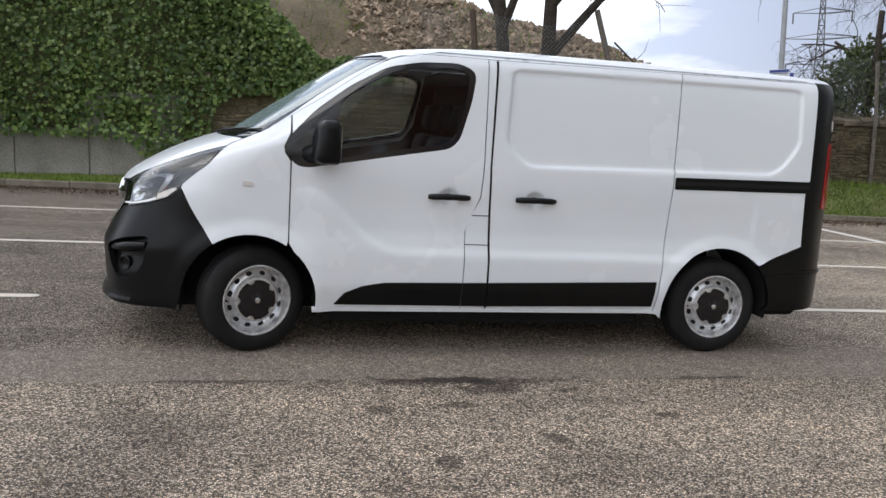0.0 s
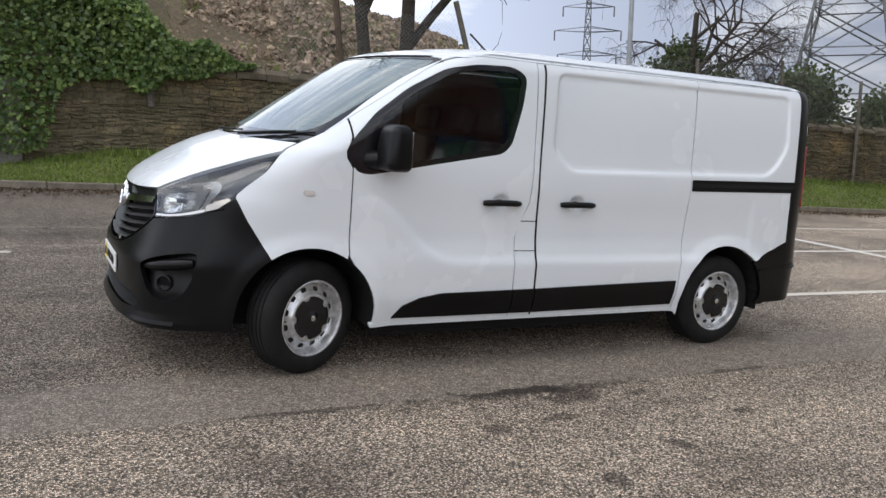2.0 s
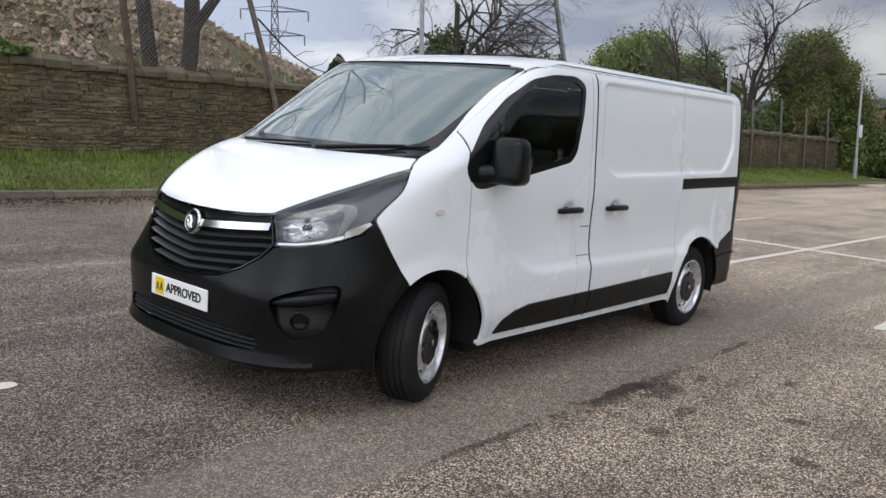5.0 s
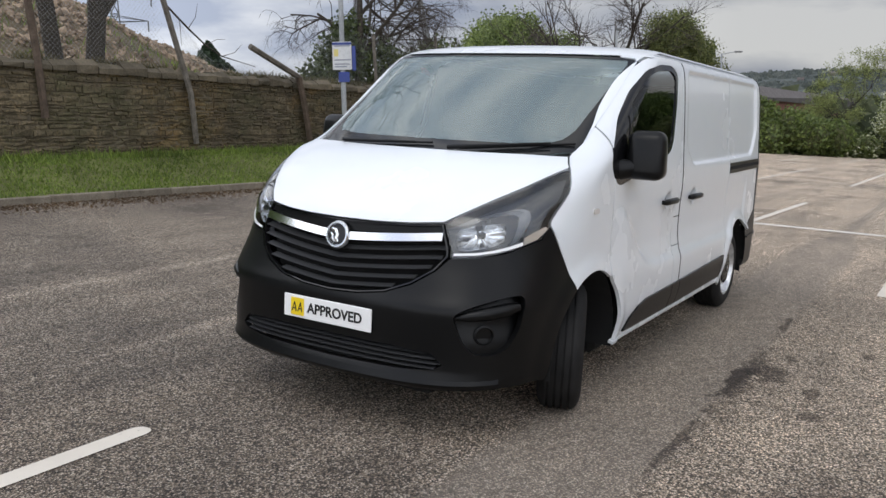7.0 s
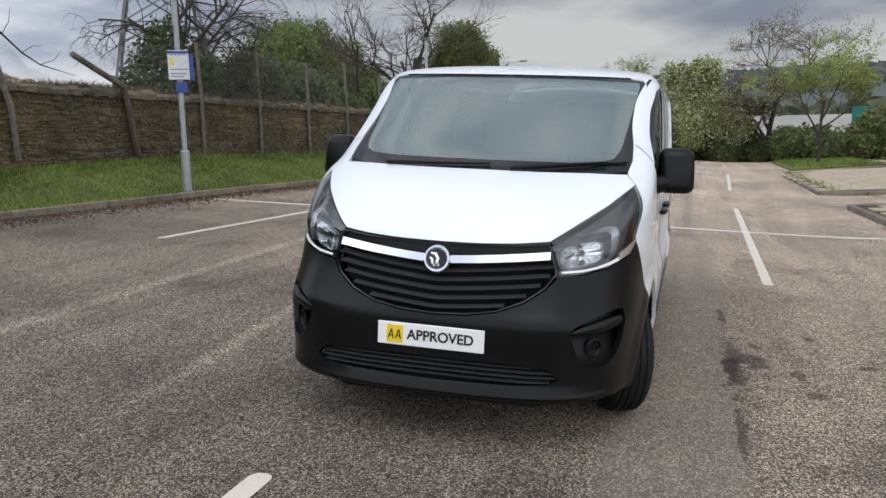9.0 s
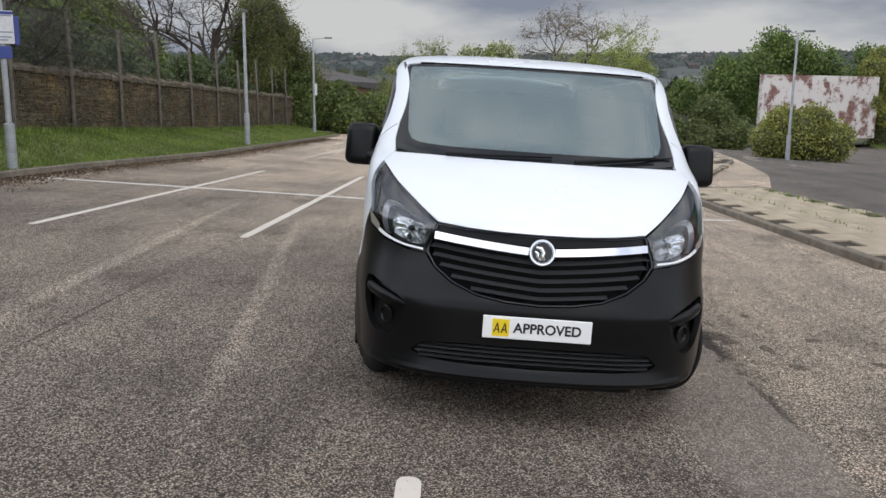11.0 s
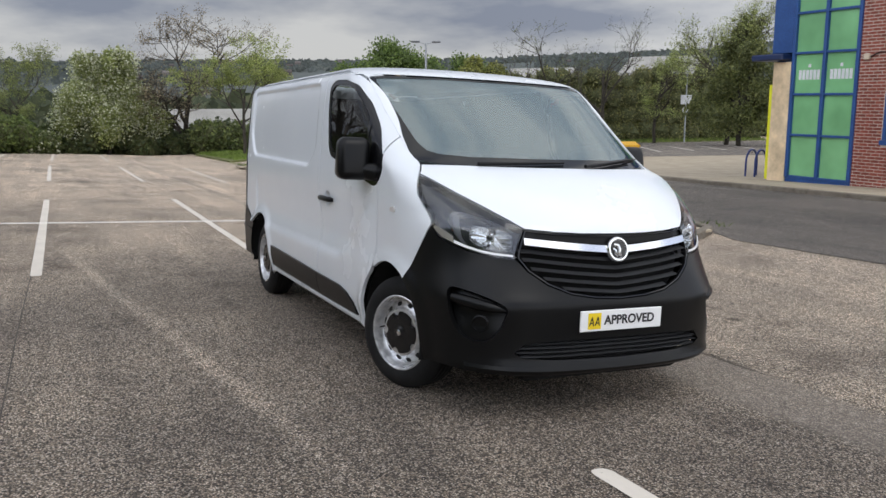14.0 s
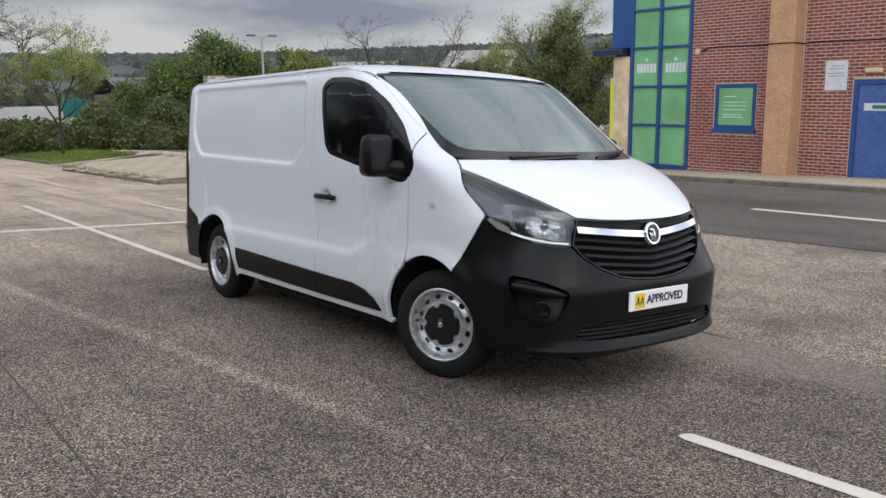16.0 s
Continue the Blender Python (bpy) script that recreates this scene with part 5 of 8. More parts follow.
M_GRASS = leafy("grass_blades", (0.105, 0.165, 0.028), (0.300, 0.385, 0.080), 0.6)
M_DRYGRASS = leafy("dry_grass", (0.075, 0.070, 0.030), (0.200, 0.170, 0.085), 0.7)
M_LITTER = leafy("leaf_litter", (0.075, 0.048, 0.028), (0.20, 0.135, 0.075), 0.8)
M_CONIFER = leafy("conifer_needles", (0.020, 0.036, 0.020), (0.055, 0.085, 0.042), 0.6)
M_FRESH = leafy("fresh_green_leaves", (0.075, 0.120, 0.030), (0.255, 0.350, 0.085), 0.5)
M_OLIVE = leafy("olive_leaves", (0.075, 0.092, 0.030), (0.270, 0.290, 0.090), 0.5)
M_BUSH = leafy("yellow_green_leaves", (0.165, 0.182, 0.038), (0.450, 0.455, 0.110), 0.5)
M_HEDGEIVY = leafy("warm_ivy_leaves", (0.085, 0.094, 0.034), (0.340, 0.325, 0.120), 0.4)
M_PALELEAF = leafy("pale_olive_leaves", (0.165, 0.200, 0.062), (0.440, 0.480, 0.175), 0.6)
# solid fill behind leaves; the shade between them is in this dark green
M_COREDARK = grained("thicket_shade_core", (0.042, 0.052, 0.020), (0.120, 0.128, 0.050), 5.0, 0.95, 0.9, 0.08, 14.0)
M_TOWN = leafy("far_houses", (0.12, 0.10, 0.095), (0.30, 0.27, 0.25), 0.8)

rng = np.random.default_rng(7)


def mesh_of(name, verts, faces, material, parent=None, label=""):
    me = bpy.data.meshes.new(name)
    me.from_pydata([tuple(v) for v in verts], [], [tuple(f) for f in faces])
    me.materials.append(material)
    ob = new(name, me)
    if parent is not None:
        ob.parent = parent
    if label:
        ob["label"] = label
    return ob


def leaf_mesh(name, pts, size, material, parent=None, facing=None, spread=0.8, label="", aspect=0.75):
    """Many small folded leaves at the given points; facing: a main direction of their faces, or one for each."""
    pts = np.asarray(pts, float)
    n = len(pts)
    sz = size * rng.uniform(0.6, 1.3, n)
    nr = rng.normal(size=(n, 3)) * spread
    if facing is not None:
        nr += np.asarray(facing, float)
    nr /= np.linalg.norm(nr, axis=1)[:, None] + 1e-9
    up = rng.normal(size=(n, 3))
    a = np.cross(nr, up)
    a /= np.linalg.norm(a, axis=1)[:, None] + 1e-9
    b = np.cross(nr, a)
    a *= (sz * 0.5)[:, None]
    b *= (sz * 0.5 * aspect)[:, None]
    fold = nr * (sz * 0.16)[:, None]
    v = np.empty((n, 4, 3))
    v[:, 0], v[:, 1], v[:, 2], v[:, 3] = pts - a, pts - b + fold, pts + a, pts + b + fold
    me = bpy.data.meshes.new(name)
    me.vertices.add(4 * n)
    me.vertices.foreach_set("co", v.reshape(-1))
    base_i = np.arange(n)[:, None] * 4
    tri = (base_i + np.array([[0, 1, 2, 0, 2, 3]])).reshape(-1)
    me.loops.add(6 * n)
    me.loops.foreach_set("vertex_index", tri.astype(np.int32))
    me.polygons.add(2 * n)
    me.polygons.foreach_set("loop_start", np.arange(0, 6 * n, 3, dtype=np.int32))
    me.polygons.foreach_set("loop_total", np.full(2 * n, 3, np.int32))
    me.update()
    me.validate()
    me.materials.append(material)
    ob = new(name, me)
    if parent is not None:
        ob.parent = parent
    if label:
        ob["label"] = label
    return ob


def blobs(centres, radii, count, shell=0.45):
    """Points scattered in clumps, denser towards their outsides."""
    centres, radii = np.asarray(centres, float), np.asarray(radii, float)
    w = radii ** 2
    k = rng.choice(len(centres), count, p=w / w.sum())
    d = rng.normal(size=(count, 3))
    d /= np.linalg.norm(d, axis=1)[:, None]
    r = radii[k] * (shell + (1 - shell) * rng.uniform(0, 1, count)) * rng.uniform(0.75, 1.12, count)
    return centres[k] + d * r[:, None]


# ---- ground ----
bm = bmesh.new()
xs = [-600, -250, -120, -60, -40, -30, -20] + list(np.arange(-15, 56, 2.5)) + [60, 66, 72, 80, 90, 120, 200, 500, 1200, 2500]
ys = [-2500, -1000, -400, -150, -80, -50, -36, -28, -22, -18] + list(np.arange(-16, 10.5, 1.0)) + [10.4, 12, 14, 17, 20, 30, 60, 150, 400, 1200]
gv = {(i, j): bm.verts.new((x, y, land(x, y) if abs(x) < 300 and abs(y) < 200 else land(max(min(x, 200), -200), max(min(y, 150), -150)))) for i, x in enumerate(xs) for j, y in enumerate(ys)}
for i in range(len(xs) - 1):
    for j in range(len(ys) - 1):
        bm.faces.new((gv[i, j], gv[i + 1, j], gv[i + 1, j + 1], gv[i, j + 1]))
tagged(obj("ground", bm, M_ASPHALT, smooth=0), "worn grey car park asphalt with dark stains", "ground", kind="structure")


def draped(pts, width, up, cap=0.0):
    """A band on the ground along points."""
    bm = bmesh.new()
    prev = None
    pts = [Vector(p) for p in pts]
    path = []
    for a, b in zip(pts, pts[1:]):
        n = max(1, int((b - a).length / 0.8))
        path += [a.lerp(b, i / n) for i in range(n)]
    path.append(pts[-1])
    wide = [1.0] * len(path)
    if cap:
        # rounded ends
        d0, d1 = (path[1] - path[0]).normalized(), (path[-2] - path[-1]).normalized()
        path = [path[0] + d0 * cap * u for u in (0, 0.1, 0.3, 0.6)] + [path[0] + d0 * cap] + path[1:-1] + [path[-1] + d1 * cap] + [path[-1] + d1 * cap * u for u in (0.6, 0.3, 0.1, 0)]
        wide = [0.25, 0.55, 0.78, 0.93] + [1.0] * (len(path) - 8) + [0.93, 0.78, 0.55, 0.25]
    for i, p in enumerate(path):
        d = (path[min(i + 1, len(path) - 1)] - path[max(i - 1, 0)]).normalized()
        nn = Vector((-d.y, d.x)) * width / 2 * wide[i]
        row = [bm.verts.new((p.x + k * nn.x, p.y + k * nn.y, land(p.x + k * nn.x, p.y + k * nn.y) + up)) for k in (-1, 1)]
        if prev:
            bm.faces.new((prev[0], row[0], row[1], prev[1]))
        prev = row
    return bm


def strip_area(near, far, up, n=40):
    """Ground between two curves y(x), given as tables."""
    bm = bmesh.new()
    x0, x1 = near[0][0], near[-1][0]
    prev = None
    for i in range(n + 1):
        x = x0 + (x1 - x0) * i / n
        a, b = lerp_table(near, x), lerp_table(far, x)
        row = [bm.verts.new((x, a + (b - a) * k / 6, land(x, a + (b - a) * k / 6) + up)) for k in range(7)]
        if prev:
            for k in range(6):
                bm.faces.new((prev[k], row[k], row[k + 1], prev[k + 1]))
        prev = row
    bmesh.ops.recalc_face_normals(bm, faces=bm.faces[:])
    return bm


ROAD_NEAR = [(-30, -6.1), (4.5, -6.15), (5.2, -6.7), (15.0, -6.9), (20, -8.6), (34, -11.5), (60, -16)]
ROAD_FAR = [(-30, -10.6), (3, -10.9), (7, -11.35), (11, -11.75), (16, -12.8), (22, -14.6), (34, -21.5), (60, -36)]
tagged(obj("road", strip_area(ROAD_NEAR, ROAD_FAR, 0.008, 60), M_ROAD, smooth=0), "darker grey tarmac access road", "road", kind="structure")

M_LOT = asphalt("side_asphalt", (0.205, 0.182, 0.160), (0.05, 0.046, 0.042), (0.42, 0.39, 0.36), (0.75, 0.74, 0.73))
tagged(obj("side_car_park", strip_area([(24, -27.8), (28.3, -19.8), (34, -21.6), (52.4, -32.0)], [(24, -53), (40, -53), (46, -51.0), (52.4, -32.6)], 0.006, 30), M_LOT, smooth=0), "grey asphalt of the side car park", "road", kind="structure")

# bay lines
for x0, y0, x1, y1 in ((4.38, 5.15, 14.2, 4.82), (4.46, 2.79, 14.2, 2.62), (4.6, 0.42, 14.4, 0.16), (4.55, -1.97, 14.3, -2.10),
                       (20.6, 4.95, 30.6, 4.75), (20.8, 2.52, 31.2, 2.38), (21.1, 0.06, 31.4, -0.12), (20.8, -2.25, 31.6, -2.60),
                       (36.2, 4.55, 46.0, 4.35), (36.9, 2.25, 46.6, 2.05), (37.6, -0.15, 47.0, -0.35), (38.6, -2.70, 47.4, -2.95),
                       (-11.0, 5.60, -1.60, 5.60), (-11.0, 3.00, -1.42, 2.99), (-11.0, 0.40, -1.50, 0.54), (-11.0, -2.1, -1.6, -2.05)):
    tagged(obj("bay_line", draped([(x0, y0), (x1, y1)], 0.105, 0.005, 0.06), M_LINE), "worn white painted parking bay line", "road marking", "parking bay lines")
tagged(obj("bay_end_line", draped([(9.72, -4.4), (9.50, 2.7), (9.35, 7.7)], 0.17, 0.008), M_THINLINE), "thin white line crossing the parking bays", "road marking")
M_SEAM = grained("bitumen_seam", (0.06, 0.051, 0.042), (0.17, 0.145, 0.12), 3.0, 0.9, 0.4, 0.004, 80.0)
for pts in ([(-1.35, 2.97), (0.5, 2.925), (2.0, 2.90), (4.55, 2.83)],):
    tagged(obj("surface_seam", draped(pts, 0.009, 0.004), M_SEAM), "dark worn seam in the asphalt", "seam")
for x0, x1 in ((0.4, 3.6),):
    tagged(obj("road_dash", draped([(x0, -8.0), (x1, -8.2)], 0.12, 0.013), M_LINE), "worn white dash on the road", "road marking")
# ---- kerb, verge and bank along the wall ----
KERB = [(-30, 8.25), (0, 8.1), (8, 7.95), (12, 7.85), (15.5, 7.45), (18, 7.25), (42, 7.2)]


def wall_top(x):
    return 2.53 - 0.0295 * x


def wall_foot(x):
    return lerp_table([(-30, 0.78), (-2.2, 0.68), (-1.2, 0.80), (0.2, 1.02), (7, 0.86), (12, 0.80), (26, 0.17), (43, -0.36)], x)


bm = bmesh.new()
prev = None
for i in range(120):
    x = -30 + 73 * i / 119
    ky = lerp_table(KERB, x)
    row = []
    for k in range(9):
        u = k / 8
        y = ky + 0.10 + (10.06 - ky - 0.10) * u
        z0, z1 = land(x, ky) + 0.09, wall_foot(x) - 0.02
        z = z0 + (z1 - z0) * (0.15 * u + 0.85 * u * u * (3 - 2 * u)) + 0.02 * noise.noise(Vector((x * 1.3, y * 1.3, 0)))
        row.append(bm.verts.new((x, y, z)))
    if prev:
        for k in range(8):
            bm.faces.new((prev[k], row[k], row[k + 1], prev[k + 1]))
    prev = row
bmesh.ops.recalc_face_normals(bm, faces=bm.faces[:])
tagged(obj("verge", bm, M_TURF, smooth=0), "grassy bank between kerb and stone wall", "verge", kind="structure")


def verge_z(x, y):
    ky = lerp_table(KERB, x)
    u = min(max((y - ky - 0.10) / (9.96 - ky), 0), 1)
    z0, z1 = land(x, ky) + 0.09, wall_foot(x) - 0.02
    return z0 + (z1 - z0) * (0.15 * u + 0.85 * u * u * (3 - 2 * u))


def blades(name, roots, h, material, label, lean=0.35, width=0.012):
    roots = np.asarray(roots, float)
    n = len(roots)
    hh = h * rng.uniform(0.45, 1.25, n)
    d = rng.normal(size=(n, 2)) * lean * hh[:, None]
    a = rng.uniform(0, 6.28, n)
    wx, wy = np.cos(a) * width, np.sin(a) * width
    v = np.empty((n, 3, 3))
    v[:, 0] = roots + np.stack([wx, wy, 0 * wx], 1)
    v[:, 1] = roots - np.stack([wx, wy, 0 * wx], 1)
    v[:, 2] = roots + np.stack([d[:, 0], d[:, 1], hh], 1)
    me = bpy.data.meshes.new(name)
    me.vertices.add(3 * n)
    me.vertices.foreach_set("co", v.reshape(-1))
    me.loops.add(3 * n)
    me.loops.foreach_set("vertex_index", np.arange(3 * n, dtype=np.int32))
    me.polygons.add(n)
    me.polygons.foreach_set("loop_start", np.arange(0, 3 * n, 3, dtype=np.int32))
    me.polygons.foreach_set("loop_total", np.full(n, 3, np.int32))
    me.update()
    me.validate()
    me.materials.append(material)
    return tagged(new(name, me), label, "grass", kind="stuff")


roots = []
for _ in range(70000):
    x = rng.uniform(-9, 24) if rng.uniform() < 0.75 else rng.uniform(24, 43)
    ky = lerp_table(KERB, x)
    y = rng.uniform(ky + 0.12, 9.98)
    if noise.noise(Vector((x * 0.9, y * 1.5, 3))) < -0.62:
        continue
    roots.append((x, y, verge_z(x, y) - 0.01))
blades("verge_grass", roots, 0.062, M_GRASS, "long green grass with weeds on the verge", 0.4, 0.014)
roots = []
for _ in range(7000):
    x = rng.uniform(-6, 40)
    if x > -1.0:
        roots.append((x, rng.uniform(9.5, 9.99), verge_z(x, 9.7) - 0.01))
blades("wall_foot_grass", roots, 0.16, M_GRASS, "taller grass along the foot of the wall", 0.3, 0.012)
# leaf litter in the gutter
pts = []
for _ in range(17000):
    x = rng.uniform(-8, 36)
    y = lerp_table(KERB, x) - 0.10 - abs(rng.normal()) * 0.36
    pts.append((x, y, land(x, y) + 0.014))
tagged(leaf_mesh("gutter_litter", pts, 0.038, M_LITTER, facing=(0, 0, 1.6)), "dead brown leaves lying in the gutter", "leaf litter", kind="stuff")

# ---- trees ----
def branch_tree(name, m, height, spread, seed, label, category="tree", leaf=None, leaf_n=0, leaf_size=0.12, trunk_r=0.12, levels=4, forks=3, first=0.3, lean=(0, 0), twig_mat=None, droop=0.0, fat=0.62):
    """A tapered trunk that forks into limbs and twigs, with its crown of leaves at the outer twigs."""
    r2 = random.Random(seed)
    t = thing(name, m, label, category)
    limbs, twigs, tips = bmesh.new(), bmesh.new(), []

    def grow(p, d, length, rad, lev):
        n = 4
        pts, rr = [p.copy()], [rad]
        for i in range(n):
            d = (d + Vector((r2.uniform(-1, 1), r2.uniform(-1, 1), r2.uniform(-0.5, 0.7) - droop * lev * 0.25)) * (0.13 + 0.05 * lev)).normalized()
            p = p + d * length / n
            pts.append(p.copy())
            rr.append(rad * (1 - 0.42 * (i + 1) / n))
        tube(limbs if lev < 2 else twigs, pts, rr, 8 if lev == 0 else (6 if lev == 1 else 4), lev == 0)
        if lev >= levels - 2:
            tips.extend(pts[1:])
        if lev < levels:
            k = forks + (1 if lev < 2 else 0)
            for i in range(k):
                u = r2.uniform(0.45, 1.0) if lev else r2.uniform(first, 1.0)
                j = min(int(u * n), n - 1)
                q = pts[j].lerp(pts[j + 1], u * n - j)
                a = r2.uniform(0, 6.283)
                side = Vector((math.cos(a), math.sin(a), 0))
                side = (side - d * side.dot(d)).normalized()
                nd = (d * r2.uniform(0.45, 0.9) + side * spread * r2.uniform(0.5, 1.0)).normalized()
                grow(q, nd, length * r2.uniform(0.55, 0.78), rr[j] * fat, lev + 1)

    grow(Vector((0, 0, -0.1)), Vector((lean[0], lean[1], 1)).normalized(), height * 0.42, trunk_r, 0)
    k_top = height / max(v.co.z for v in twigs.verts)
    for b in (limbs, twigs):
        for v in b.verts:
            v.co = Vector((v.co.x * (0.5 + 0.5 * k_top), v.co.y * (0.5 + 0.5 * k_top), v.co.z * k_top))
    tips[:] = [Vector((p.x * (0.5 + 0.5 * k_top), p.y * (0.5 + 0.5 * k_top), p.z * k_top)) for p in tips]
    part("trunk", limbs, M_BARK, t, smooth=60)
    part("branchwork", twigs, twig_mat or M_TWIG, t)
    if leaf is not None and leaf_n:
        tp = np.array([tuple(p) for p in tips])
        k = rng.integers(0, len(tp), leaf_n)
        pts = tp[k] + rng.normal(size=(leaf_n, 3)) * leaf_size * 1.1
        leaf_mesh("crown", pts, leaf_size, leaf, t, (0, 0, 0.5))
    return t


def thicket(name, label, centres, radii, count, size, material, core=True, category="shrub", extra=None, facing=(0, -0.3, 0.5), stem=None):
    """A dense shrub: leafy clumps round solid cores, coloured dark for the shade inside."""
    t = thing(name, Matrix.Translation(tuple(np.mean(np.asarray(centres), 0))), label, category)
    inv = np.mean(np.asarray(centres), 0)
    c = np.asarray(centres) - inv
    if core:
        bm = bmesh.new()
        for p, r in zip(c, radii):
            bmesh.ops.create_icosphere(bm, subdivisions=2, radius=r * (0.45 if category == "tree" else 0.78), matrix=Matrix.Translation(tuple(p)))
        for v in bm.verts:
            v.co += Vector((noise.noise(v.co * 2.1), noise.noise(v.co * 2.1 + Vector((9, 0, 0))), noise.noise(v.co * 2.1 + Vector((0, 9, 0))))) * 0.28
        part("shade_core", bm, M_COREDARK, t)
    if stem:
        # a trunk that parts into a limb for each clump of leaves
        foot = Vector(stem) - Vector(inv)
        fork = foot.lerp(Vector((0, 0, 0)), 0.45)
        bm = bmesh.new()
        tube(bm, [foot, foot.lerp(fork, 0.5) + Vector((0.06, 0.05, 0)), fork], [0.17, 0.15, 0.11], 8)
        for p in c:
            q = Vector(p)
            tube(bm, [fork, fork.lerp(q, 0.5) + Vector((0, 0, 0.25)), q], [0.09, 0.06, 0.02], 6)
        part("trunk", bm, M_BARK, t, smooth=60)
    if category == "tree":
        # uneven sprays of leaves round each clump, so that the outline stays ragged
        r3 = random.Random(len(centres) * 7 + int(count))
        sc, sr = [], []
        for p, r in zip(c, radii):
            for _ in range(11):
                d = Vector((r3.gauss(0, 1), r3.gauss(0, 1), r3.gauss(0, 1))).normalized() * r * r3.uniform(0.20, 0.84)
                sc.append((p[0] + d.x, p[1] + d.y, p[2] + d.z))
                sr.append(r * r3.uniform(0.20, 0.52))
        pts = np.concatenate([blobs(c, radii, int(count * 1.2), 0.3), blobs(sc, sr, int(count * 1.0))])
        leaf_mesh("leaves", pts, size * 0.90, material, t, facing)
    else:
        leaf_mesh("leaves", blobs(c, radii, int(count * 2.2)), size * 0.98, material, t, facing)
    if extra:
        leaf_mesh(extra[0], blobs(c, radii, extra[1], 0.75), extra[2], extra[3], t, facing)
    return t


# ---- ivy over the wall, and the ground behind it ----
def ivy_front(x):
    return lerp_table([(-14, 9.7), (-3, 9.75), (0.5, 9.85), (2.6, 9.95)], x)


pts = []
while len(pts) < 46000:
    x = rng.uniform(-13, 2.6)
    lowz = lerp_table([(-13, 1.42), (-2.6, 1.34), (-2.1, 1.28), (-1.75, 0.95), (-1.2, 0.92), (-0.85, 1.05), (-0.6, 2.0), (-0.1, 2.17), (0.36, 2.2), (0.56, 1.97), (0.8, 2.0), (1.05, 2.25), (1.6, 2.26), (2.0, 2.42), (2.6, 2.55)], x)
    topz = lerp_table([(-13, 7.5), (-2.0, 6.6), (-0.6, 5.2), (0.4, 3.9), (1.2, 2.95), (2.0, 2.72), (2.6, 2.58)], x) + 0.35 * noise.noise(Vector((x * 1.4, 0, 7)))
    z = rng.uniform(lowz, topz)
    bulge = 0.55 * (noise.noise(Vector((x * 0.8, z * 0.9, 1))) + 0.5 * noise.noise(Vector((x * 2.3, z * 2.3, 4))))
    y = ivy_front(x) - 0.10 - 0.16 * sstep(1.7, 1.2, z) - 0.25 * max(0, bulge) + 0.55 * max(0, z - 2.4) * 0.35 + abs(rng.normal()) * 0.22
    pts.append((x, y, z))
ivy = thing("ivy", pose(-4, 10.2, 1.2), "dense green ivy spilling over the wall", "ivy")
leaf_mesh("leaves", np.array(pts) - np.array([-4, 10.2, 1.2]), 0.092, M_IVY, ivy, (0, -0.9, 0.35), 0.7, aspect=0.85)
# a dark sheet behind the ivy leaves stands in for their inner shade
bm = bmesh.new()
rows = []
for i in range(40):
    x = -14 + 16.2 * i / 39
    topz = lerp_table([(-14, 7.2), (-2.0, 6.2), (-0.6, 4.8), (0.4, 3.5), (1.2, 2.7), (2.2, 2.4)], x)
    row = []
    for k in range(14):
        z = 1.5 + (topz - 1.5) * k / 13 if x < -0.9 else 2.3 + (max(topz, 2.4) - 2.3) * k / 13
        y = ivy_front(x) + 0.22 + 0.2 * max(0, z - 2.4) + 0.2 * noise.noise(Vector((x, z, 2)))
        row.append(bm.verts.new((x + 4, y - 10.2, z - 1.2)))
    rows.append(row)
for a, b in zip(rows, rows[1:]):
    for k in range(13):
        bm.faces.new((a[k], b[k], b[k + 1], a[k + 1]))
part("shade_core", bm, M_COREDARK, ivy)
thicket("evergreen_shrub", "dark narrow-leaved evergreen shrub beside the ivy", [(-6.2, 9.7, 2.5), (-6.6, 9.6, 3.4), (-5.6, 9.5, 3.1), (-6.0, 9.8, 2.2), (-7.3, 9.7, 2.5), (-7.6, 9.7, 3.6)], [0.8, 0.9, 0.7, 0.6, 0.9, 1.0], 9000, 0.13, M_DARKLEAF)

# spoil heap behind the wall
bm = bmesh.new()
hx = np.linspace(-16, 26, 64)
hy = np.linspace(10.7, 34, 34)


def heap(x, y):
    z = lerp_table([(-16, 5.6), (2, 5.5), (6, 5.2), (10, 4.3), (13, 3.2), (16, 2.2), (20, 1.6), (26, 1.2)], x)
    f = sstep(10.4, 17.5, y)
    b = wall_top(min(max(x, -16), 40)) - 0.75
    return b + max(z - b, -0.4) * f + 0.30 * noise.noise(Vector((x * 0.5, y * 0.5, 0))) * f + 0.14 * noise.noise(Vector((x * 1.7, y * 1.7, 5)))


hv = [[bm.verts.new((x, y, heap(x, y))) for y in hy] for x in hx]
for i in range(len(hx) - 1):
    for j in range(len(hy) - 1):
        bm.faces.new((hv[i][j], hv[i + 1][j], hv[i + 1][j + 1], hv[i][j + 1]))
tagged(obj("spoil_bank", bm, M_SPOIL, smooth=0), "bank of earth and rubble behind the wall", "bank", kind="structure")
vs, fs = [], []
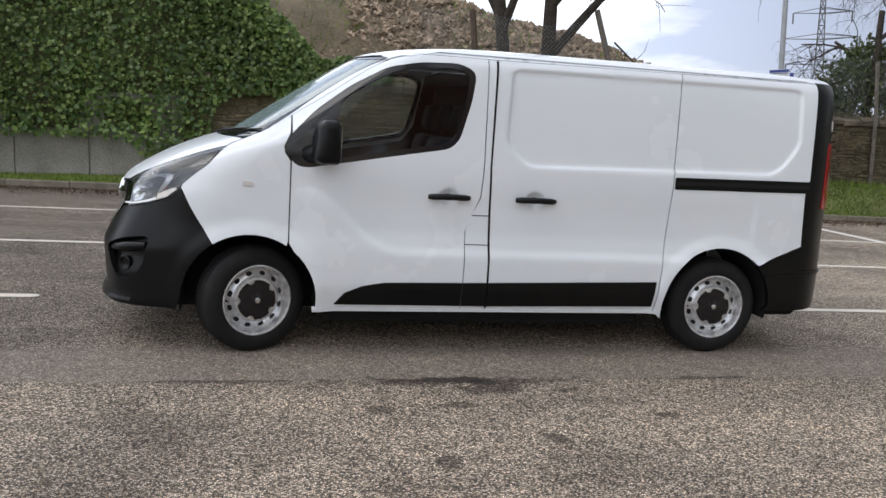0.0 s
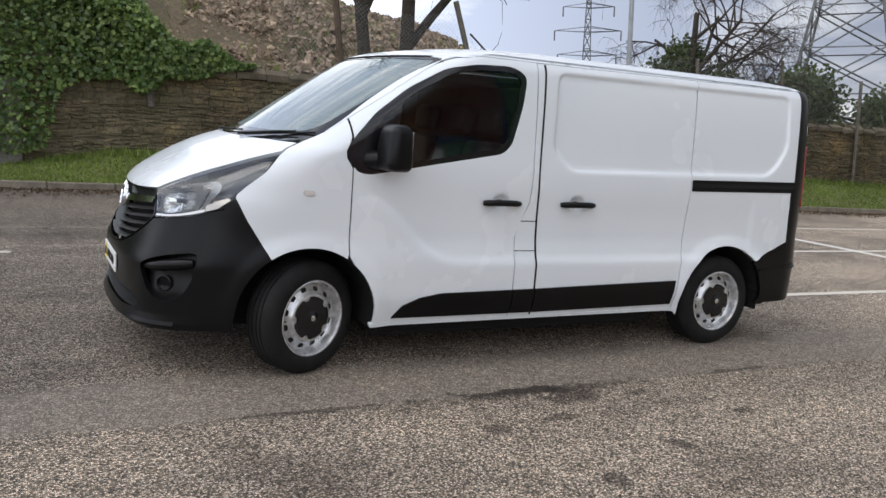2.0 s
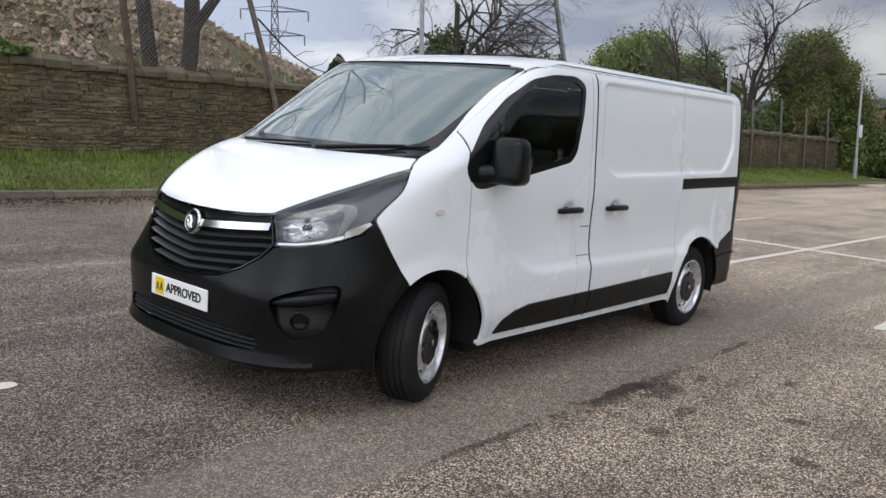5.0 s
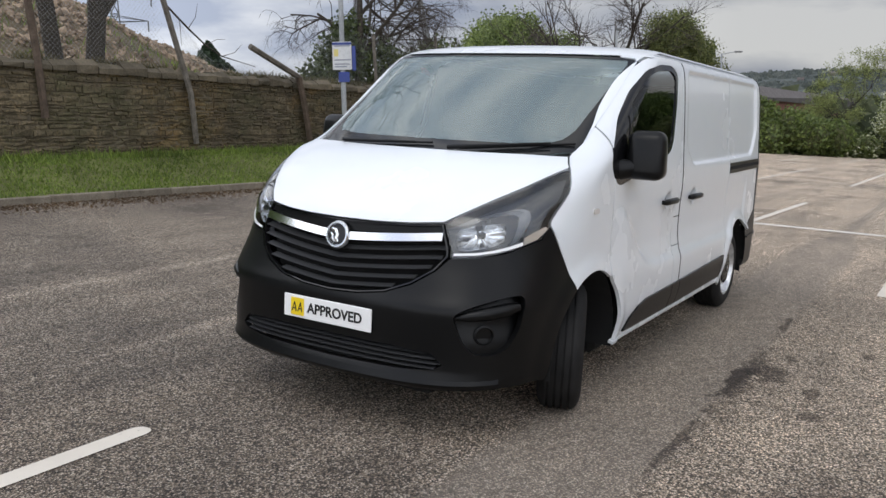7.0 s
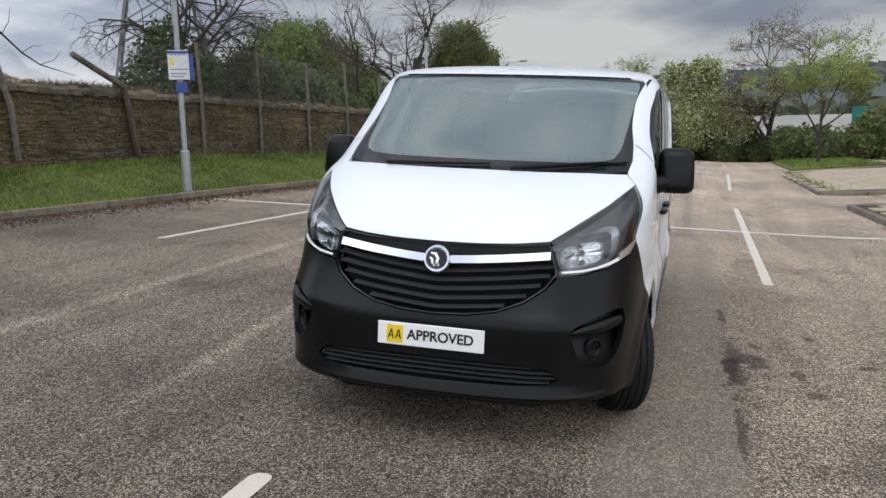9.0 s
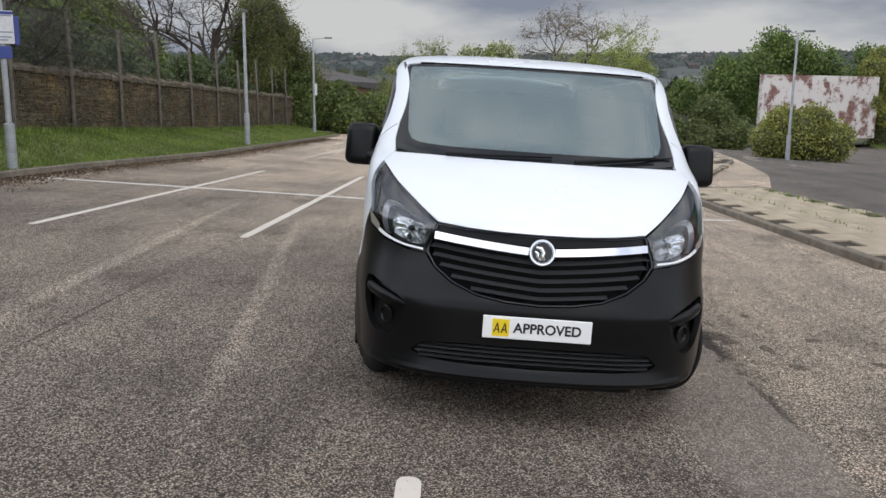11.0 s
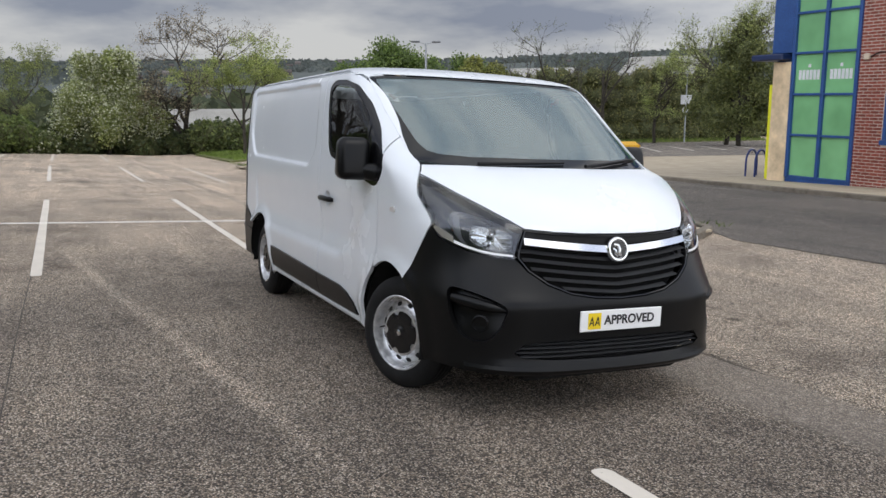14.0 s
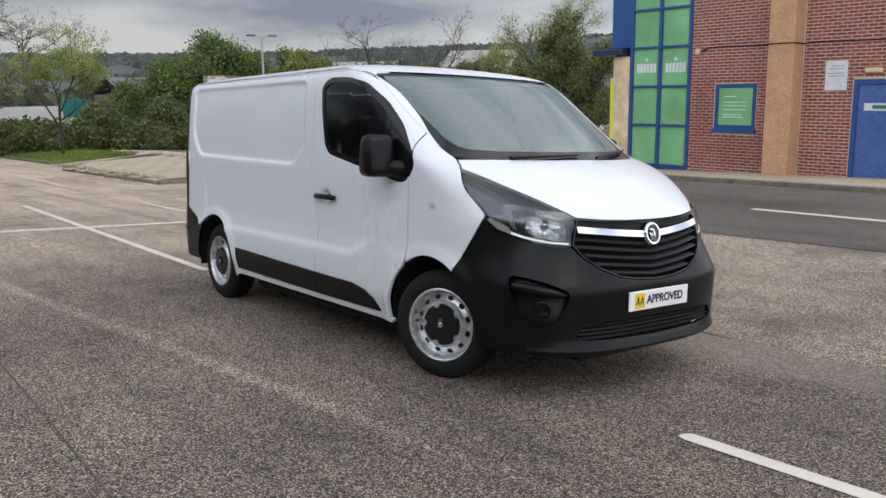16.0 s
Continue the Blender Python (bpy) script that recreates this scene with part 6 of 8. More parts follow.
for _ in range(19000):
    x, y = rng.uniform(-7, 14), rng.uniform(11.0, 18.5)
    if noise.noise(Vector((x * 0.35, y * 0.35, 8))) < -0.28:
        continue
    s = 0.035 + 0.085 * rng.uniform() ** 2
    c = np.array([x, y, heap(x, y) + 0.12 * s])
    axis = np.linalg.qr(rng.normal(size=(3, 3)))[0]
    q = (rng.normal(size=(6, 3)) * 0.16 + np.array([[1.1, 0, 0], [-1.1, 0, 0], [0, 0.9, 0], [0, -0.9, 0], [0, 0, 0.75], [0, 0, -0.75]])) @ axis
    i0 = len(vs)
    vs += [tuple(c + s * p) for p in q]
    fs += [(i0 + a, i0 + b, i0 + e) for a, b, e in ((0, 2, 4), (2, 1, 4), (1, 3, 4), (3, 0, 4), (2, 0, 5), (1, 2, 5), (3, 1, 5), (0, 3, 5))]
tagged(mesh_of("rubble", vs, fs, M_RUBBLE), "loose pale broken stones on the bank", "rubble", kind="stuff")
roots = [(x, y, heap(x, y)) for x, y in zip(rng.uniform(-8, 24, 9000), rng.uniform(10.8, 20, 9000)) if noise.noise(Vector((x * 0.4, y * 0.4, 2))) > 0.0]
blades("bank_grass", roots, 0.22, M_GRASS, "rough grass and weeds on the bank", 0.5, 0.016)

# trees behind the wall
branch_tree("bare_tree", pose(5.1, 10.65, 1.9), 10.0, 0.9, 11, "bare winter tree with a thick forked trunk", leaf=M_TWIG, leaf_n=0, trunk_r=0.125, levels=4, forks=3, first=0.25, lean=(-0.10, 0))
branch_tree("bare_tree", pose(5.72, 10.65, 1.9), 11.0, 1.0, 23, "bare tree with spreading dark limbs", trunk_r=0.15, levels=5, forks=3, first=0.22, lean=(0.05, -0.12))
branch_tree("budding_tree", pose(13.5, 10.9, 1.3), 5.2, 1.25, 5, "tangled bare thorn tree in bud", trunk_r=0.085, levels=5, forks=4, first=0.1, lean=(0.15, -0.1), droop=0.5)
branch_tree("budding_tree", pose(15.2, 10.9, 1.2), 4.6, 1.2, 8, "tangled bare thorn tree in bud", trunk_r=0.07, levels=5, forks=4, first=0.1, lean=(-0.2, 0), droop=0.5)
thicket("bramble", "dark ivy-clad scrub behind the wall", [(12.2, 11.0, 2.2), (13.4, 11.2, 2.9), (14.8, 11.0, 2.7), (16.2, 11.2, 2.2), (14.0, 11.3, 3.6)], [0.6, 0.8, 0.8, 0.7, 0.6], 3600, 0.11, M_DARKLEAF, core=False)
# conifers beyond
for x, y, h, seed in ((27.9, 31.4, 4.3, 1),):
    t = thing("conifer", pose(x, y, land(x, y) + 1.6), "dark green broad conifer in the distance", "tree")
    bm = bmesh.new()
    tube(bm, [(0, 0, -2.0), (0, 0, h * 0.5), (0, 0, h * 0.95)], [0.2, 0.12, 0.02], 8)
    part("trunk", bm, M_BARK, t)
    zz = rng.uniform(0.1, 1, 4200) ** 0.9
    aa = rng.uniform(0, 6.28, 4200)
    rr = (1 - zz ** 1.5) * h * 0.62 * rng.uniform(0.4, 1.1, 4200) * (0.92 + 0.12 * np.sin(zz * 23 + 2.0 * aa))
    leaf_mesh("crown", np.stack([rr * np.cos(aa), rr * np.sin(aa), zz * h - 0.3], 1), 0.26, M_CONIFER, t, (0, 0, 0.6))


# ---- stone boundary wall (its stones are laid at the end of the file) ----
def long_block(x0, x1, y0, y1, zlo, zhi, n=24):
    bm = bmesh.new()
    prev = None
    for i in range(n + 1):
        x = x0 + (x1 - x0) * i / n
        ring = [bm.verts.new((x, y, z)) for y, z in ((y0, zlo(x)), (y0, zhi(x)), (y1, zhi(x)), (y1, zlo(x)))]
        if prev:
            for k in range(4):
                bm.faces.new((prev[k], ring[k], ring[(k + 1) % 4], prev[(k + 1) % 4]))
        else:
            bm.faces.new(ring)
        prev = ring
    bm.faces.new(prev[::-1])
    bmesh.ops.recalc_face_normals(bm, faces=bm.faces[:])
    return bm


wall_north = tagged(obj("wall_north", long_block(-1.2, 43.0, 10.035, 10.42, lambda x: wall_foot(x) - 0.5, lambda x: wall_top(x) - 0.14), M_MORTAR), "weathered coursed sandstone boundary wall", "wall", kind="structure")
wall_west = tagged(obj("wall_west", long_block(-30, -1.2, 10.0, 10.4, lambda x: land(x, 10) - 0.6, lambda x: 2.15), M_RENDER), "stained grey rendered retaining wall", "wall", kind="structure")
for i in range(16):
    x = -1.6 - 1.22 * i
    part("render_panel", long_block(x - 1.19, x, 9.965, 9.998, lambda q: wall_foot(q) - 0.25, lambda q: 1.40 - 0.012 * q, 2), M_RENDER, wall_west)


# posts and broken fence on the wall
def post(pts, r, material, label):
    x, y, z = pts[0]
    t = thing("fence_post", pose(x, y, z), label, "post", "fence posts")
    bm = bmesh.new()
    tube(bm, [Vector(p) - Vector(pts[0]) for p in pts], r, 6)
    part("shaft", bm, material, t, smooth=40)
    return t


post([(4.30, 9.93, 1.50), (4.24, 9.92, 2.5), (4.12, 9.95, 3.95)], 0.062, M_RUSTPOST, "rusty brown post fixed to the wall")
post([(7.36, 9.93, 0.98), (7.27, 9.90, 1.9), (7.18, 9.95, 2.35), (6.68, 10.0, 4.1)], 0.058, M_OLDWOOD, "leaning weathered grey post against the wall")
post([(0.80, 9.95, 1.76), (0.80, 9.94, 2.4)], 0.06, M_OLDWOOD, "short weathered post hanging in the ivy")
post([(10.42, 9.94, 2.28), (9.6, 9.90, 2.58), (8.84, 9.86, 2.86)], 0.06, M_OLDWOOD, "fallen weathered post lying over the wall")
post([(10.62, 9.92, 0.95), (10.46, 9.9, 1.7), (10.34, 9.93, 2.30)], 0.07, M_RUSTPOST, "gnarled stump growing against the wall")
for k, x in enumerate((13.2, 16.0, 19.0, 22.0, 25.2, 28.4, 31.6, 34.8, 38.0, 41.2)):
    post([(x, 9.95, wall_foot(x) - 0.05), (x + 0.02, 9.95, wall_top(x)), (x - 0.02 + 0.04 * (k % 3), 9.98, wall_top(x) + 1.25 + 0.25 * (k % 2))], 0.045, M_OLDWOOD, "slim upright fence post on the wall")


def mesh_fence(x0, x1, zlo, zhi, y=10.1, pitch=0.085, width=0.0022):
    vs, fs = [], []
    L = x1 - x0
    for sgn in (1, -1):
        s = -3.0
        while s < L + 3.0:
            segs = []
            for k in range(7):
                u = k / 6
                x = s + sgn * u * 1.5
                if 0 <= x <= L:
                    X_ = x0 + x
                    segs.append((X_, y + 0.02 * math.sin(X_ * 2.3), zlo(X_) + (zhi(X_) - zlo(X_)) * u))
            if len(segs) > 1:
                i0 = len(vs)
                for p in segs:
                    vs += [(p[0] - width, p[1], p[2]), (p[0] + width, p[1], p[2])]
                fs += [(i0 + 2 * j, i0 + 2 * j + 1, i0 + 2 * j + 3, i0 + 2 * j + 2) for j in range(len(segs) - 1)]
            s += pitch
    return tagged(mesh_of("chain_link_fence", vs, fs, M_WIRE), "sagging galvanised chain link fence", "fence", "chain link fence")


br = thing("fallen_branch", pose(8.0, 10.3, 2.6), "thin bare branch lying over the sagging fence", "branch")
bm = bmesh.new()
tube(bm, [(-0.75, 0.1, 0.95), (-0.34, 0, 0.55), (0.08, 0, 0.26), (0.47, -0.02, 0.07), (1.42, 0.0, -0.10)], [0.020, 0.018, 0.015, 0.012, 0.005], 6)
for a, b, c in (((-0.34, 0, 0.55), (-0.1, 0.05, 0.78), (0.02, 0.1, 1.05)), ((0.08, 0, 0.26), (0.42, 0.06, 0.40), (0.7, 0.1, 0.42)), ((0.47, -0.02, 0.07), (0.8, -0.05, 0.16), (1.0, -0.06, 0.34)), ((-0.5, 0.05, 0.7), (-0.62, -0.1, 0.5), (-0.66, -0.15, 0.2))):
    tube(bm, [a, b, c], [0.009, 0.006, 0.003], 5)
part("branchwork", bm, M_TWIG, br, smooth=60)


mesh_fence(3.0, 6.9, wall_top, lambda x: wall_top(x) + 1.5 + 0.1 * math.sin(x * 2))
mesh_fence(7.0, 9.4, wall_top, lambda x: wall_top(x) + 0.25 + 1.1 * max(0, (7.9 - x)) + 0.05 * math.sin(x * 5))
mesh_fence(9.5, 13.2, wall_top, lambda x: wall_top(x) + lerp_table([(9.5, 0.45), (11.0, 0.9), (13.2, 1.35)], x))
mesh_fence(13.2, 22.0, wall_top, lambda x: wall_top(x) + 1.3)

# sign pole by the verge
sp = thing("sign_pole", pose(9.6, 8.12, verge_z(9.6, 8.22) - 0.02), "grey steel pole with parking notice boards", "sign")
bm = bmesh.new()
tube(bm, [(0, 0, -0.1), (0, 0, 0.78), (0, 0, 0.80), (-0.01, 0, 7.2)], [0.085, 0.085, 0.05, 0.045], 14)
part("pole", bm, M_GALV, sp, smooth=40)
M_BOARD = grained("white_board", (0.62, 0.63, 0.64), (0.74, 0.75, 0.76), 3.0, 0.5, 0, 0)
M_BLUE = mat("blue_sign", 0.45, 0, (0.035, 0.06, 0.25))
M_GREYINK = mat("grey_print", 0.5, 0, (0.25, 0.27, 0.33))
face = pose(0, 0, 0, 0, 0, -62)
bd = part("notice_board", bbox(-0.19, -0.068, 2.12, 0.19, -0.055, 2.66, 0.006, 1, face), M_BOARD, sp, "white notice board")
part("yellow_block", bbox(-0.16, -0.0705, 2.38, -0.07, -0.0685, 2.52, 0, 1, face), mat("pale_yellow", 0.5, 0, (0.72, 0.62, 0.22)), bd)
for z0, x1 in ((2.57, 0.17), (2.30, 0.17), (2.22, 0.15), (2.17, 0.09)):
    part("print_bar", bbox(-0.15, -0.0705, z0, x1, -0.0685, z0 + 0.022, 0, 1, face), M_GREYINK, bd)
part("header_strip", bbox(-0.19, -0.0705, 2.60, 0.19, -0.0685, 2.65, 0, 1, face), M_BLUE, bd, "dark blue header")
part("side_board", bbox(0.195, -0.05, 2.10, 0.27, -0.035, 2.58, 0.006, 1, face), M_BLUE, sp, "blue and white edge board")
part("blue_plate", bbox(-0.08, -0.066, 1.88, 0.14, -0.053, 2.08, 0.006, 1, face), M_BLUE, sp, "small blue plate")


def lamp_post(x, y, up, h, label, arm=(0.9, 0.0), double=False):
    t = thing("street_lamp", pose(x, y, land(x, y) + up), label, "lamp post", "car park lamps")
    bm = bmesh.new()
    tube(bm, [(0, 0, -0.1), (0, 0, 1.0), (0, 0, 1.02), (0, 0, h)], [0.09, 0.09, 0.06, 0.045], 12)
    part("pole", bm, M_GALV, t, smooth=40)
    for sgn in ((1, -1) if double else (1,)):
        ax, ay = arm[0] * sgn, arm[1] * sgn
        bm = bmesh.new()
        tube(bm, [(0, 0, h - 0.04), (ax * 0.5, ay * 0.5, h + 0.03), (ax * 0.8, ay * 0.8, h + 0.05)], 0.022, 8)
        part("arm", bm, M_GALV, t)
        part("lantern", bbox(-0.19, -0.07, -0.04, 0.19, 0.07, 0.04, 0.025, 2, pose(ax, ay, h + 0.06, 0, 0, math.degrees(math.atan2(ay, ax)))), M_PYLON, t, "dark grey lantern head", 40)
    return t


lamp_post(23.4, 7.55, 0.12, 4.25, "grey street lamp post on the verge", (0.12, 0.0))
lp = lamp_post(40.2, 8.25, 0.1, 4.9, "slim lamp post with a side arm", (0.25, -0.75))
part("control_box", bbox(-0.12, -0.16, 2.0, 0.12, -0.06, 2.6, 0.02, 1), M_BOARD, lp, "pale box on the post")
lamp_post(30.3, -13.0, 0.0, 5.1, "lamp post with twin floodlights", (0.1, 0.45), True)

# ---- far end of the car park: hedges and trees ----
hedge = []
for i in range(26):
    y = 10.0 - 0.72 * i
    hedge.append((50.6 + 0.5 * math.sin(i * 1.7), y, land(50, y) + 0.75 + 0.25 * math.sin(i * 2.3)))
thicket("hedge", "dark overgrown hedge along the far edge", hedge, [1.05 + 0.2 * math.sin(i * 1.1) for i in range(26)], 15000, 0.24, M_DARKLEAF, facing=(-0.5, 0, 0.5), category="hedge")
thicket("far_shrub", "green shrub beside the lamp post", [(46.5, 7.2, -0.2), (47.5, 6.0, 0.2), (46.8, 4.8, 0.0), (47.8, 7.8, 1.0), (47.6, 8.8, 0.8), (48.0, 3.8, -0.2)], [1.2, 1.4, 1.1, 1.2, 1.3, 1.1], 9000, 0.22, M_GREEN, facing=(-0.5, 0, 0.5))
thicket("flowering_shrub", "low shrub with white flowers", [(48.5, 4.6, -0.6), (48.6, 3.4, -0.7), (48.7, 2.3, -0.8)], [0.9, 0.8, 0.8], 2600, 0.2, M_SHRUB, extra=("flowers", 900, 0.16, M_BLOSSOM), facing=(-0.5, 0, 0.5))
branch_tree("hedge_tree", pose(52.4, 4.1, -1.4), 6.6, 1.05, 31, "airy young tree with pale spring leaf", leaf=M_PALELEAF, leaf_n=19000, leaf_size=0.075, trunk_r=0.10, levels=5, forks=4, first=0.2)
bl = thicket("blossom_tree", "rounded tree in white blossom", [(50.0, -1.2, 0.6), (50.3, -2.5, 1.4), (50.2, 0.4, 1.5), (50.5, -1.3, 2.7), (50.0, -3.4, 0.4), (50.2, 1.0, 0.3), (50.3, -2.0, 3.7), (50.4, -0.1, 3.5)],
              [1.7, 1.6, 1.5, 1.6, 1.3, 1.3, 1.2, 1.1], 13000, 0.16, M_PALELEAF, core=False, extra=("blossom", 12000, 0.12, M_BLOSSOM), facing=(-0.5, 0, 0.5), category="tree")
bm = bmesh.new()
tube(bm, [(0, 0.1, -3.4), (0, 0, -1.4), (0.1, 0, 0.4)], [0.16, 0.14, 0.08], 8)
part("trunk", bm, M_BARK, bl)
branch_tree("cherry_tree", pose(50.4, -5.6, -1.7), 9.5, 1.15, 44, "open cherry tree with sparse pinkish blossom", leaf=M_PINK, leaf_n=7000, leaf_size=0.095, trunk_r=0.17, levels=5, forks=4, first=0.1, twig_mat=M_BARK, fat=0.68)
branch_tree("young_tree", pose(41.2, -7.2, land(41.2, -7.2)), 6.5, 0.9, 52, "small tree with yellow-green spring leaf", leaf=M_SPRING, leaf_n=14000, leaf_size=0.085, trunk_r=0.09, levels=5, forks=3, first=0.3)
thicket("verge_shrubs", "mixed brown and green shrubs", [(47, -8.5, -0.7), (47.5, -10.2, -0.6), (47, -12, -0.8), (46, -13.8, -0.9), (48.5, -6.6, -0.6), (46, -15.5, -0.7), (47.5, -11, 0.4), (46.5, -14.5, 0.6)],
        [1.2, 1.3, 1.3, 1.3, 1.2, 1.3, 1.2, 1.2], 9500, 0.22, M_SHRUB, facing=(-0.5, 0.2, 0.5))
# tall trees over the wall
GT = [(64.5, 30.4, 4.6), (61.7, 32.2, 6.9), (67.2, 35.9, 8.0), (59.9, 30.0, 7.4), (69.1, 31.0, 1.7), (64.5, 35.9, 5.2), (66.3, 33.2, 4.6), (72.0, 31.5, 6.6), (74.0, 30.0, 4.0)]
thicket("green_tree", "tall leafy green tree over the wall", GT, [3.4, 3.3, 2.9, 2.6, 3.1, 3.2, 3.2, 2.8, 2.8], 26000, 0.28, M_GREEN, core=False, facing=(-0.5, -0.3, 0.5), category="tree", stem=(64.5, 32.2, -1.6))
thicket("green_tree", "leafy green tree hanging over the wall's end", [(38, 13.6, 1.2), (42.5, 13.2, 1.6), (44.5, 11.4, 1.5), (45, 10.2, 0.2), (44.5, 11.5, 3.2), (45.5, 9.9, 1.8), (46, 11.2, 4.6), (45.2, 12.2, 5.4), (44.2, 13.0, 4.2), (46.4, 9.6, 0.2), (47.0, 12.4, 6.0), (47.2, 11.2, 2.6)], [1.6, 1.7, 1.4, 1.2, 1.4, 1.2, 1.2, 1.3, 1.5, 1.2, 1.4, 1.5],
        19000, 0.19, M_GREEN, core=False, facing=(-0.5, -0.3, 0.5), category="tree", stem=(45.0, 11.4, -0.6))
thicket("green_tree", "tall yellow-green tree towering over the wall", [(42, 11.8, 4.9), (43.4, 11.3, 5.6), (44.8, 10.6, 4.3), (43, 11.6, 3.6), (44.6, 11.3, 5.2), (46.2, 10.2, 3.4), (41.5, 11.2, 2.6), (42.6, 12.2, 5.9), (46.5, 9.6, 2.2), (42.2, 11.4, 3.8)],
        [1.5, 1.5, 1.5, 1.3, 1.3, 1.2, 1.2, 1.2, 1.5, 1.5], 15000, 0.12, M_OLIVE, core=False, facing=(-0.5, -0.3, 0.5), category="tree", stem=(43.8, 11.2, -0.6))
branch_tree("tall_bare_tree", pose(40.2, 13.6, -0.4), 10.0, 0.85, 61, "tall bare tree with fine upright twigs", trunk_r=0.2, levels=5, forks=4, first=0.3)
branch_tree("budding_tree", pose(33.0, 13.4, 0.2), 7.5, 0.9, 67, "bare tree with first buds", trunk_r=0.15, levels=5, forks=3, first=0.2)
thicket("wall_scrub", "dark green scrub overhanging the wall", [(17 + 2.3 * i, 11.6 + 0.5 * math.sin(i * 2.1), wall_top(17 + 2.3 * i) + 0.2 + 0.5 * math.sin(i * 1.3)) for i in range(9)], [1.0 + 0.25 * math.sin(i * 1.9) for i in range(9)], 15000, 0.14, M_DARKLEAF, core=False, facing=(-0.4, -0.6, 0.4), stem=(26, 11.7, 0.2))
thicket("wall_tree", "leafy green tree behind the wall", [(36.6, 20, 4.2), (39, 20, 5.0), (42, 20.6, 5.4), (45, 21, 5.0), (38, 19, 2.4), (42, 19, 2.6), (46.5, 20, 3.0), (40.4, 19.4, 3.6)], [1.7, 1.8, 1.9, 1.8, 1.9, 1.9, 1.9, 1.8], 20000, 0.19, M_GREEN, core=False, facing=(-0.4, -0.6, 0.4), category="tree", stem=(41.0, 20.0, -0.5))

# ---- right of the car park ----
thicket("round_bush", "round yellow-green bush on the island", [(32.3, -14.3, -0.1), (32.6, -13.2, -0.3), (31.8, -15.4, -0.3), (32.4, -14.8, 0.45), (32.6, -13.6, 0.4)], [1.2, 1.0, 1.0, 0.9, 0.9], 11000, 0.12, M_BUSH, facing=(-0.6, 0.4, 0.5))
M_WHITEBRICK = mat("flaking_white_brick", 0.85)
v_ = coords(M_WHITEBRICK)
bt = node(M_WHITEBRICK, "TexBrick", Scale=1.0)
bt.inputs["Brick Width"].default_value, bt.inputs["Row Height"].default_value, bt.inputs["Mortar Size"].default_value = 0.225, 0.075, 0.008
bt.inputs["Color1"].default_value, bt.inputs["Color2"].default_value, bt.inputs["Mortar"].default_value = (0.16, 0.055, 0.04, 1), (0.22, 0.08, 0.06, 1), (0.25, 0.23, 0.2, 1)
sw = node(M_WHITEBRICK, "Mapping")
sw.inputs["Rotation"].default_value = (radians(90), 0, 0)
link(M_WHITEBRICK, v_, sw.inputs["Vector"])
link(M_WHITEBRICK, sw.outputs["Vector"], bt.inputs["Vector"])
wf_c, wf_f = noise_ramp(M_WHITEBRICK, v_, 0.9, ((0.49, (0, 0, 0)), (0.56, (1, 1, 1))), 8.0, 0.75)
base(M_WHITEBRICK, mixed(M_WHITEBRICK, (0.64, 0.60, 0.57), bt.outputs["Color"], wf_c))
ww = obj("wall_east", bbox(-5.2, -0.15, -1.0, 4.5, 0.15, 3.0), M_WHITEBRICK)
ww.matrix_world = pose(50.6, -22.2, -0.1, 0, 0, 113)
tagged(ww, "brick wall with flaking white paint", "wall", kind="structure")
IH = [(54.4 - 0.34 * i, -28.4 - 1.3 * i, 0.4 + 0.2 * math.sin(i * 1.4)) for i in range(18)]
thicket("ivy_hedge", "tall wall of dark ivy and scrub", [(x - 0.3, y, z - 1.35) for x, y, z in IH] + IH + [(x, y, z + 1.5) for x, y, z in IH] + [(x, y, z + 2.75 + 0.35 * math.sin(k * 1.9)) for k, (x, y, z) in enumerate(IH)], [1.25] * 54 + [0.95] * 18, 44000, 0.19, M_HEDGEIVY, facing=(-0.7, 0.3, 0.4), category="hedge")
thicket("yellow_shrub", "pale yellow-green ivy spreading over the wall's end", [(53.3, -27.0, 3.4), (53.2, -28.0, 2.4), (53.0, -26.8, 1.2), (53.2, -29.0, 3.5), (53.8, -27.6, 4.2), (53.0, -28.2, 0.4), (53.0, -29.6, 1.6)], [1.0, 1.0, 0.9, 0.9, 0.8, 1.0, 0.9], 8000, 0.16, M_BUSH, facing=(-0.7, 0.3, 0.5))
GR = [(53.5, -19.5, 3.0), (54, -22, 3.8), (53, -17, 2.4), (55, -24.5, 3.2), (54, -20.5, 4.8), (52.5, -14.5, 1.4), (55.5, -26.5, 2.2), (53.5, -18.2, 1.2), (54, -23, 1.2)]
GR += [(56, -28.5, 3.4), (56.5, -30.5, 2.6)]
thicket("far_green_tree", "broad fresh green trees beyond the wall", GR, [2.0, 2.0, 1.8, 1.7, 1.5, 1.6, 1.5, 1.9, 1.9, 1.9, 1.8], 32000, 0.19, M_FRESH, core=False, facing=(-0.6, 0.4, 0.5), category="tree", stem=(54.5, -22.0, -1.8))
branch_tree("budding_tree", pose(50.4, -32.0, -1.6), 9.2, 0.7, 71, "slender bare tree coming into leaf", leaf=M_OLIVE, leaf_n=1500, leaf_size=0.08, trunk_r=0.13, levels=5, forks=3, first=0.25)
branch_tree("budding_tree", pose(48.8, -36.0, -1.6), 10.2, 0.7, 77, "slender bare tree coming into leaf", leaf=M_OLIVE, leaf_n=1500, leaf_size=0.08, trunk_r=0.13, levels=5, forks=3, first=0.25)
branch_tree("budding_tree", pose(47.4, -39.9, -1.6), 7.4, 0.9, 83, "small yellow-green tree coming into leaf", leaf=M_SPRING, leaf_n=6500, leaf_size=0.095, trunk_r=0.11, levels=5, forks=3, first=0.3)
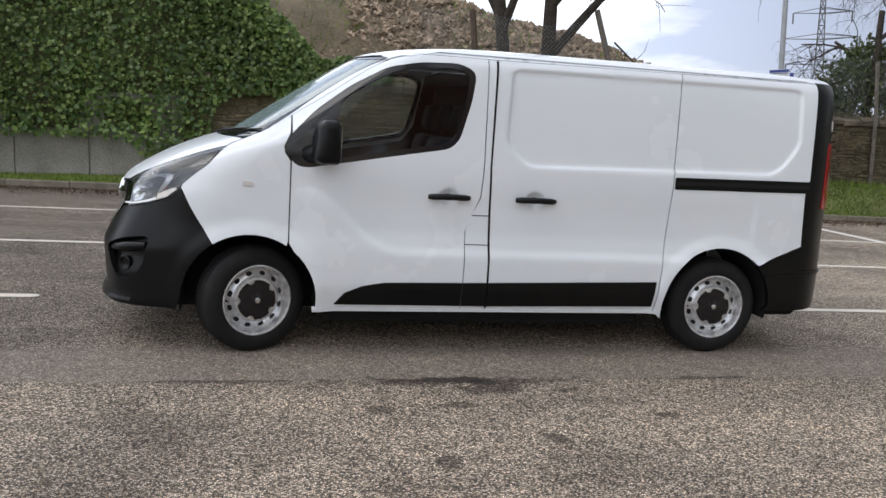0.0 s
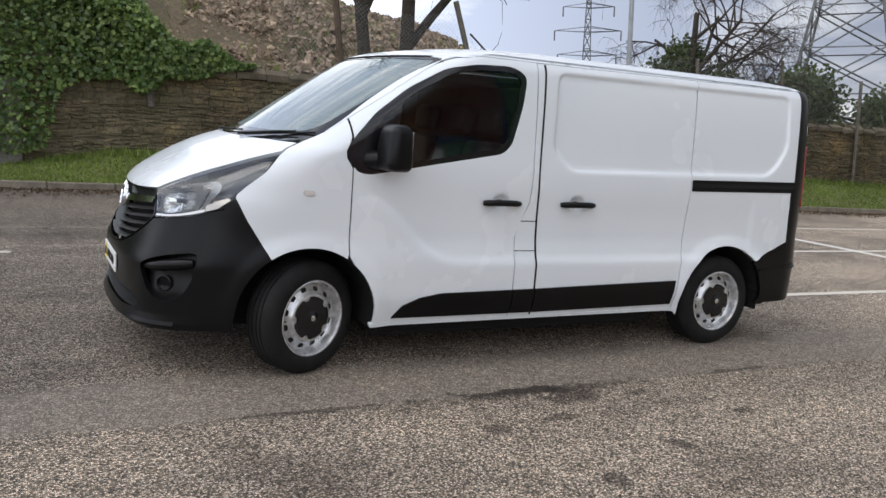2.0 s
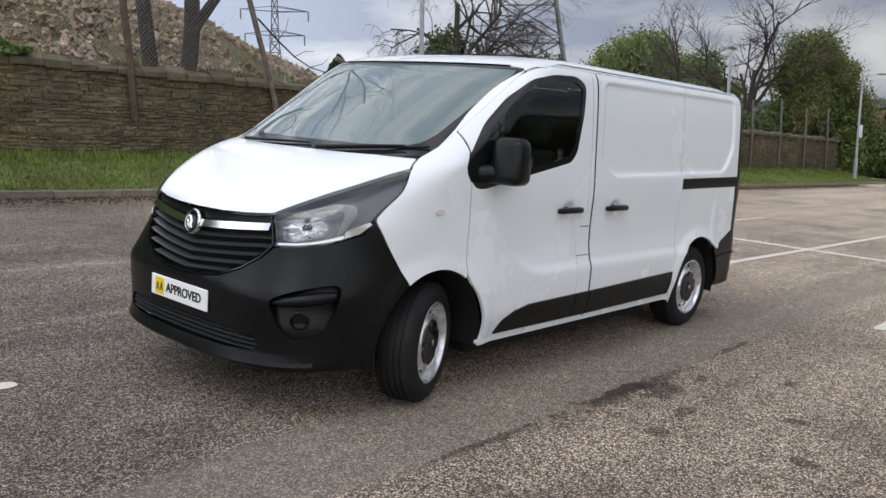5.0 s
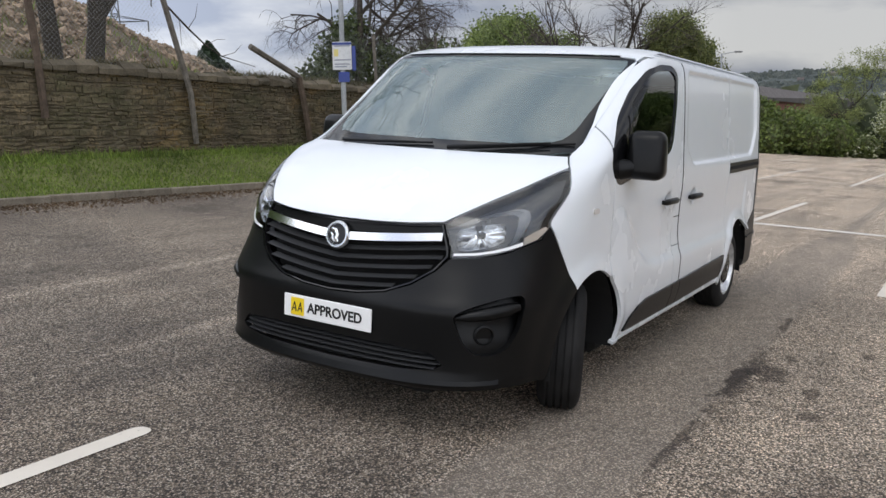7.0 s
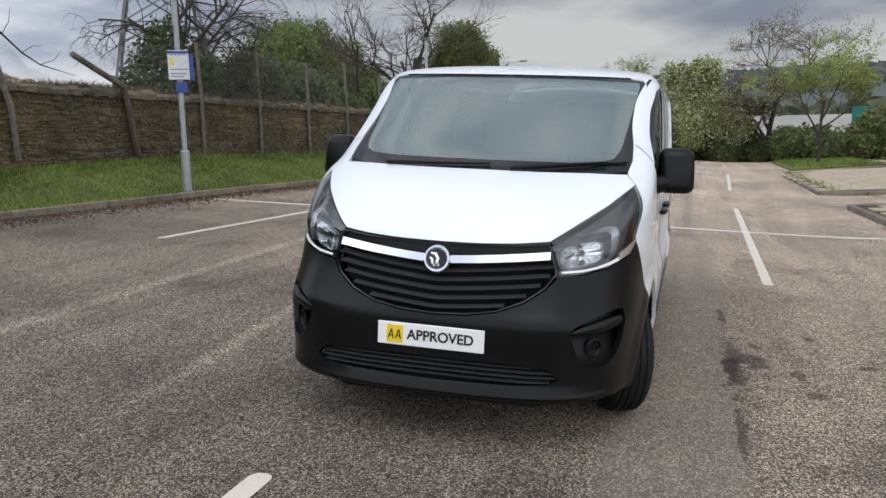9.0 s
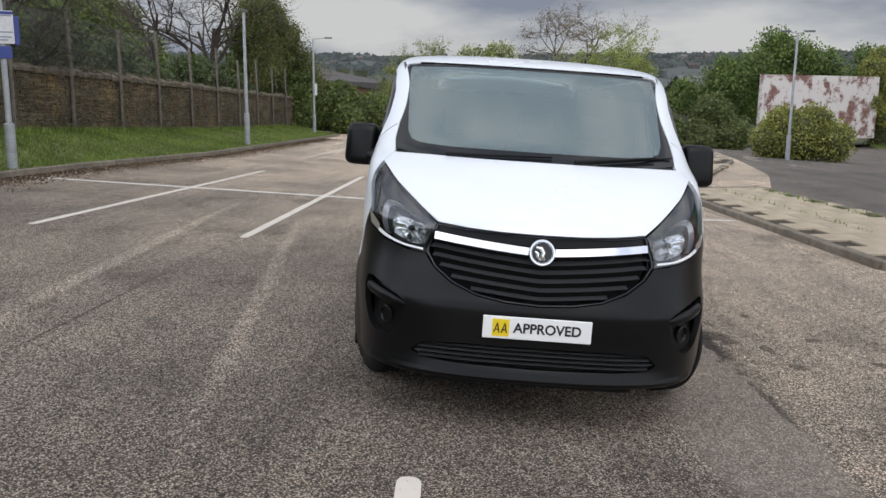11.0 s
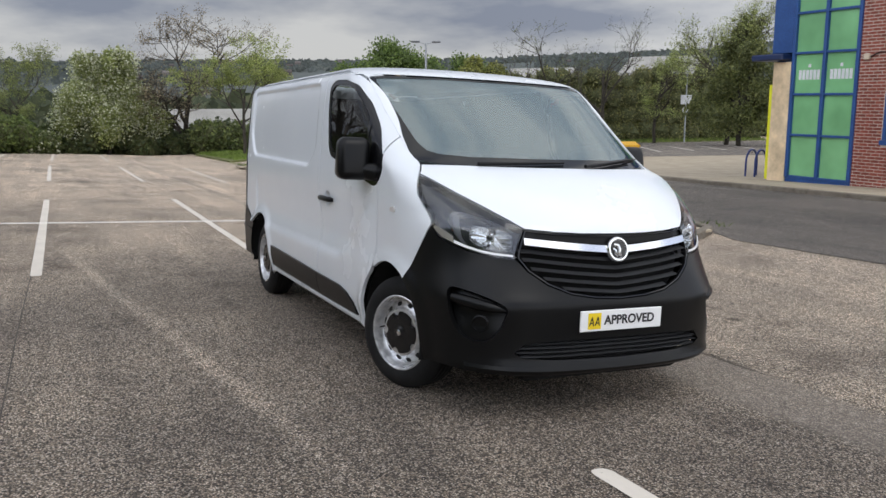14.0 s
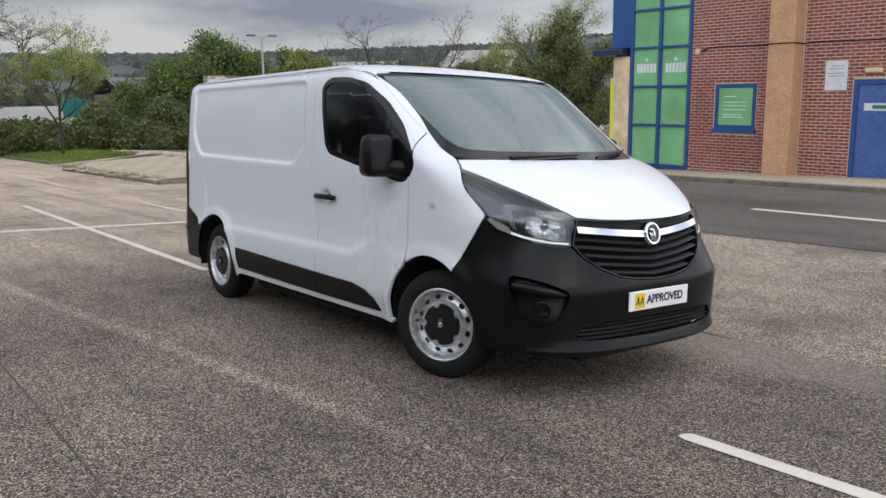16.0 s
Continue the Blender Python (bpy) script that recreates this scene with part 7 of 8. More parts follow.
RT = [(38.0, -37.5, 0.4), (39.0, -38.5, 2.4), (37.3, -38.0, 3.2), (38.3, -38.5, 4.8), (40.1, -38.0, 1.0), (36.7, -38.8, 0.6), (36.1, -38.2, 4.4), (37.5, -39.0, 6.0), (35.5, -39.0, 2.4), (34.7, -39.5, 0.4), (34.1, -39.5, 3.8)]
thicket("roadside_tree", "tall ivy-clad tree beside the building", RT, [1.5, 1.5, 1.5, 1.4, 1.4, 1.4, 1.3, 1.3, 1.6, 1.6, 1.5], 15000, 0.17, M_OLIVE, core=False, facing=(-0.5, 0.6, 0.4), category="tree", stem=(37.4, -38.6, -1.6))
branch_tree("roadside_birch", pose(39.6, -39.6, -1.6), 10.6, 0.75, 91, "tall airy tree in first yellow-green leaf", leaf=M_SPRING, leaf_n=9000, leaf_size=0.10, trunk_r=0.16, levels=5, forks=4, first=0.25)
bm = bmesh.new()
prev = None
for i in range(31):
    u = i / 30
    x, y = 52.2 - 6.0 * u, -27.0 - 23.5 * u
    row = [bm.verts.new((x + 0.95 * k, y - 0.24 * k, land(x, y) + (0.0, 0.12, 0.25, 0.36)[k] + 0.02)) for k in range(4)]
    if prev:
        for k in range(3):
            bm.faces.new((prev[k], row[k], row[k + 1], prev[k + 1]))
    prev = row
bmesh.ops.recalc_face_normals(bm, faces=bm.faces[:])
tagged(obj("grass_bank", bm, M_TURF, smooth=0), "low grass bank along the ivy hedge", "bank", kind="structure")
vg = []
for _ in range(6000):
    u, k = rng.uniform(0, 1), rng.uniform(0, 2.6)
    x, y = 52.2 - 6.0 * u, -27.0 - 23.5 * u
    vg.append((x + 0.95 * k, y - 0.24 * k, land(x, y) + 0.11 * k))
blades("far_verge_grass", vg, 0.2, M_GRASS, "rough grass verge along the hedge", 0.4, 0.03)
for k in range(-2, 4):
    x, y = 33.2 - 0.3 * k, -28.7 - 2.15 * k
    tagged(obj("bay_line", draped([(x, y), (x + 7.6, y - 4.6)], 0.12, 0.012, 0.06), M_LINE), "worn white bay line before the ivy hedge", "road marking", "parking bay lines")
ps = thing("parking_sign", pose(46.9, -42.4, land(46.9, -42.4) + 0.08), "grey lamp post with a white sign and a round plate", "sign")
bm = bmesh.new()
tube(bm, [(0, 0, -0.1), (0, 0, 3.6), (0, 0, 5.9)], [0.06, 0.05, 0.04], 8)
part("post", bm, M_GALV, ps)
sgn_m = pose(0, 0, 0, 0, 0, -131)
part("board", bbox(-0.40, -0.08, 2.85, 0.40, -0.055, 3.55, 0.01, 1, sgn_m), M_BOARD, ps, "white board")
bm = spun([(0.0, -0.01), (0.26, -0.01), (0.26, 0.01), (0.0, 0.01)], 20)
bmesh.ops.transform(bm, matrix=sgn_m @ pose(0, -0.07, 2.40), verts=bm.verts[:])
part("round_plate", bm, M_BOARD, ps, "round grey plate")
part("lantern", bbox(-0.30, -0.10, 5.86, 0.12, 0.10, 6.02, 0.04, 2), M_PYLON, ps, "dark lantern head")


# islands
def island(name, corners, up, label, turfed=False):
    t = thing(name, Matrix.Identity(4), label, "traffic island")
    bm = bmesh.new()
    n = len(corners)
    top = [bm.verts.new((x, y, land(x, y) + up - 0.032)) for x, y in corners]
    bot = [bm.verts.new((x, y, land(x, y) - 0.1)) for x, y in corners]
    f = bm.faces.new(top)
    for k in range(n):
        bm.faces.new((top[k], bot[k], bot[(k + 1) % n], top[(k + 1) % n]))
    bmesh.ops.recalc_face_normals(bm, faces=bm.faces[:])
    bmesh.ops.triangulate(bm, faces=[f])
    part("bed", bm, M_TURF if turfed else M_EARTH, t)
    return t


def kerb_run(parent, pts, up, closed=False, w=0.13, piece=0.92):
    """Kerb stones laid end to end."""
    pts = [Vector(p) for p in pts]
    if closed:
        pts.append(pts[0])
    for a, b in zip(pts, pts[1:]):
        n = max(1, round((b - a).length / piece))
        for i in range(n):
            p, q = a.lerp(b, i / n), a.lerp(b, (i + 1) / n)
            d = (q - p).normalized()
            L = (q - p).length
            bm = bbox(0.004, -w / 2, -0.12, L - 0.004, w / 2, 0.0, 0.014, 1)
            z0, z1 = land(p.x, p.y) + up, land(q.x, q.y) + up
            dz = random.uniform(-0.006, 0.006)
            for v in bm.verts:
                u = v.co.x / L
                v.co = Vector((p.x + d.x * v.co.x - d.y * v.co.y, p.y + d.y * v.co.x + d.x * v.co.y, z0 + (z1 - z0) * u + v.co.z + dz))
            part("kerb_stone", bm, M_KERB, parent)


ISL_A = [(5.05, -4.62), (15.4, -4.5), (15.6, -4.8), (15.2, -6.75), (6.3, -6.72), (5.25, -6.35), (4.85, -5.7), (4.82, -4.95)]
ISL_B = [(19.9, -4.5), (31.2, -4.75), (32.6, -5.6), (35.5, -9.6), (26, -9.4), (20.0, -6.9), (19.6, -5.6)]
ISL_C = [(36.0, -5.4), (47.5, -5.6), (47.5, -9.5), (37.5, -9.6)]
isl_a = island("traffic_island", ISL_A, 0.105, "low traffic island paved with old concrete slabs")
isl_b = island("traffic_island", ISL_B, 0.105, "wide paved traffic island with weedy edges")
island("grass_island", ISL_C, 0.11, "small grass island with a stone edge", True)
tagged(obj("pavement", strip_area([(-14, -10.75), (3, -11.0), (7, -11.45), (11, -11.85), (16, -12.9), (22, -14.7), (28.2, -18.9)], [(-14, -14.9), (3, -14.9), (7, -14.9), (11, -14.9), (16, -21), (22, -27.4), (25, -27.6), (28.2, -19.9)], 0.10, 44), M_SLABS, smooth=0), "pale concrete pavement round the building", "pavement", kind="structure")
far_kerb = thing("pavement_kerb", Matrix.Identity(4), "concrete kerb edging the pavement", "kerb", kind="structure")
main_kerb = thing("verge_kerb", Matrix.Identity(4), "worn concrete kerb along the grass verge", "kerb", kind="structure")
blades("island_weeds", [(x, y, land(x, y) + 0.10) for x, y in [(rng.uniform(5, 15.3), -6.62 + abs(rng.normal()) * 0.12) for _ in range(220)] + [(rng.uniform(5, 15), -5.65 + rng.normal() * 0.03) for _ in range(70)] + [(rng.uniform(20, 33), -4.75 - abs(rng.normal()) * 0.25) for _ in range(500)]], 0.08, M_GRASS, "weeds growing in the island's joints", 0.5, 0.012)
blades("island_grass", [(x, y, land(x, y) + 0.1) for x, y in zip(rng.uniform(36.3, 47.4, 5000), rng.uniform(-9.4, -5.7, 5000))], 0.14, M_GRASS, "short grass on the island", 0.4, 0.025)

# bollards, grit bin, cycle hoops
M_BOLLARD = grained("blue_paint", (0.018, 0.035, 0.15), (0.03, 0.055, 0.22), 3.0, 0.45, 0.05, 0.002, 60.0)
for x, y in ((20.1, -14.45), (24.2, -15.95), (26.6, -17.8), (27.7, -19.25)):
    t = thing("bollard", pose(x, y, land(x, y) + 0.09), "blue painted steel bollard on the pavement", "bollard", "blue bollards")
    part("post", spun([(0.115, -0.1), (0.115, 0.98), (0.095, 1.03), (0.05, 1.05), (0.0, 1.055)], 20, "Z"), M_BOLLARD, t, smooth=40)
    part("collar", spun([(0.125, 0.80), (0.125, 0.86), (0.114, 0.865), (0.114, 0.795)], 20, "Z", True), M_BOLLARD, t)
M_GRIT = grained("yellow_plastic", (0.62, 0.33, 0.012), (0.74, 0.42, 0.02), 2.0, 0.5, 0.1, 0.004, 40.0)
gb = thing("grit_bin", pose(26.0, -20.6, land(26.0, -20.6) + 0.09, 0, 0, -20), "yellow plastic grit bin", "bin")
bm = bbox(-0.34, -0.64, 0, 0.34, 0.64, 0.58, 0.03, 1)
for v in bm.verts:
    k = 0.86 + 0.14 * v.co.z / 0.6
    v.co.x *= k
    v.co.y *= k
part("tub", bm, M_GRIT, gb)
bm = bbox(-0.37, -0.67, 0.58, 0.37, 0.67, 0.76, 0.05, 2)
for v in bm.verts:
    if v.co.z > 0.7 and v.co.x < 0:
        v.co.z -= 0.16
part("lid", bm, M_GRIT, gb)
ch = thing("cycle_stand", pose(14.0, -16.4, land(14.0, -16.4) + 0.09, 0, 0, 20), "two blue tubular cycle hoops", "cycle stand")
for dx in (0.0, 0.28):
    bm = bmesh.new()
    pts = [(dx, -0.36, -0.1), (dx, -0.36, 0.45)] + [(dx, -0.36 * math.cos(a), 0.45 + 0.34 * math.sin(a)) for a in [math.pi * i / 10 for i in range(1, 10)]] + [(dx, 0.36, 0.45), (dx, 0.36, -0.1)]
    tube(bm, pts, 0.03, 10)
    part("hoop", bm, M_BOLLARD, ch, smooth=60)

# ---- the brick building (its bricks are laid at the end of the file) ----
BY = -14.80
M_BLUEFRAME = grained("blue_frame", (0.014, 0.062, 0.215), (0.022, 0.082, 0.27), 3.0, 0.4, 0.05, 0.002, 60.0)
M_GREENPANE = grained("green_film", (0.200, 0.470, 0.215), (0.215, 0.49, 0.23), 0.6, 0.16, 0, 0, 0.6)
M_BUFF = grained("buff_brick", (0.50, 0.285, 0.155), (0.60, 0.36, 0.205), 2.0, 0.85, 0.3, 0.006, 30.0)
M_PALESTONE = grained("pale_stone", (0.66, 0.50, 0.31), (0.74, 0.58, 0.38), 1.0, 0.8, 0.05, 0.006, 3.0)
M_BRICK = grained("red_brick", (0.185, 0.047, 0.033), (0.325, 0.088, 0.058), 5.0, 0.85, 0.4, 0.006, 60.0, objrand=0.22)
M_BRICKS = grained("red_brick_joined", (0.185, 0.047, 0.033), (0.325, 0.088, 0.058), 5.0, 0.85, 0.4, 0.006, 60.0, island=0.22)
M_JOINT = grained("pale_mortar", (0.50, 0.41, 0.35), (0.62, 0.53, 0.46), 3.0, 0.9, 0.3, 0.004, 60.0)
M_DOOR = grained("blue_door", (0.045, 0.10, 0.30), (0.07, 0.14, 0.38), 1.6, 0.4, 0.03, 0.002, 20.0)
bld = thing("leisure_building", pose(0, 0, 0), "red brick building with green glazing and blue frames", "building")
part("wall", bbox(3.4, -34, -1.2, 9.64, BY - 0.12, 7.5), M_JOINT, bld, "inner leaf of the wall")
for x0, x1, z0, z1 in ((3.4, 4.17, -1.2, 7.5), (4.17, 5.41, 1.89, 7.5), (5.41, 7.75, -1.2, 7.5), (7.75, 8.89, -1.2, 0.64), (7.75, 8.89, 1.84, 7.5), (8.89, 9.64, -1.2, 7.5)):
    part("wall_face", bbox(x0, BY - 0.118, z0, x1, BY - 0.003, z1), M_JOINT, bld, "pale mortar between red bricks")
part("corner_wall", bbox(9.64, -34, -1.2, 12.2, BY - 0.10, 7.5), M_BLUEFRAME, bld)
part("roof", bbox(3.1, -34.4, 7.5, 12.6, BY + 0.35, 7.8, 0.03), M_GALV, bld)
# glazed corner bay
GX0, GX1 = 9.68, 11.56
gz_ = part("glazed_bay", bbox(GX0 - 0.04, BY - 0.10, -0.42, GX1 + 0.04, BY + 0.02, -0.30, 0.01), M_BLUEFRAME, bld, "blue framed bay of green glass panels")
for x in (GX0, (GX0 + GX1) / 2, GX1):
    part("mullion", bbox(x - 0.045, BY - 0.08, -0.30, x + 0.045, BY + 0.05, 7.2, 0.008), M_BLUEFRAME, gz_)
rails = [-0.28, 0.78, 1.80, 2.82, 3.80, 4.8, 5.8, 6.8]
for z in rails:
    for a, b in ((GX0, (GX0 + GX1) / 2), ((GX0 + GX1) / 2, GX1)):
        part("transom", bbox(a + 0.045, BY - 0.08, z - 0.03, b - 0.045, BY + 0.04, z + 0.03, 0.006), M_BLUEFRAME, gz_)
for z0, z1 in zip(rails, rails[1:]):
    for a, b in ((GX0, (GX0 + GX1) / 2), ((GX0 + GX1) / 2, GX1)):
        pn = part("pane", bbox(a + 0.045, BY - 0.06, z0 + 0.03, b - 0.045, BY - 0.03, z1 - 0.03), M_GREENPANE, gz_)
        if abs(z0 - 1.80) < 0.01:
            # a mark of plain pale strokes
            bm = bmesh.new()
            w = (b - a) * 0.70
            for k in range(6):
                box(bm, a + (b - a) * 0.15 + w * k / 6 + 0.012, BY - 0.03, 2.16, a + (b - a) * 0.15 + w * (k + 1) / 6 - 0.012, BY - 0.026, 2.40)
            box(bm, a + (b - a) * 0.5 - 0.04, BY - 0.03, 2.46, a + (b - a) * 0.5 + 0.04, BY - 0.026, 2.54)
            part("pale_mark", bm, M_BOARD, pn)
part("stone_corner", bbox(11.62, BY - 0.3, -0.45, 12.2, BY + 0.03, 2.62, 0.01), M_PALESTONE, bld, "pale stone corner pier")
part("yellow_strip", bbox(12.2, BY - 0.28, -0.42, 12.32, BY + 0.0, 2.05, 0.01), mat("yellow_paint", 0.5, 0, (0.72, 0.72, 0.02)), bld, "bright yellow painted edge")
part("blue_fascia", bbox(11.62, BY - 0.3, 2.84, 12.26, BY + 0.04, 7.4, 0.01), M_BLUEFRAME, bld, "blue fascia panel")
part("canopy", bbox(11.7, BY - 1.6, 2.66, 12.75, BY + 0.28, 2.82, 0.03), mat("navy_panel", 0.4, 0, (0.008, 0.022, 0.080)), bld, "dark blue entrance canopy")
part("dark_return", bbox(12.2, BY - 3.5, -0.45, 12.24, BY - 0.3, 2.64), M_GLOSSY, bld)
# window
w1 = part("window", bbox(7.77, BY - 0.10, 0.68, 8.87, BY - 0.03, 1.82, 0.004), M_BLUEFRAME, bld, "small blue framed window with green film")
part("frame_side", bbox(8.80, BY - 0.09, 0.66, 8.88, BY + 0.02, 1.83, 0.006), M_BLUEFRAME, w1)
part("frame_side", bbox(7.76, BY - 0.09, 0.66, 7.84, BY + 0.02, 1.83, 0.006), M_BLUEFRAME, w1)
part("frame_head", bbox(7.84, BY - 0.09, 1.75, 8.80, BY + 0.02, 1.83, 0.006), M_BLUEFRAME, w1)
part("frame_foot", bbox(7.84, BY - 0.09, 0.75, 8.80, BY + 0.02, 0.83, 0.006), M_BLUEFRAME, w1)
part("sill", bbox(7.72, BY - 0.09, 0.64, 8.92, BY + 0.06, 0.75, 0.01), M_BLUEFRAME, w1, "blue sloping sill")
fp = part("film_pane", bbox(7.845, BY - 0.04, 0.835, 8.795, BY - 0.02, 1.745), M_GREENPANE, w1)
for k, (z, wd) in enumerate(((1.52, 0.36), (1.38, 0.64), (1.30, 0.64), (1.20, 0.64), (1.08, 0.5), (1.02, 0.56))):
    part("print_bar", bbox(8.66 - wd, BY - 0.02, z, 8.66, BY - 0.016, z + 0.018), M_BOARD, fp)
# pilaster, door, notice, lamp, cable
part("pilaster", bbox(6.62, BY, -0.46, 7.26, BY + 0.42, 7.45, 0.012), M_BUFF, bld, "tall buff brick pilaster")
d1 = part("door", bbox(4.28, BY - 0.06, -0.30, 5.30, BY - 0.02, 1.78, 0.006), M_DOOR, bld, "blue painted fire door")
part("door_frame", bbox(5.30, BY - 0.08, -0.32, 5.40, BY + 0.02, 1.88, 0.006), M_BLUEFRAME, d1)
part("door_frame", bbox(4.18, BY - 0.08, -0.32, 4.28, BY + 0.02, 1.88, 0.006), M_BLUEFRAME, d1)
part("door_head", bbox(4.28, BY - 0.08, 1.78, 5.30, BY + 0.02, 1.88, 0.006), M_BLUEFRAME, d1)
part("door_sign", bbox(4.42, BY - 0.02, 1.22, 5.16, BY - 0.014, 1.38, 0.004), M_BOARD, d1, "white and green door sign")
part("sign_bar", bbox(4.50, BY - 0.014, 1.26, 4.98, BY - 0.011, 1.34), mat("sign_green", 0.4, 0, (0.03, 0.18, 0.10)), d1)
part("door_step", bbox(3.6, BY, -0.5, 5.9, BY + 0.9, -0.30, 0.02), M_SLAB, bld, "low concrete step")
nb = part("notice", bbox(5.56, BY + 0.0, 1.66, 6.06, BY + 0.025, 2.30, 0.006), M_BOARD, bld, "white notice board")
for z, wd in ((2.18, 0.30), (2.12, 0.38), (2.02, 0.40), (1.96, 0.36)):
    part("print_bar", bbox(5.62, BY + 0.025, z, 5.62 + wd, BY + 0.028, z + 0.016), M_GREYINK, nb)
part("bulkhead_lamp", bbox(4.78, BY, 2.02, 5.16, BY + 0.09, 2.13, 0.03, 2), mat("cream_plastic", 0.4, 0, (0.68, 0.52, 0.28)), bld, "cream bulkhead lamp over the door")
part("alarm_box", bbox(9.34, BY, 2.58, 9.48, BY + 0.10, 2.72, 0.02, 2), mat("beige_plastic", 0.5, 0, (0.62, 0.52, 0.40)), bld, "small beige detector")
bm = bmesh.new()
tube(bm, [(9.34, BY + 0.03, 2.64), (9.22, BY + 0.02, 2.70), (9.1, BY + 0.015, 2.74)] + [(9.0 - 0.29 * i, BY + 0.016, 2.73 + 0.012 * math.sin(i)) for i in range(6)] + [(7.30, BY + 0.016, 2.72), (7.28, BY + 0.43, 2.72), (6.60, BY + 0.43, 2.72), (6.60, BY + 0.016, 2.71)] + [(6.3 - 0.5 * i, BY + 0.016, 2.72 + 0.01 * math.cos(i)) for i in range(6)], 0.014, 5)
part("cable", bm, M_GAP, bld, "thin dark surface cable")

# ---- distance ----
def pylon(x, y, z, h, base_w, turn, label):
    t = thing("pylon", pose(x, y, z, 0, 0, turn), label, "pylon", "electricity pylons")

    def wid(u):
        return base_w * (1 - 0.80 * min(u / 0.62, 1)) / 2 * (1 if u < 0.62 else 1 - 0.5 * (u - 0.62) / 0.38)

    lv = [0, 0.12, 0.23, 0.33, 0.42, 0.5, 0.57, 0.63, 0.70, 0.78, 0.86, 0.94, 1.0]
    corner = ((1, 1), (-1, 1), (-1, -1), (1, -1))
    P = lambda u, k: Vector((corner[k][0] * wid(u), corner[k][1] * wid(u), u * h))
    r = 0.10 + 0.003 * base_w
    for k in range(4):
        bm = bmesh.new()
        tube(bm, [P(u, k) for u in lv], [r * 1.25] * len(lv), 4)
        part("leg", bm, M_PYLON, t)
    bm = bmesh.new()
    for a, b in zip(lv, lv[1:]):
        for k in range(4):
            j = (k + 1) % 4
            tube(bm, [P(a, k), P(b, j)], r * 0.7, 3, False)
            tube(bm, [P(a, j), P(b, k)], r * 0.7, 3, False)
            tube(bm, [P(b, k), P(b, j)], r * 0.6, 3, False)
    part("bracing", bm, M_PYLON, t)
    for u, w in ((0.66, 0.75), (0.79, 0.85), (0.92, 0.65)):
        for sgn in (1, -1):
            bm = bmesh.new()
            tip = Vector((sgn * w * base_w, 0, u * h + 0.008 * h))
            for k in range(4):
                tube(bm, [P(u + (0.03 if k % 2 else 0), k), tip], r * 0.7, 3, False)
            part("crossarm", bm, M_PYLON, t)
            bm = bmesh.new()
            tube(bm, [tip, tip - Vector((0, 0, 0.055 * h))], r * 1.3, 5)
            part("insulator", bm, M_PYLON, t)
    return t


pylon(64.4, 45.6, 2.0, 36, 9.4, 35, "grey steel lattice pylon close behind the wall")
pylon(113.2, 149.0, -4.8, 39.6, 8.5, -37, "distant grey steel lattice pylon")

# warehouse beyond the hedge
M_SHEDWALL = grained("old_shed_wall", (0.10, 0.082, 0.068), (0.17, 0.145, 0.12), 0.8, 0.9, 0.2, 0.02, 6.0)
M_TINROOF = grained("old_sheet_roof", (0.105, 0.093, 0.090), (0.165, 0.148, 0.145), 0.6, 0.8, 0.2, 0.03, 6.0)
wh = thing("warehouse", pose(57, 11.4, -2.0), "long low warehouse with a weathered pitched roof", "building")
part("wall", sheet([(-3, -0.7, -2), (81, 1.9, -2), (81, 1.9, 3.4), (-3, -0.7, 4.35), (0, 0, 5.2), (0, 8, 4.2), (0, 8, -2)], [(0, 1, 2, 3), (0, 3, 4, 5, 6)]), grained("old_brick_wall", (0.16, 0.062, 0.045), (0.25, 0.105, 0.075), 0.8, 0.9, 0.2, 0.02, 6.0), wh, "dull red brick wall")
rf = part("roof", sheet([(-3.4, -1.0, 4.30), (81, 1.6, 3.38), (88, 1.5, 4.75), (-0.4, -0.1, 5.30), (-0.4, 8.4, 4.1), (88, 9.4, 3.6)], [(0, 1, 2, 3), (3, 2, 5, 4)]), M_TINROOF, wh, "weathered grey sheet roof")
for k in range(13):
    x = 15 + 3.7 * k
    part("glazing_bar", bbox(x, 0.85 + 0.012 * x, 4.15, x + 0.35, 1.15 + 0.012 * x, 5.25), M_PYLON, rf)
part("rooflight", bbox(14, 1.2, 4.2, 62, 1.6, 5.0), M_SHEDWALL, rf, "dull row of ridge rooflights")
for cx, cy, w_, d_, h_, rt in ((63.0, -54.0, 7, 7, 6.2, -60), (67.0, -42.0, 6, 5, 5.0, -50), (66, -8, 14, 6, 1.1, 0)):
    t = thing("shed", pose(cx, cy, land(min(cx, 60), max(cy, -16)) - 0.2, 0, 0, rt), "distant brick shed with a pale pitched roof", "building", "distant sheds")
    part("wall", bbox(-d_ / 2, -w_ / 2, -1, d_ / 2, w_ / 2, h_), M_SHEDWALL, t)
    part("roof", sheet([(-d_ / 2 - 0.3, -w_ / 2 - 0.3, h_), (-d_ / 2 - 0.3, w_ / 2 + 0.3, h_), (0, w_ / 2 + 0.3, h_ + 1.9), (0, -w_ / 2 - 0.3, h_ + 1.9), (d_ / 2 + 0.3, -w_ / 2 - 0.3, h_), (d_ / 2 + 0.3, w_ / 2 + 0.3, h_)], [(0, 3, 2, 1), (3, 4, 5, 2)]),
         grained("pale_sheet_roof", (0.27, 0.26, 0.235), (0.38, 0.37, 0.335), 0.5, 0.8, 0, 0), t)

t = thing("shed", pose(69.5, -20.6, -2.2, 0, 0, 10), "distant grey shed with a dark slate roof", "building", "distant sheds")
part("wall", bbox(-2.6, -2.6, -1, 2.6, 2.6, 4.0), M_SHEDWALL, t)
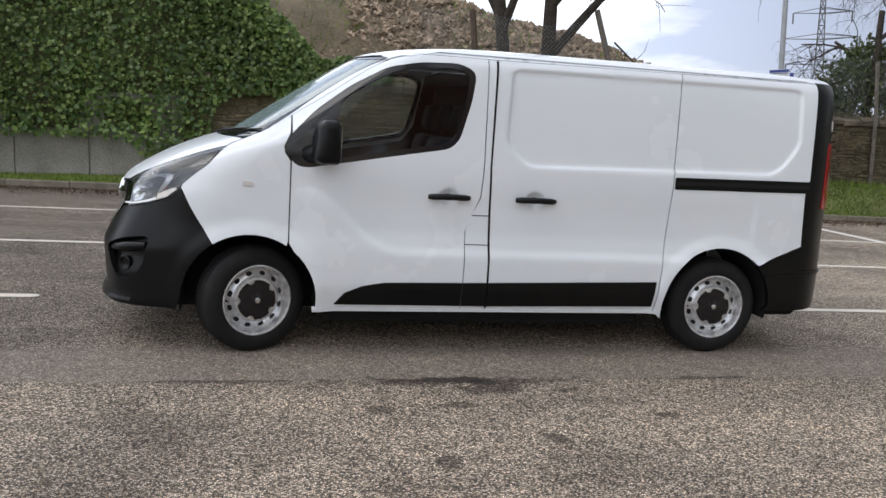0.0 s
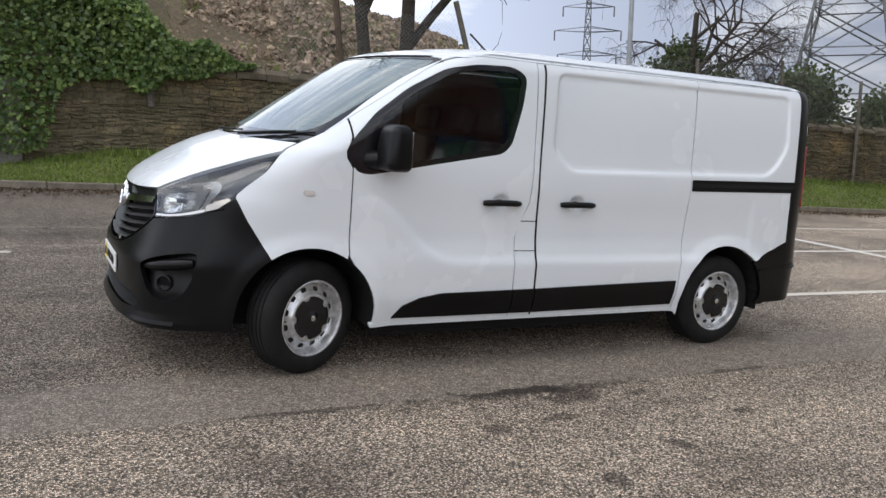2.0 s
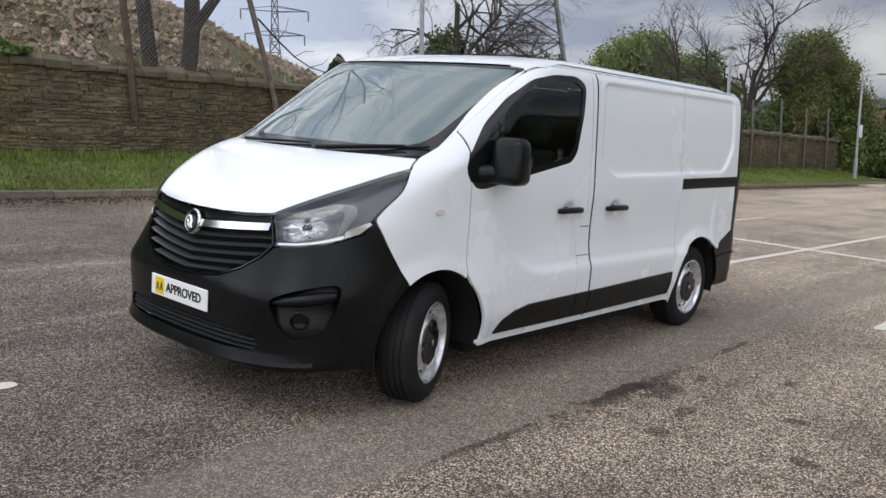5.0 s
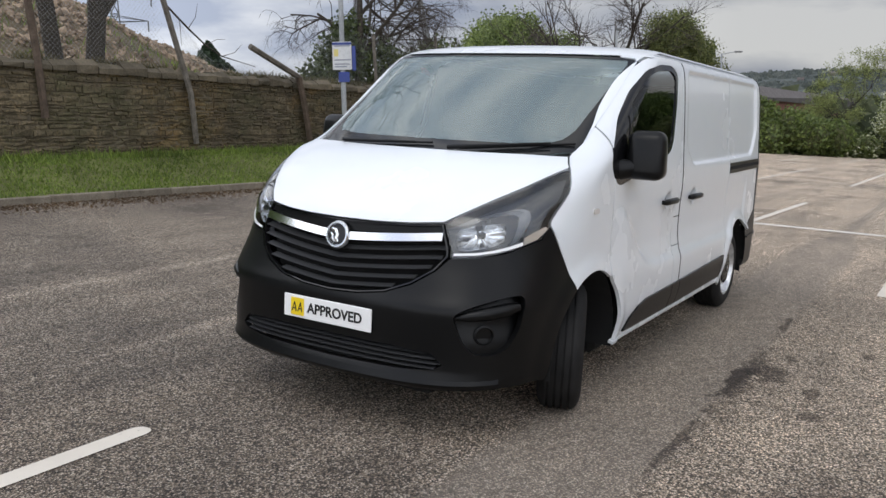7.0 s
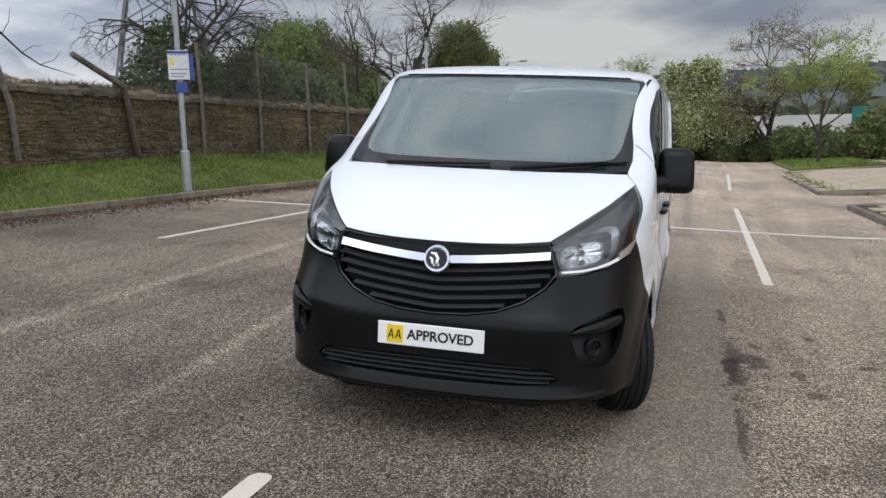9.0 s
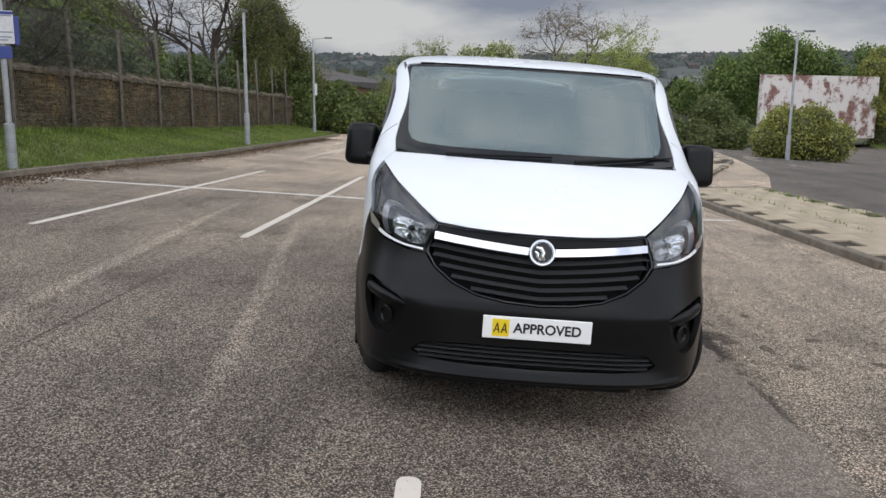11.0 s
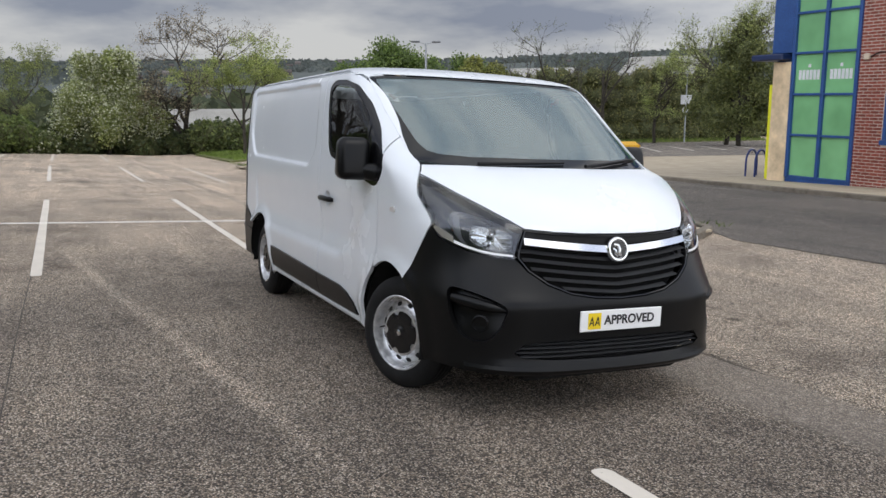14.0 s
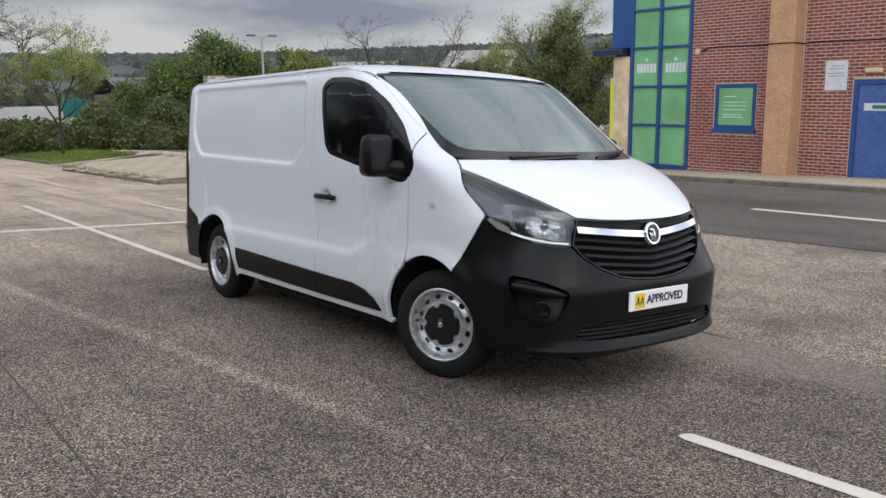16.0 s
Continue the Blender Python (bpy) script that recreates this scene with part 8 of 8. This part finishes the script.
part("roof", sheet([(-2.9, -2.9, 3.95), (-2.9, 2.9, 3.95), (0, 2.9, 5.4), (0, -2.9, 5.4), (2.9, -2.9, 3.95), (2.9, 2.9, 3.95)], [(0, 3, 2, 1), (3, 4, 5, 2)]), grained("slate_roof", (0.10, 0.105, 0.115), (0.16, 0.165, 0.175), 0.8, 0.7, 0, 0), t)
tb = thing("road_sign", pose(56.2, -11.9, -1.6, 0, 0, 10), "teal direction sign on two grey posts", "sign")
for y in (-0.5, 0.5):
    bm = bmesh.new()
    tube(bm, [(0, y, -0.2), (0, y, 2.7)], 0.05, 8)
    part("post", bm, M_GALV, tb)
part("board", bbox(-0.09, -0.85, 1.9, -0.05, 0.85, 3.1, 0.02), mat("teal_sign", 0.5, 0, (0.02, 0.19, 0.17)), tb, "teal board")

# rough meadow beyond the hedge and the road
M_MEADOW = grained("rough_meadow", (0.045, 0.055, 0.026), (0.115, 0.120, 0.058), 0.05, 0.95, 0.3, 0.1, 1.2)
bm = bmesh.new()
mx_, my_ = [51.5, 54, 58, 64, 72, 80, 90, 105, 130, 160, 200, 260, 340], [-170, -120, -80, -60, -45, -38, -30, -24, -18, -14, -10, -4, 2, 8, 14, 20, 40, 80, 140, 220]
gv = [[bm.verts.new((x + (6.0 if y < -26 else 0.0), y, land(min(x, 200), max(min(y, 150), -150)) + 0.10)) for y in my_] for x in mx_]
for a, b in zip(gv, gv[1:]):
    for k in range(len(my_) - 1):
        bm.faces.new((a[k], b[k], b[k + 1], a[k + 1]))
tagged(obj("meadow", bm, M_MEADOW, smooth=0), "dull green rough ground beyond the hedge", "meadow", kind="structure")

# woods on the valley floor
vw = []
for _ in range(9000):
    a, d = radians(rng.uniform(-75, 34)), rng.uniform(92, 235)
    vw.append((d * math.cos(a), d * math.sin(a), land(min(d * math.cos(a), 200), max(min(d * math.sin(a), 150), -150)) + rng.uniform(0, 1) ** 1.5 * (3.5 + 2.5 * noise.noise(Vector((a * 14, d * 0.03, 2))))))
tagged(leaf_mesh("valley_woods", vw, 2.6, leafy("valley_leaves", (0.055, 0.070, 0.040), (0.15, 0.165, 0.085), 0.9), facing=(-1.0, 0, 0.5)), "belt of trees on the valley floor", "woods", kind="stuff")

# wooded hills with houses
M_HILL = mat("haze_tinted_hill", 1.0)
v_ = coords(M_HILL)
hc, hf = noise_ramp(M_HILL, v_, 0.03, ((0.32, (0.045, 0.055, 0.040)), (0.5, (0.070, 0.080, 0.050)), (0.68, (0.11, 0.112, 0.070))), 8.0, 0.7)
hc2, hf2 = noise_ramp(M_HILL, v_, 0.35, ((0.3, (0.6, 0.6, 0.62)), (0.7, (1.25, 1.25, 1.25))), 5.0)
# distance haze is mixed into the base colour as a blue-grey tint
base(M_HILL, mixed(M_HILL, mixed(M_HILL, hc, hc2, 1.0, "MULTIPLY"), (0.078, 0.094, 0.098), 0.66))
bm = bmesh.new()
prev = None
for i in range(120):
    a = radians(-118 + 158 * i / 119)
    crest = lerp_table([(-118, 30), (-75, 46), (-52, 50), (-40, 40), (-25, 34), (-8, 32), (8, 30), (22, 27), (40, 23)], math.degrees(a))
    crest += 4.5 * noise.noise(Vector((i * 0.12, 0, 0))) + 2.2 * noise.noise(Vector((i * 0.55, 3, 0))) + 1.2 * noise.noise(Vector((i * 1.6, 3, 0)))
    row = []
    for k in range(12):
        u = k / 11
        d = 230 + 520 * u
        z = -6 + (crest + 6) * (u ** 0.9) + (2.0 * noise.noise(Vector((a * 30, d * 0.02, 0))) if 0 < k < 11 else 0)
        row.append(bm.verts.new((d * math.cos(a), d * math.sin(a), z)))
    row.append(bm.verts.new((1200 * math.cos(a), 1200 * math.sin(a), -20)))
    if prev:
        for k in range(12):
            bm.faces.new((prev[k], prev[k + 1], row[k + 1], row[k]))
    prev = row
tagged(obj("backdrop", bm, M_HILL, smooth=0), "wooded hillside across the valley, its colour greyed for haze", "hills", kind="structure")
hp_ = []
for _ in range(16000):
    a = radians(rng.uniform(-100, 38))
    u = rng.uniform(0.2, 1.0) ** 0.7 * 11
    d = 230 + 520 * u / 11
    crest = lerp_table([(-118, 30), (-75, 46), (-52, 50), (-40, 40), (-25, 34), (-8, 32), (8, 30), (22, 27), (40, 23)], math.degrees(a))
    if noise.noise(Vector((a * 9, d * 0.012, 0))) < -0.12:
        continue
    hp_.append((d * math.cos(a), d * math.sin(a), -6 + (crest + 6) * ((u / 11) ** 0.9) + 0.8))
# leaf colours are greyed to carry the same painted haze as the hill
tagged(leaf_mesh("far_woods", hp_, 7.0, leafy("haze_tinted_woods", (0.112, 0.130, 0.124), (0.150, 0.165, 0.145), 0.9), facing=(-1.0, 0, 0.6)), "woods on the far hillside", "woods", kind="stuff")
vs, fs = [], []
for _ in range(46):
    ad = rng.choice([rng.normal(-22, 5), rng.normal(-14, 6), rng.normal(-47, 5), rng.uniform(-60, 10)])
    a = radians(ad)
    u = rng.uniform(0.30, 0.86)
    d = 230 + 520 * u
    crest = lerp_table([(-118, 30), (-75, 46), (-52, 50), (-40, 40), (-25, 34), (-8, 32), (8, 30), (22, 27), (40, 23)], ad)
    c = np.array([d * math.cos(a), d * math.sin(a), -6 + (crest + 6) * u ** 0.9 + 1.5])
    w, h = rng.uniform(1.6, 3.2), rng.uniform(1.2, 2.0)
    tx = np.array([-math.sin(a), math.cos(a), 0]) * w
    ty = np.array([math.cos(a), math.sin(a), 0]) * 3
    up = np.array([0, 0, h])
    i0 = len(vs)
    vs += [tuple(c - tx - ty), tuple(c + tx - ty), tuple(c + tx - ty + up), tuple(c - tx - ty + up), tuple(c - tx + up * 1.7), tuple(c + tx + up * 1.7), tuple(c - tx + ty), tuple(c + tx + ty)]
    fs += [(i0, i0 + 1, i0 + 2, i0 + 3), (i0 + 3, i0 + 2, i0 + 5, i0 + 4), (i0 + 4, i0 + 5, i0 + 7, i0 + 6), (i0, i0 + 3, i0 + 4, i0 + 6), (i0 + 1, i0 + 7, i0 + 5, i0 + 2)]
tagged(mesh_of("far_houses", vs, fs, M_TOWN), "tiny houses scattered over the hillside", "houses", kind="stuff")


# ---- stones, kerbs, slabs and bricks ----
def stone_geo(r2, L, H, D):
    """A rough squared stone, face towards -y, its corner at the origin."""
    j = lambda s: r2.uniform(-s, s)
    c = 0.008
    o = [(0 + j(.018), 0, 0 + j(.012)), (L + j(.018), 0, 0 + j(.012)), (L + j(.018), 0, H + j(.012)), (0 + j(.018), 0, H + j(.012))]
    f = [(x + (c if k in (0, 3) else -c) + j(.005), -D + j(.02), z + (c if k in (0, 1) else -c) + j(.004)) for k, (x, _, z) in enumerate(o)]
    m = (L * r2.uniform(0.35, 0.65), -D - r2.uniform(0.002, 0.018), H * r2.uniform(0.35, 0.65))
    return o + f + [m], [(4, 5, 8), (5, 6, 8), (6, 7, 8), (7, 4, 8), (0, 1, 5, 4), (1, 2, 6, 5), (2, 3, 7, 6), (3, 0, 4, 7)]


r2 = random.Random(3)
rest_v, rest_f, near_n = [], [], 0
x_lo, x_hi = -1.2, 43.0
level = 0.0
row = 0
while level < 1.50:
    H = r2.choice([0.036, 0.045, 0.055, 0.065, 0.075, 0.09, 0.115])
    x = x_lo + r2.uniform(-0.2, 0)
    while x < x_hi:
        L = r2.uniform(0.09, 0.34) * (1.3 if H > 0.08 else 1)
        zb = wall_foot(x) - 0.10 + level * (wall_top(x) - 0.16 - wall_foot(x) + 0.10) / 1.50 + 0.028 * noise.noise(Vector((x * 1.3, level * 2.0, 4))) + r2.uniform(-0.006, 0.006)
        if x + L > x_lo:
            D = r2.uniform(0.004, 0.030)
            v, f = stone_geo(r2, L - 0.009, H - 0.008, D)
            at = (max(x, x_lo), 10.035, zb)
            if 5.6 < x < 8.4 and near_n < 295:
                bm = sheet(v, f)
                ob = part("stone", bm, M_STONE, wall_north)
                ob.location = at
                near_n += 1
            else:
                i0 = len(rest_v)
                rest_v += [(a + at[0], b + at[1], c + at[2]) for a, b, c in v]
                rest_f += [tuple(i + i0 for i in q) for q in f]
        x += L
    level += H
    row += 1
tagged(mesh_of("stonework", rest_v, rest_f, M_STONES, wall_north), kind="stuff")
# coping
cv, cf = [], []
x = x_lo
while x < x_hi:
    L = r2.uniform(0.28, 0.55)
    z0, h = wall_top(x) - 0.15, r2.uniform(0.14, 0.23)
    j = lambda s: r2.uniform(-s, s)
    i0 = len(cv)
    for yy, zz in ((9.96, 0.0), (9.955, h * 0.55), (10.08, h), (10.36, h * 0.95), (10.48, h * 0.5), (10.48, 0.0)):
        cv += [(x + 0.008 + j(.01), yy + j(.015), z0 + zz + j(.02)), (x + L - 0.008 + j(.01), yy + j(.015), z0 + zz + j(.02))]
    cf += [(i0 + 2 * k, i0 + 2 * k + 1, i0 + 2 * k + 3, i0 + 2 * k + 2) for k in range(5)]
    cf += [tuple(i0 + 2 * k for k in range(6)), tuple(i0 + 2 * k + 1 for k in range(5, -1, -1))]
    x += L
tagged(mesh_of("coping", cv, cf, M_COPING, wall_north, "rough mossy coping stones"), kind="stuff")

# grass and weeds rooted on top of the wall
roots = [(x, y, wall_top(x) + 0.02) for x, y in zip(rng.uniform(1.5, 24, 5200), rng.uniform(10.12, 10.5, 5200)) if noise.noise(Vector((x * 0.7, 0, 5))) > -0.08]
blades("wall_top_grass", roots, 0.15, M_DRYGRASS, "dry grass and moss growing on the wall", 0.6, 0.012)

# kerbs
kerb_run(main_kerb, [(x, lerp_table(KERB, x)) for x in (-12, 0, 4, 8, 12, 13.8, 15.5, 16.8, 18, 30, 42)], 0.105)
kerb_run(far_kerb, [(-6, -10.75), (3, -11.0), (7, -11.45), (11, -11.85), (16, -12.9), (22, -14.7), (28.2, -18.9), (28.2, -19.9), (26.6, -23.7), (25, -27.6)], 0.105)
kerb_run(isl_a, ISL_A, 0.11, True)
kerb_run(isl_b, ISL_B, 0.11, True)


def slabs(parent, x0, x1, y0, y1, inside, up, size=0.6):
    me = bpy.data.meshes.new("slab")
    bm = bbox(-size / 2 + 0.006, -size / 2 + 0.006, -0.04, size / 2 - 0.006, size / 2 - 0.006, 0.0, 0.006, 1)
    bm.to_mesh(me)
    bm.free()
    me.materials.append(M_SLAB)
    n = 0
    i = 0
    x = x0
    while x < x1:
        y = y0 + (size / 2 if i % 2 else 0)
        while y < y1:
            if inside(x, y) and n < 290:
                ob = new("slab", me)
                ob.parent = parent
                ob.matrix_basis = Matrix.Translation((x, y, land(x, y) + up + random.uniform(-0.004, 0.004))) @ pose(0, 0, 0, math.degrees(math.atan((land(x, y + 0.3) - land(x, y - 0.3)) / 0.6)) + random.uniform(-0.4, 0.4), -math.degrees(math.atan((land(x + 0.3, y) - land(x - 0.3, y)) / 0.6)) + random.uniform(-0.4, 0.4), 0)
                n += 1
            y += size
        x += size
        i += 1


slabs(isl_a, 5.3, 15.2, -6.5, -4.8, lambda x, y: in_poly([(5.15, -4.75), (15.3, -4.6), (15.0, -6.6), (6.3, -6.55), (5.3, -6.2)], x, y), 0.108)
slabs(isl_b, 20.1, 33.0, -9.0, -4.8, lambda x, y: in_poly([(20.1, -4.7), (31.0, -4.95), (32.4, -5.8), (34.6, -9.3), (26, -9.1), (20.2, -6.7)], x, y), 0.108, 0.9)

# bricks: stretcher bond
BW, BH = 0.225, 0.075
bme = bpy.data.meshes.new("brick")
bm = bbox(0.007, 0, 0.007, BW - 0.007, 0.016, BH - 0.007, 0.003, 1)
bm.to_mesh(bme)
bm.free()
bme.materials.append(M_BRICK)
rest_v, rest_f = [], []
n_near = 0
holes = ((7.74, 8.90, 0.63, 1.85), (4.16, 5.42, -0.5, 1.90), (6.60, 7.28, -1, 9))
rows_ = int((4.3 + 0.46) / BH)
for r in range(rows_):
    z = -0.46 + r * BH
    x = 3.4 + (BW / 2 if r % 2 else 0)
    while x < 9.64:
        xa, xb = x, min(x + BW, 9.64)
        segs = [(xa, xb)]
        for a, b, c, d in holes:
            if z + BH - 0.02 > c and z + 0.02 < d:
                segs = [q for p0, p1 in segs for q in ((p0, min(p1, a)), (max(p0, b), p1)) if q[1] - q[0] > 0.025]
        for x, x1 in segs:
            if 7.3 < x < 9.64 and -0.2 < z < 2.0 and x1 - x > BW - 0.001 and n_near < 290:
                ob = new("brick", bme)
                ob.parent = bld
                ob.location = (x, BY - 0.012, z)
                n_near += 1
            else:
                i0 = len(rest_v)
                a, b, c, d = x + 0.007, x1 - 0.007, z + 0.007, z + BH - 0.007
                e = 0.004
                rest_v += [(a, BY - 0.012, c), (b, BY - 0.012, c), (b, BY - 0.012, d), (a, BY - 0.012, d), (a + e, BY + 0.004, c + e), (b - e, BY + 0.004, c + e), (b - e, BY + 0.004, d - e), (a + e, BY + 0.004, d - e)]
                rest_f += [tuple(i0 + k for k in q) for q in ((5, 4, 7, 6), (0, 4, 5, 1), (1, 5, 6, 2), (2, 6, 7, 3), (3, 7, 4, 0))]
        x = xa + BW
tagged(mesh_of("brickwork", rest_v, rest_f, M_BRICKS, bld), kind="stuff")
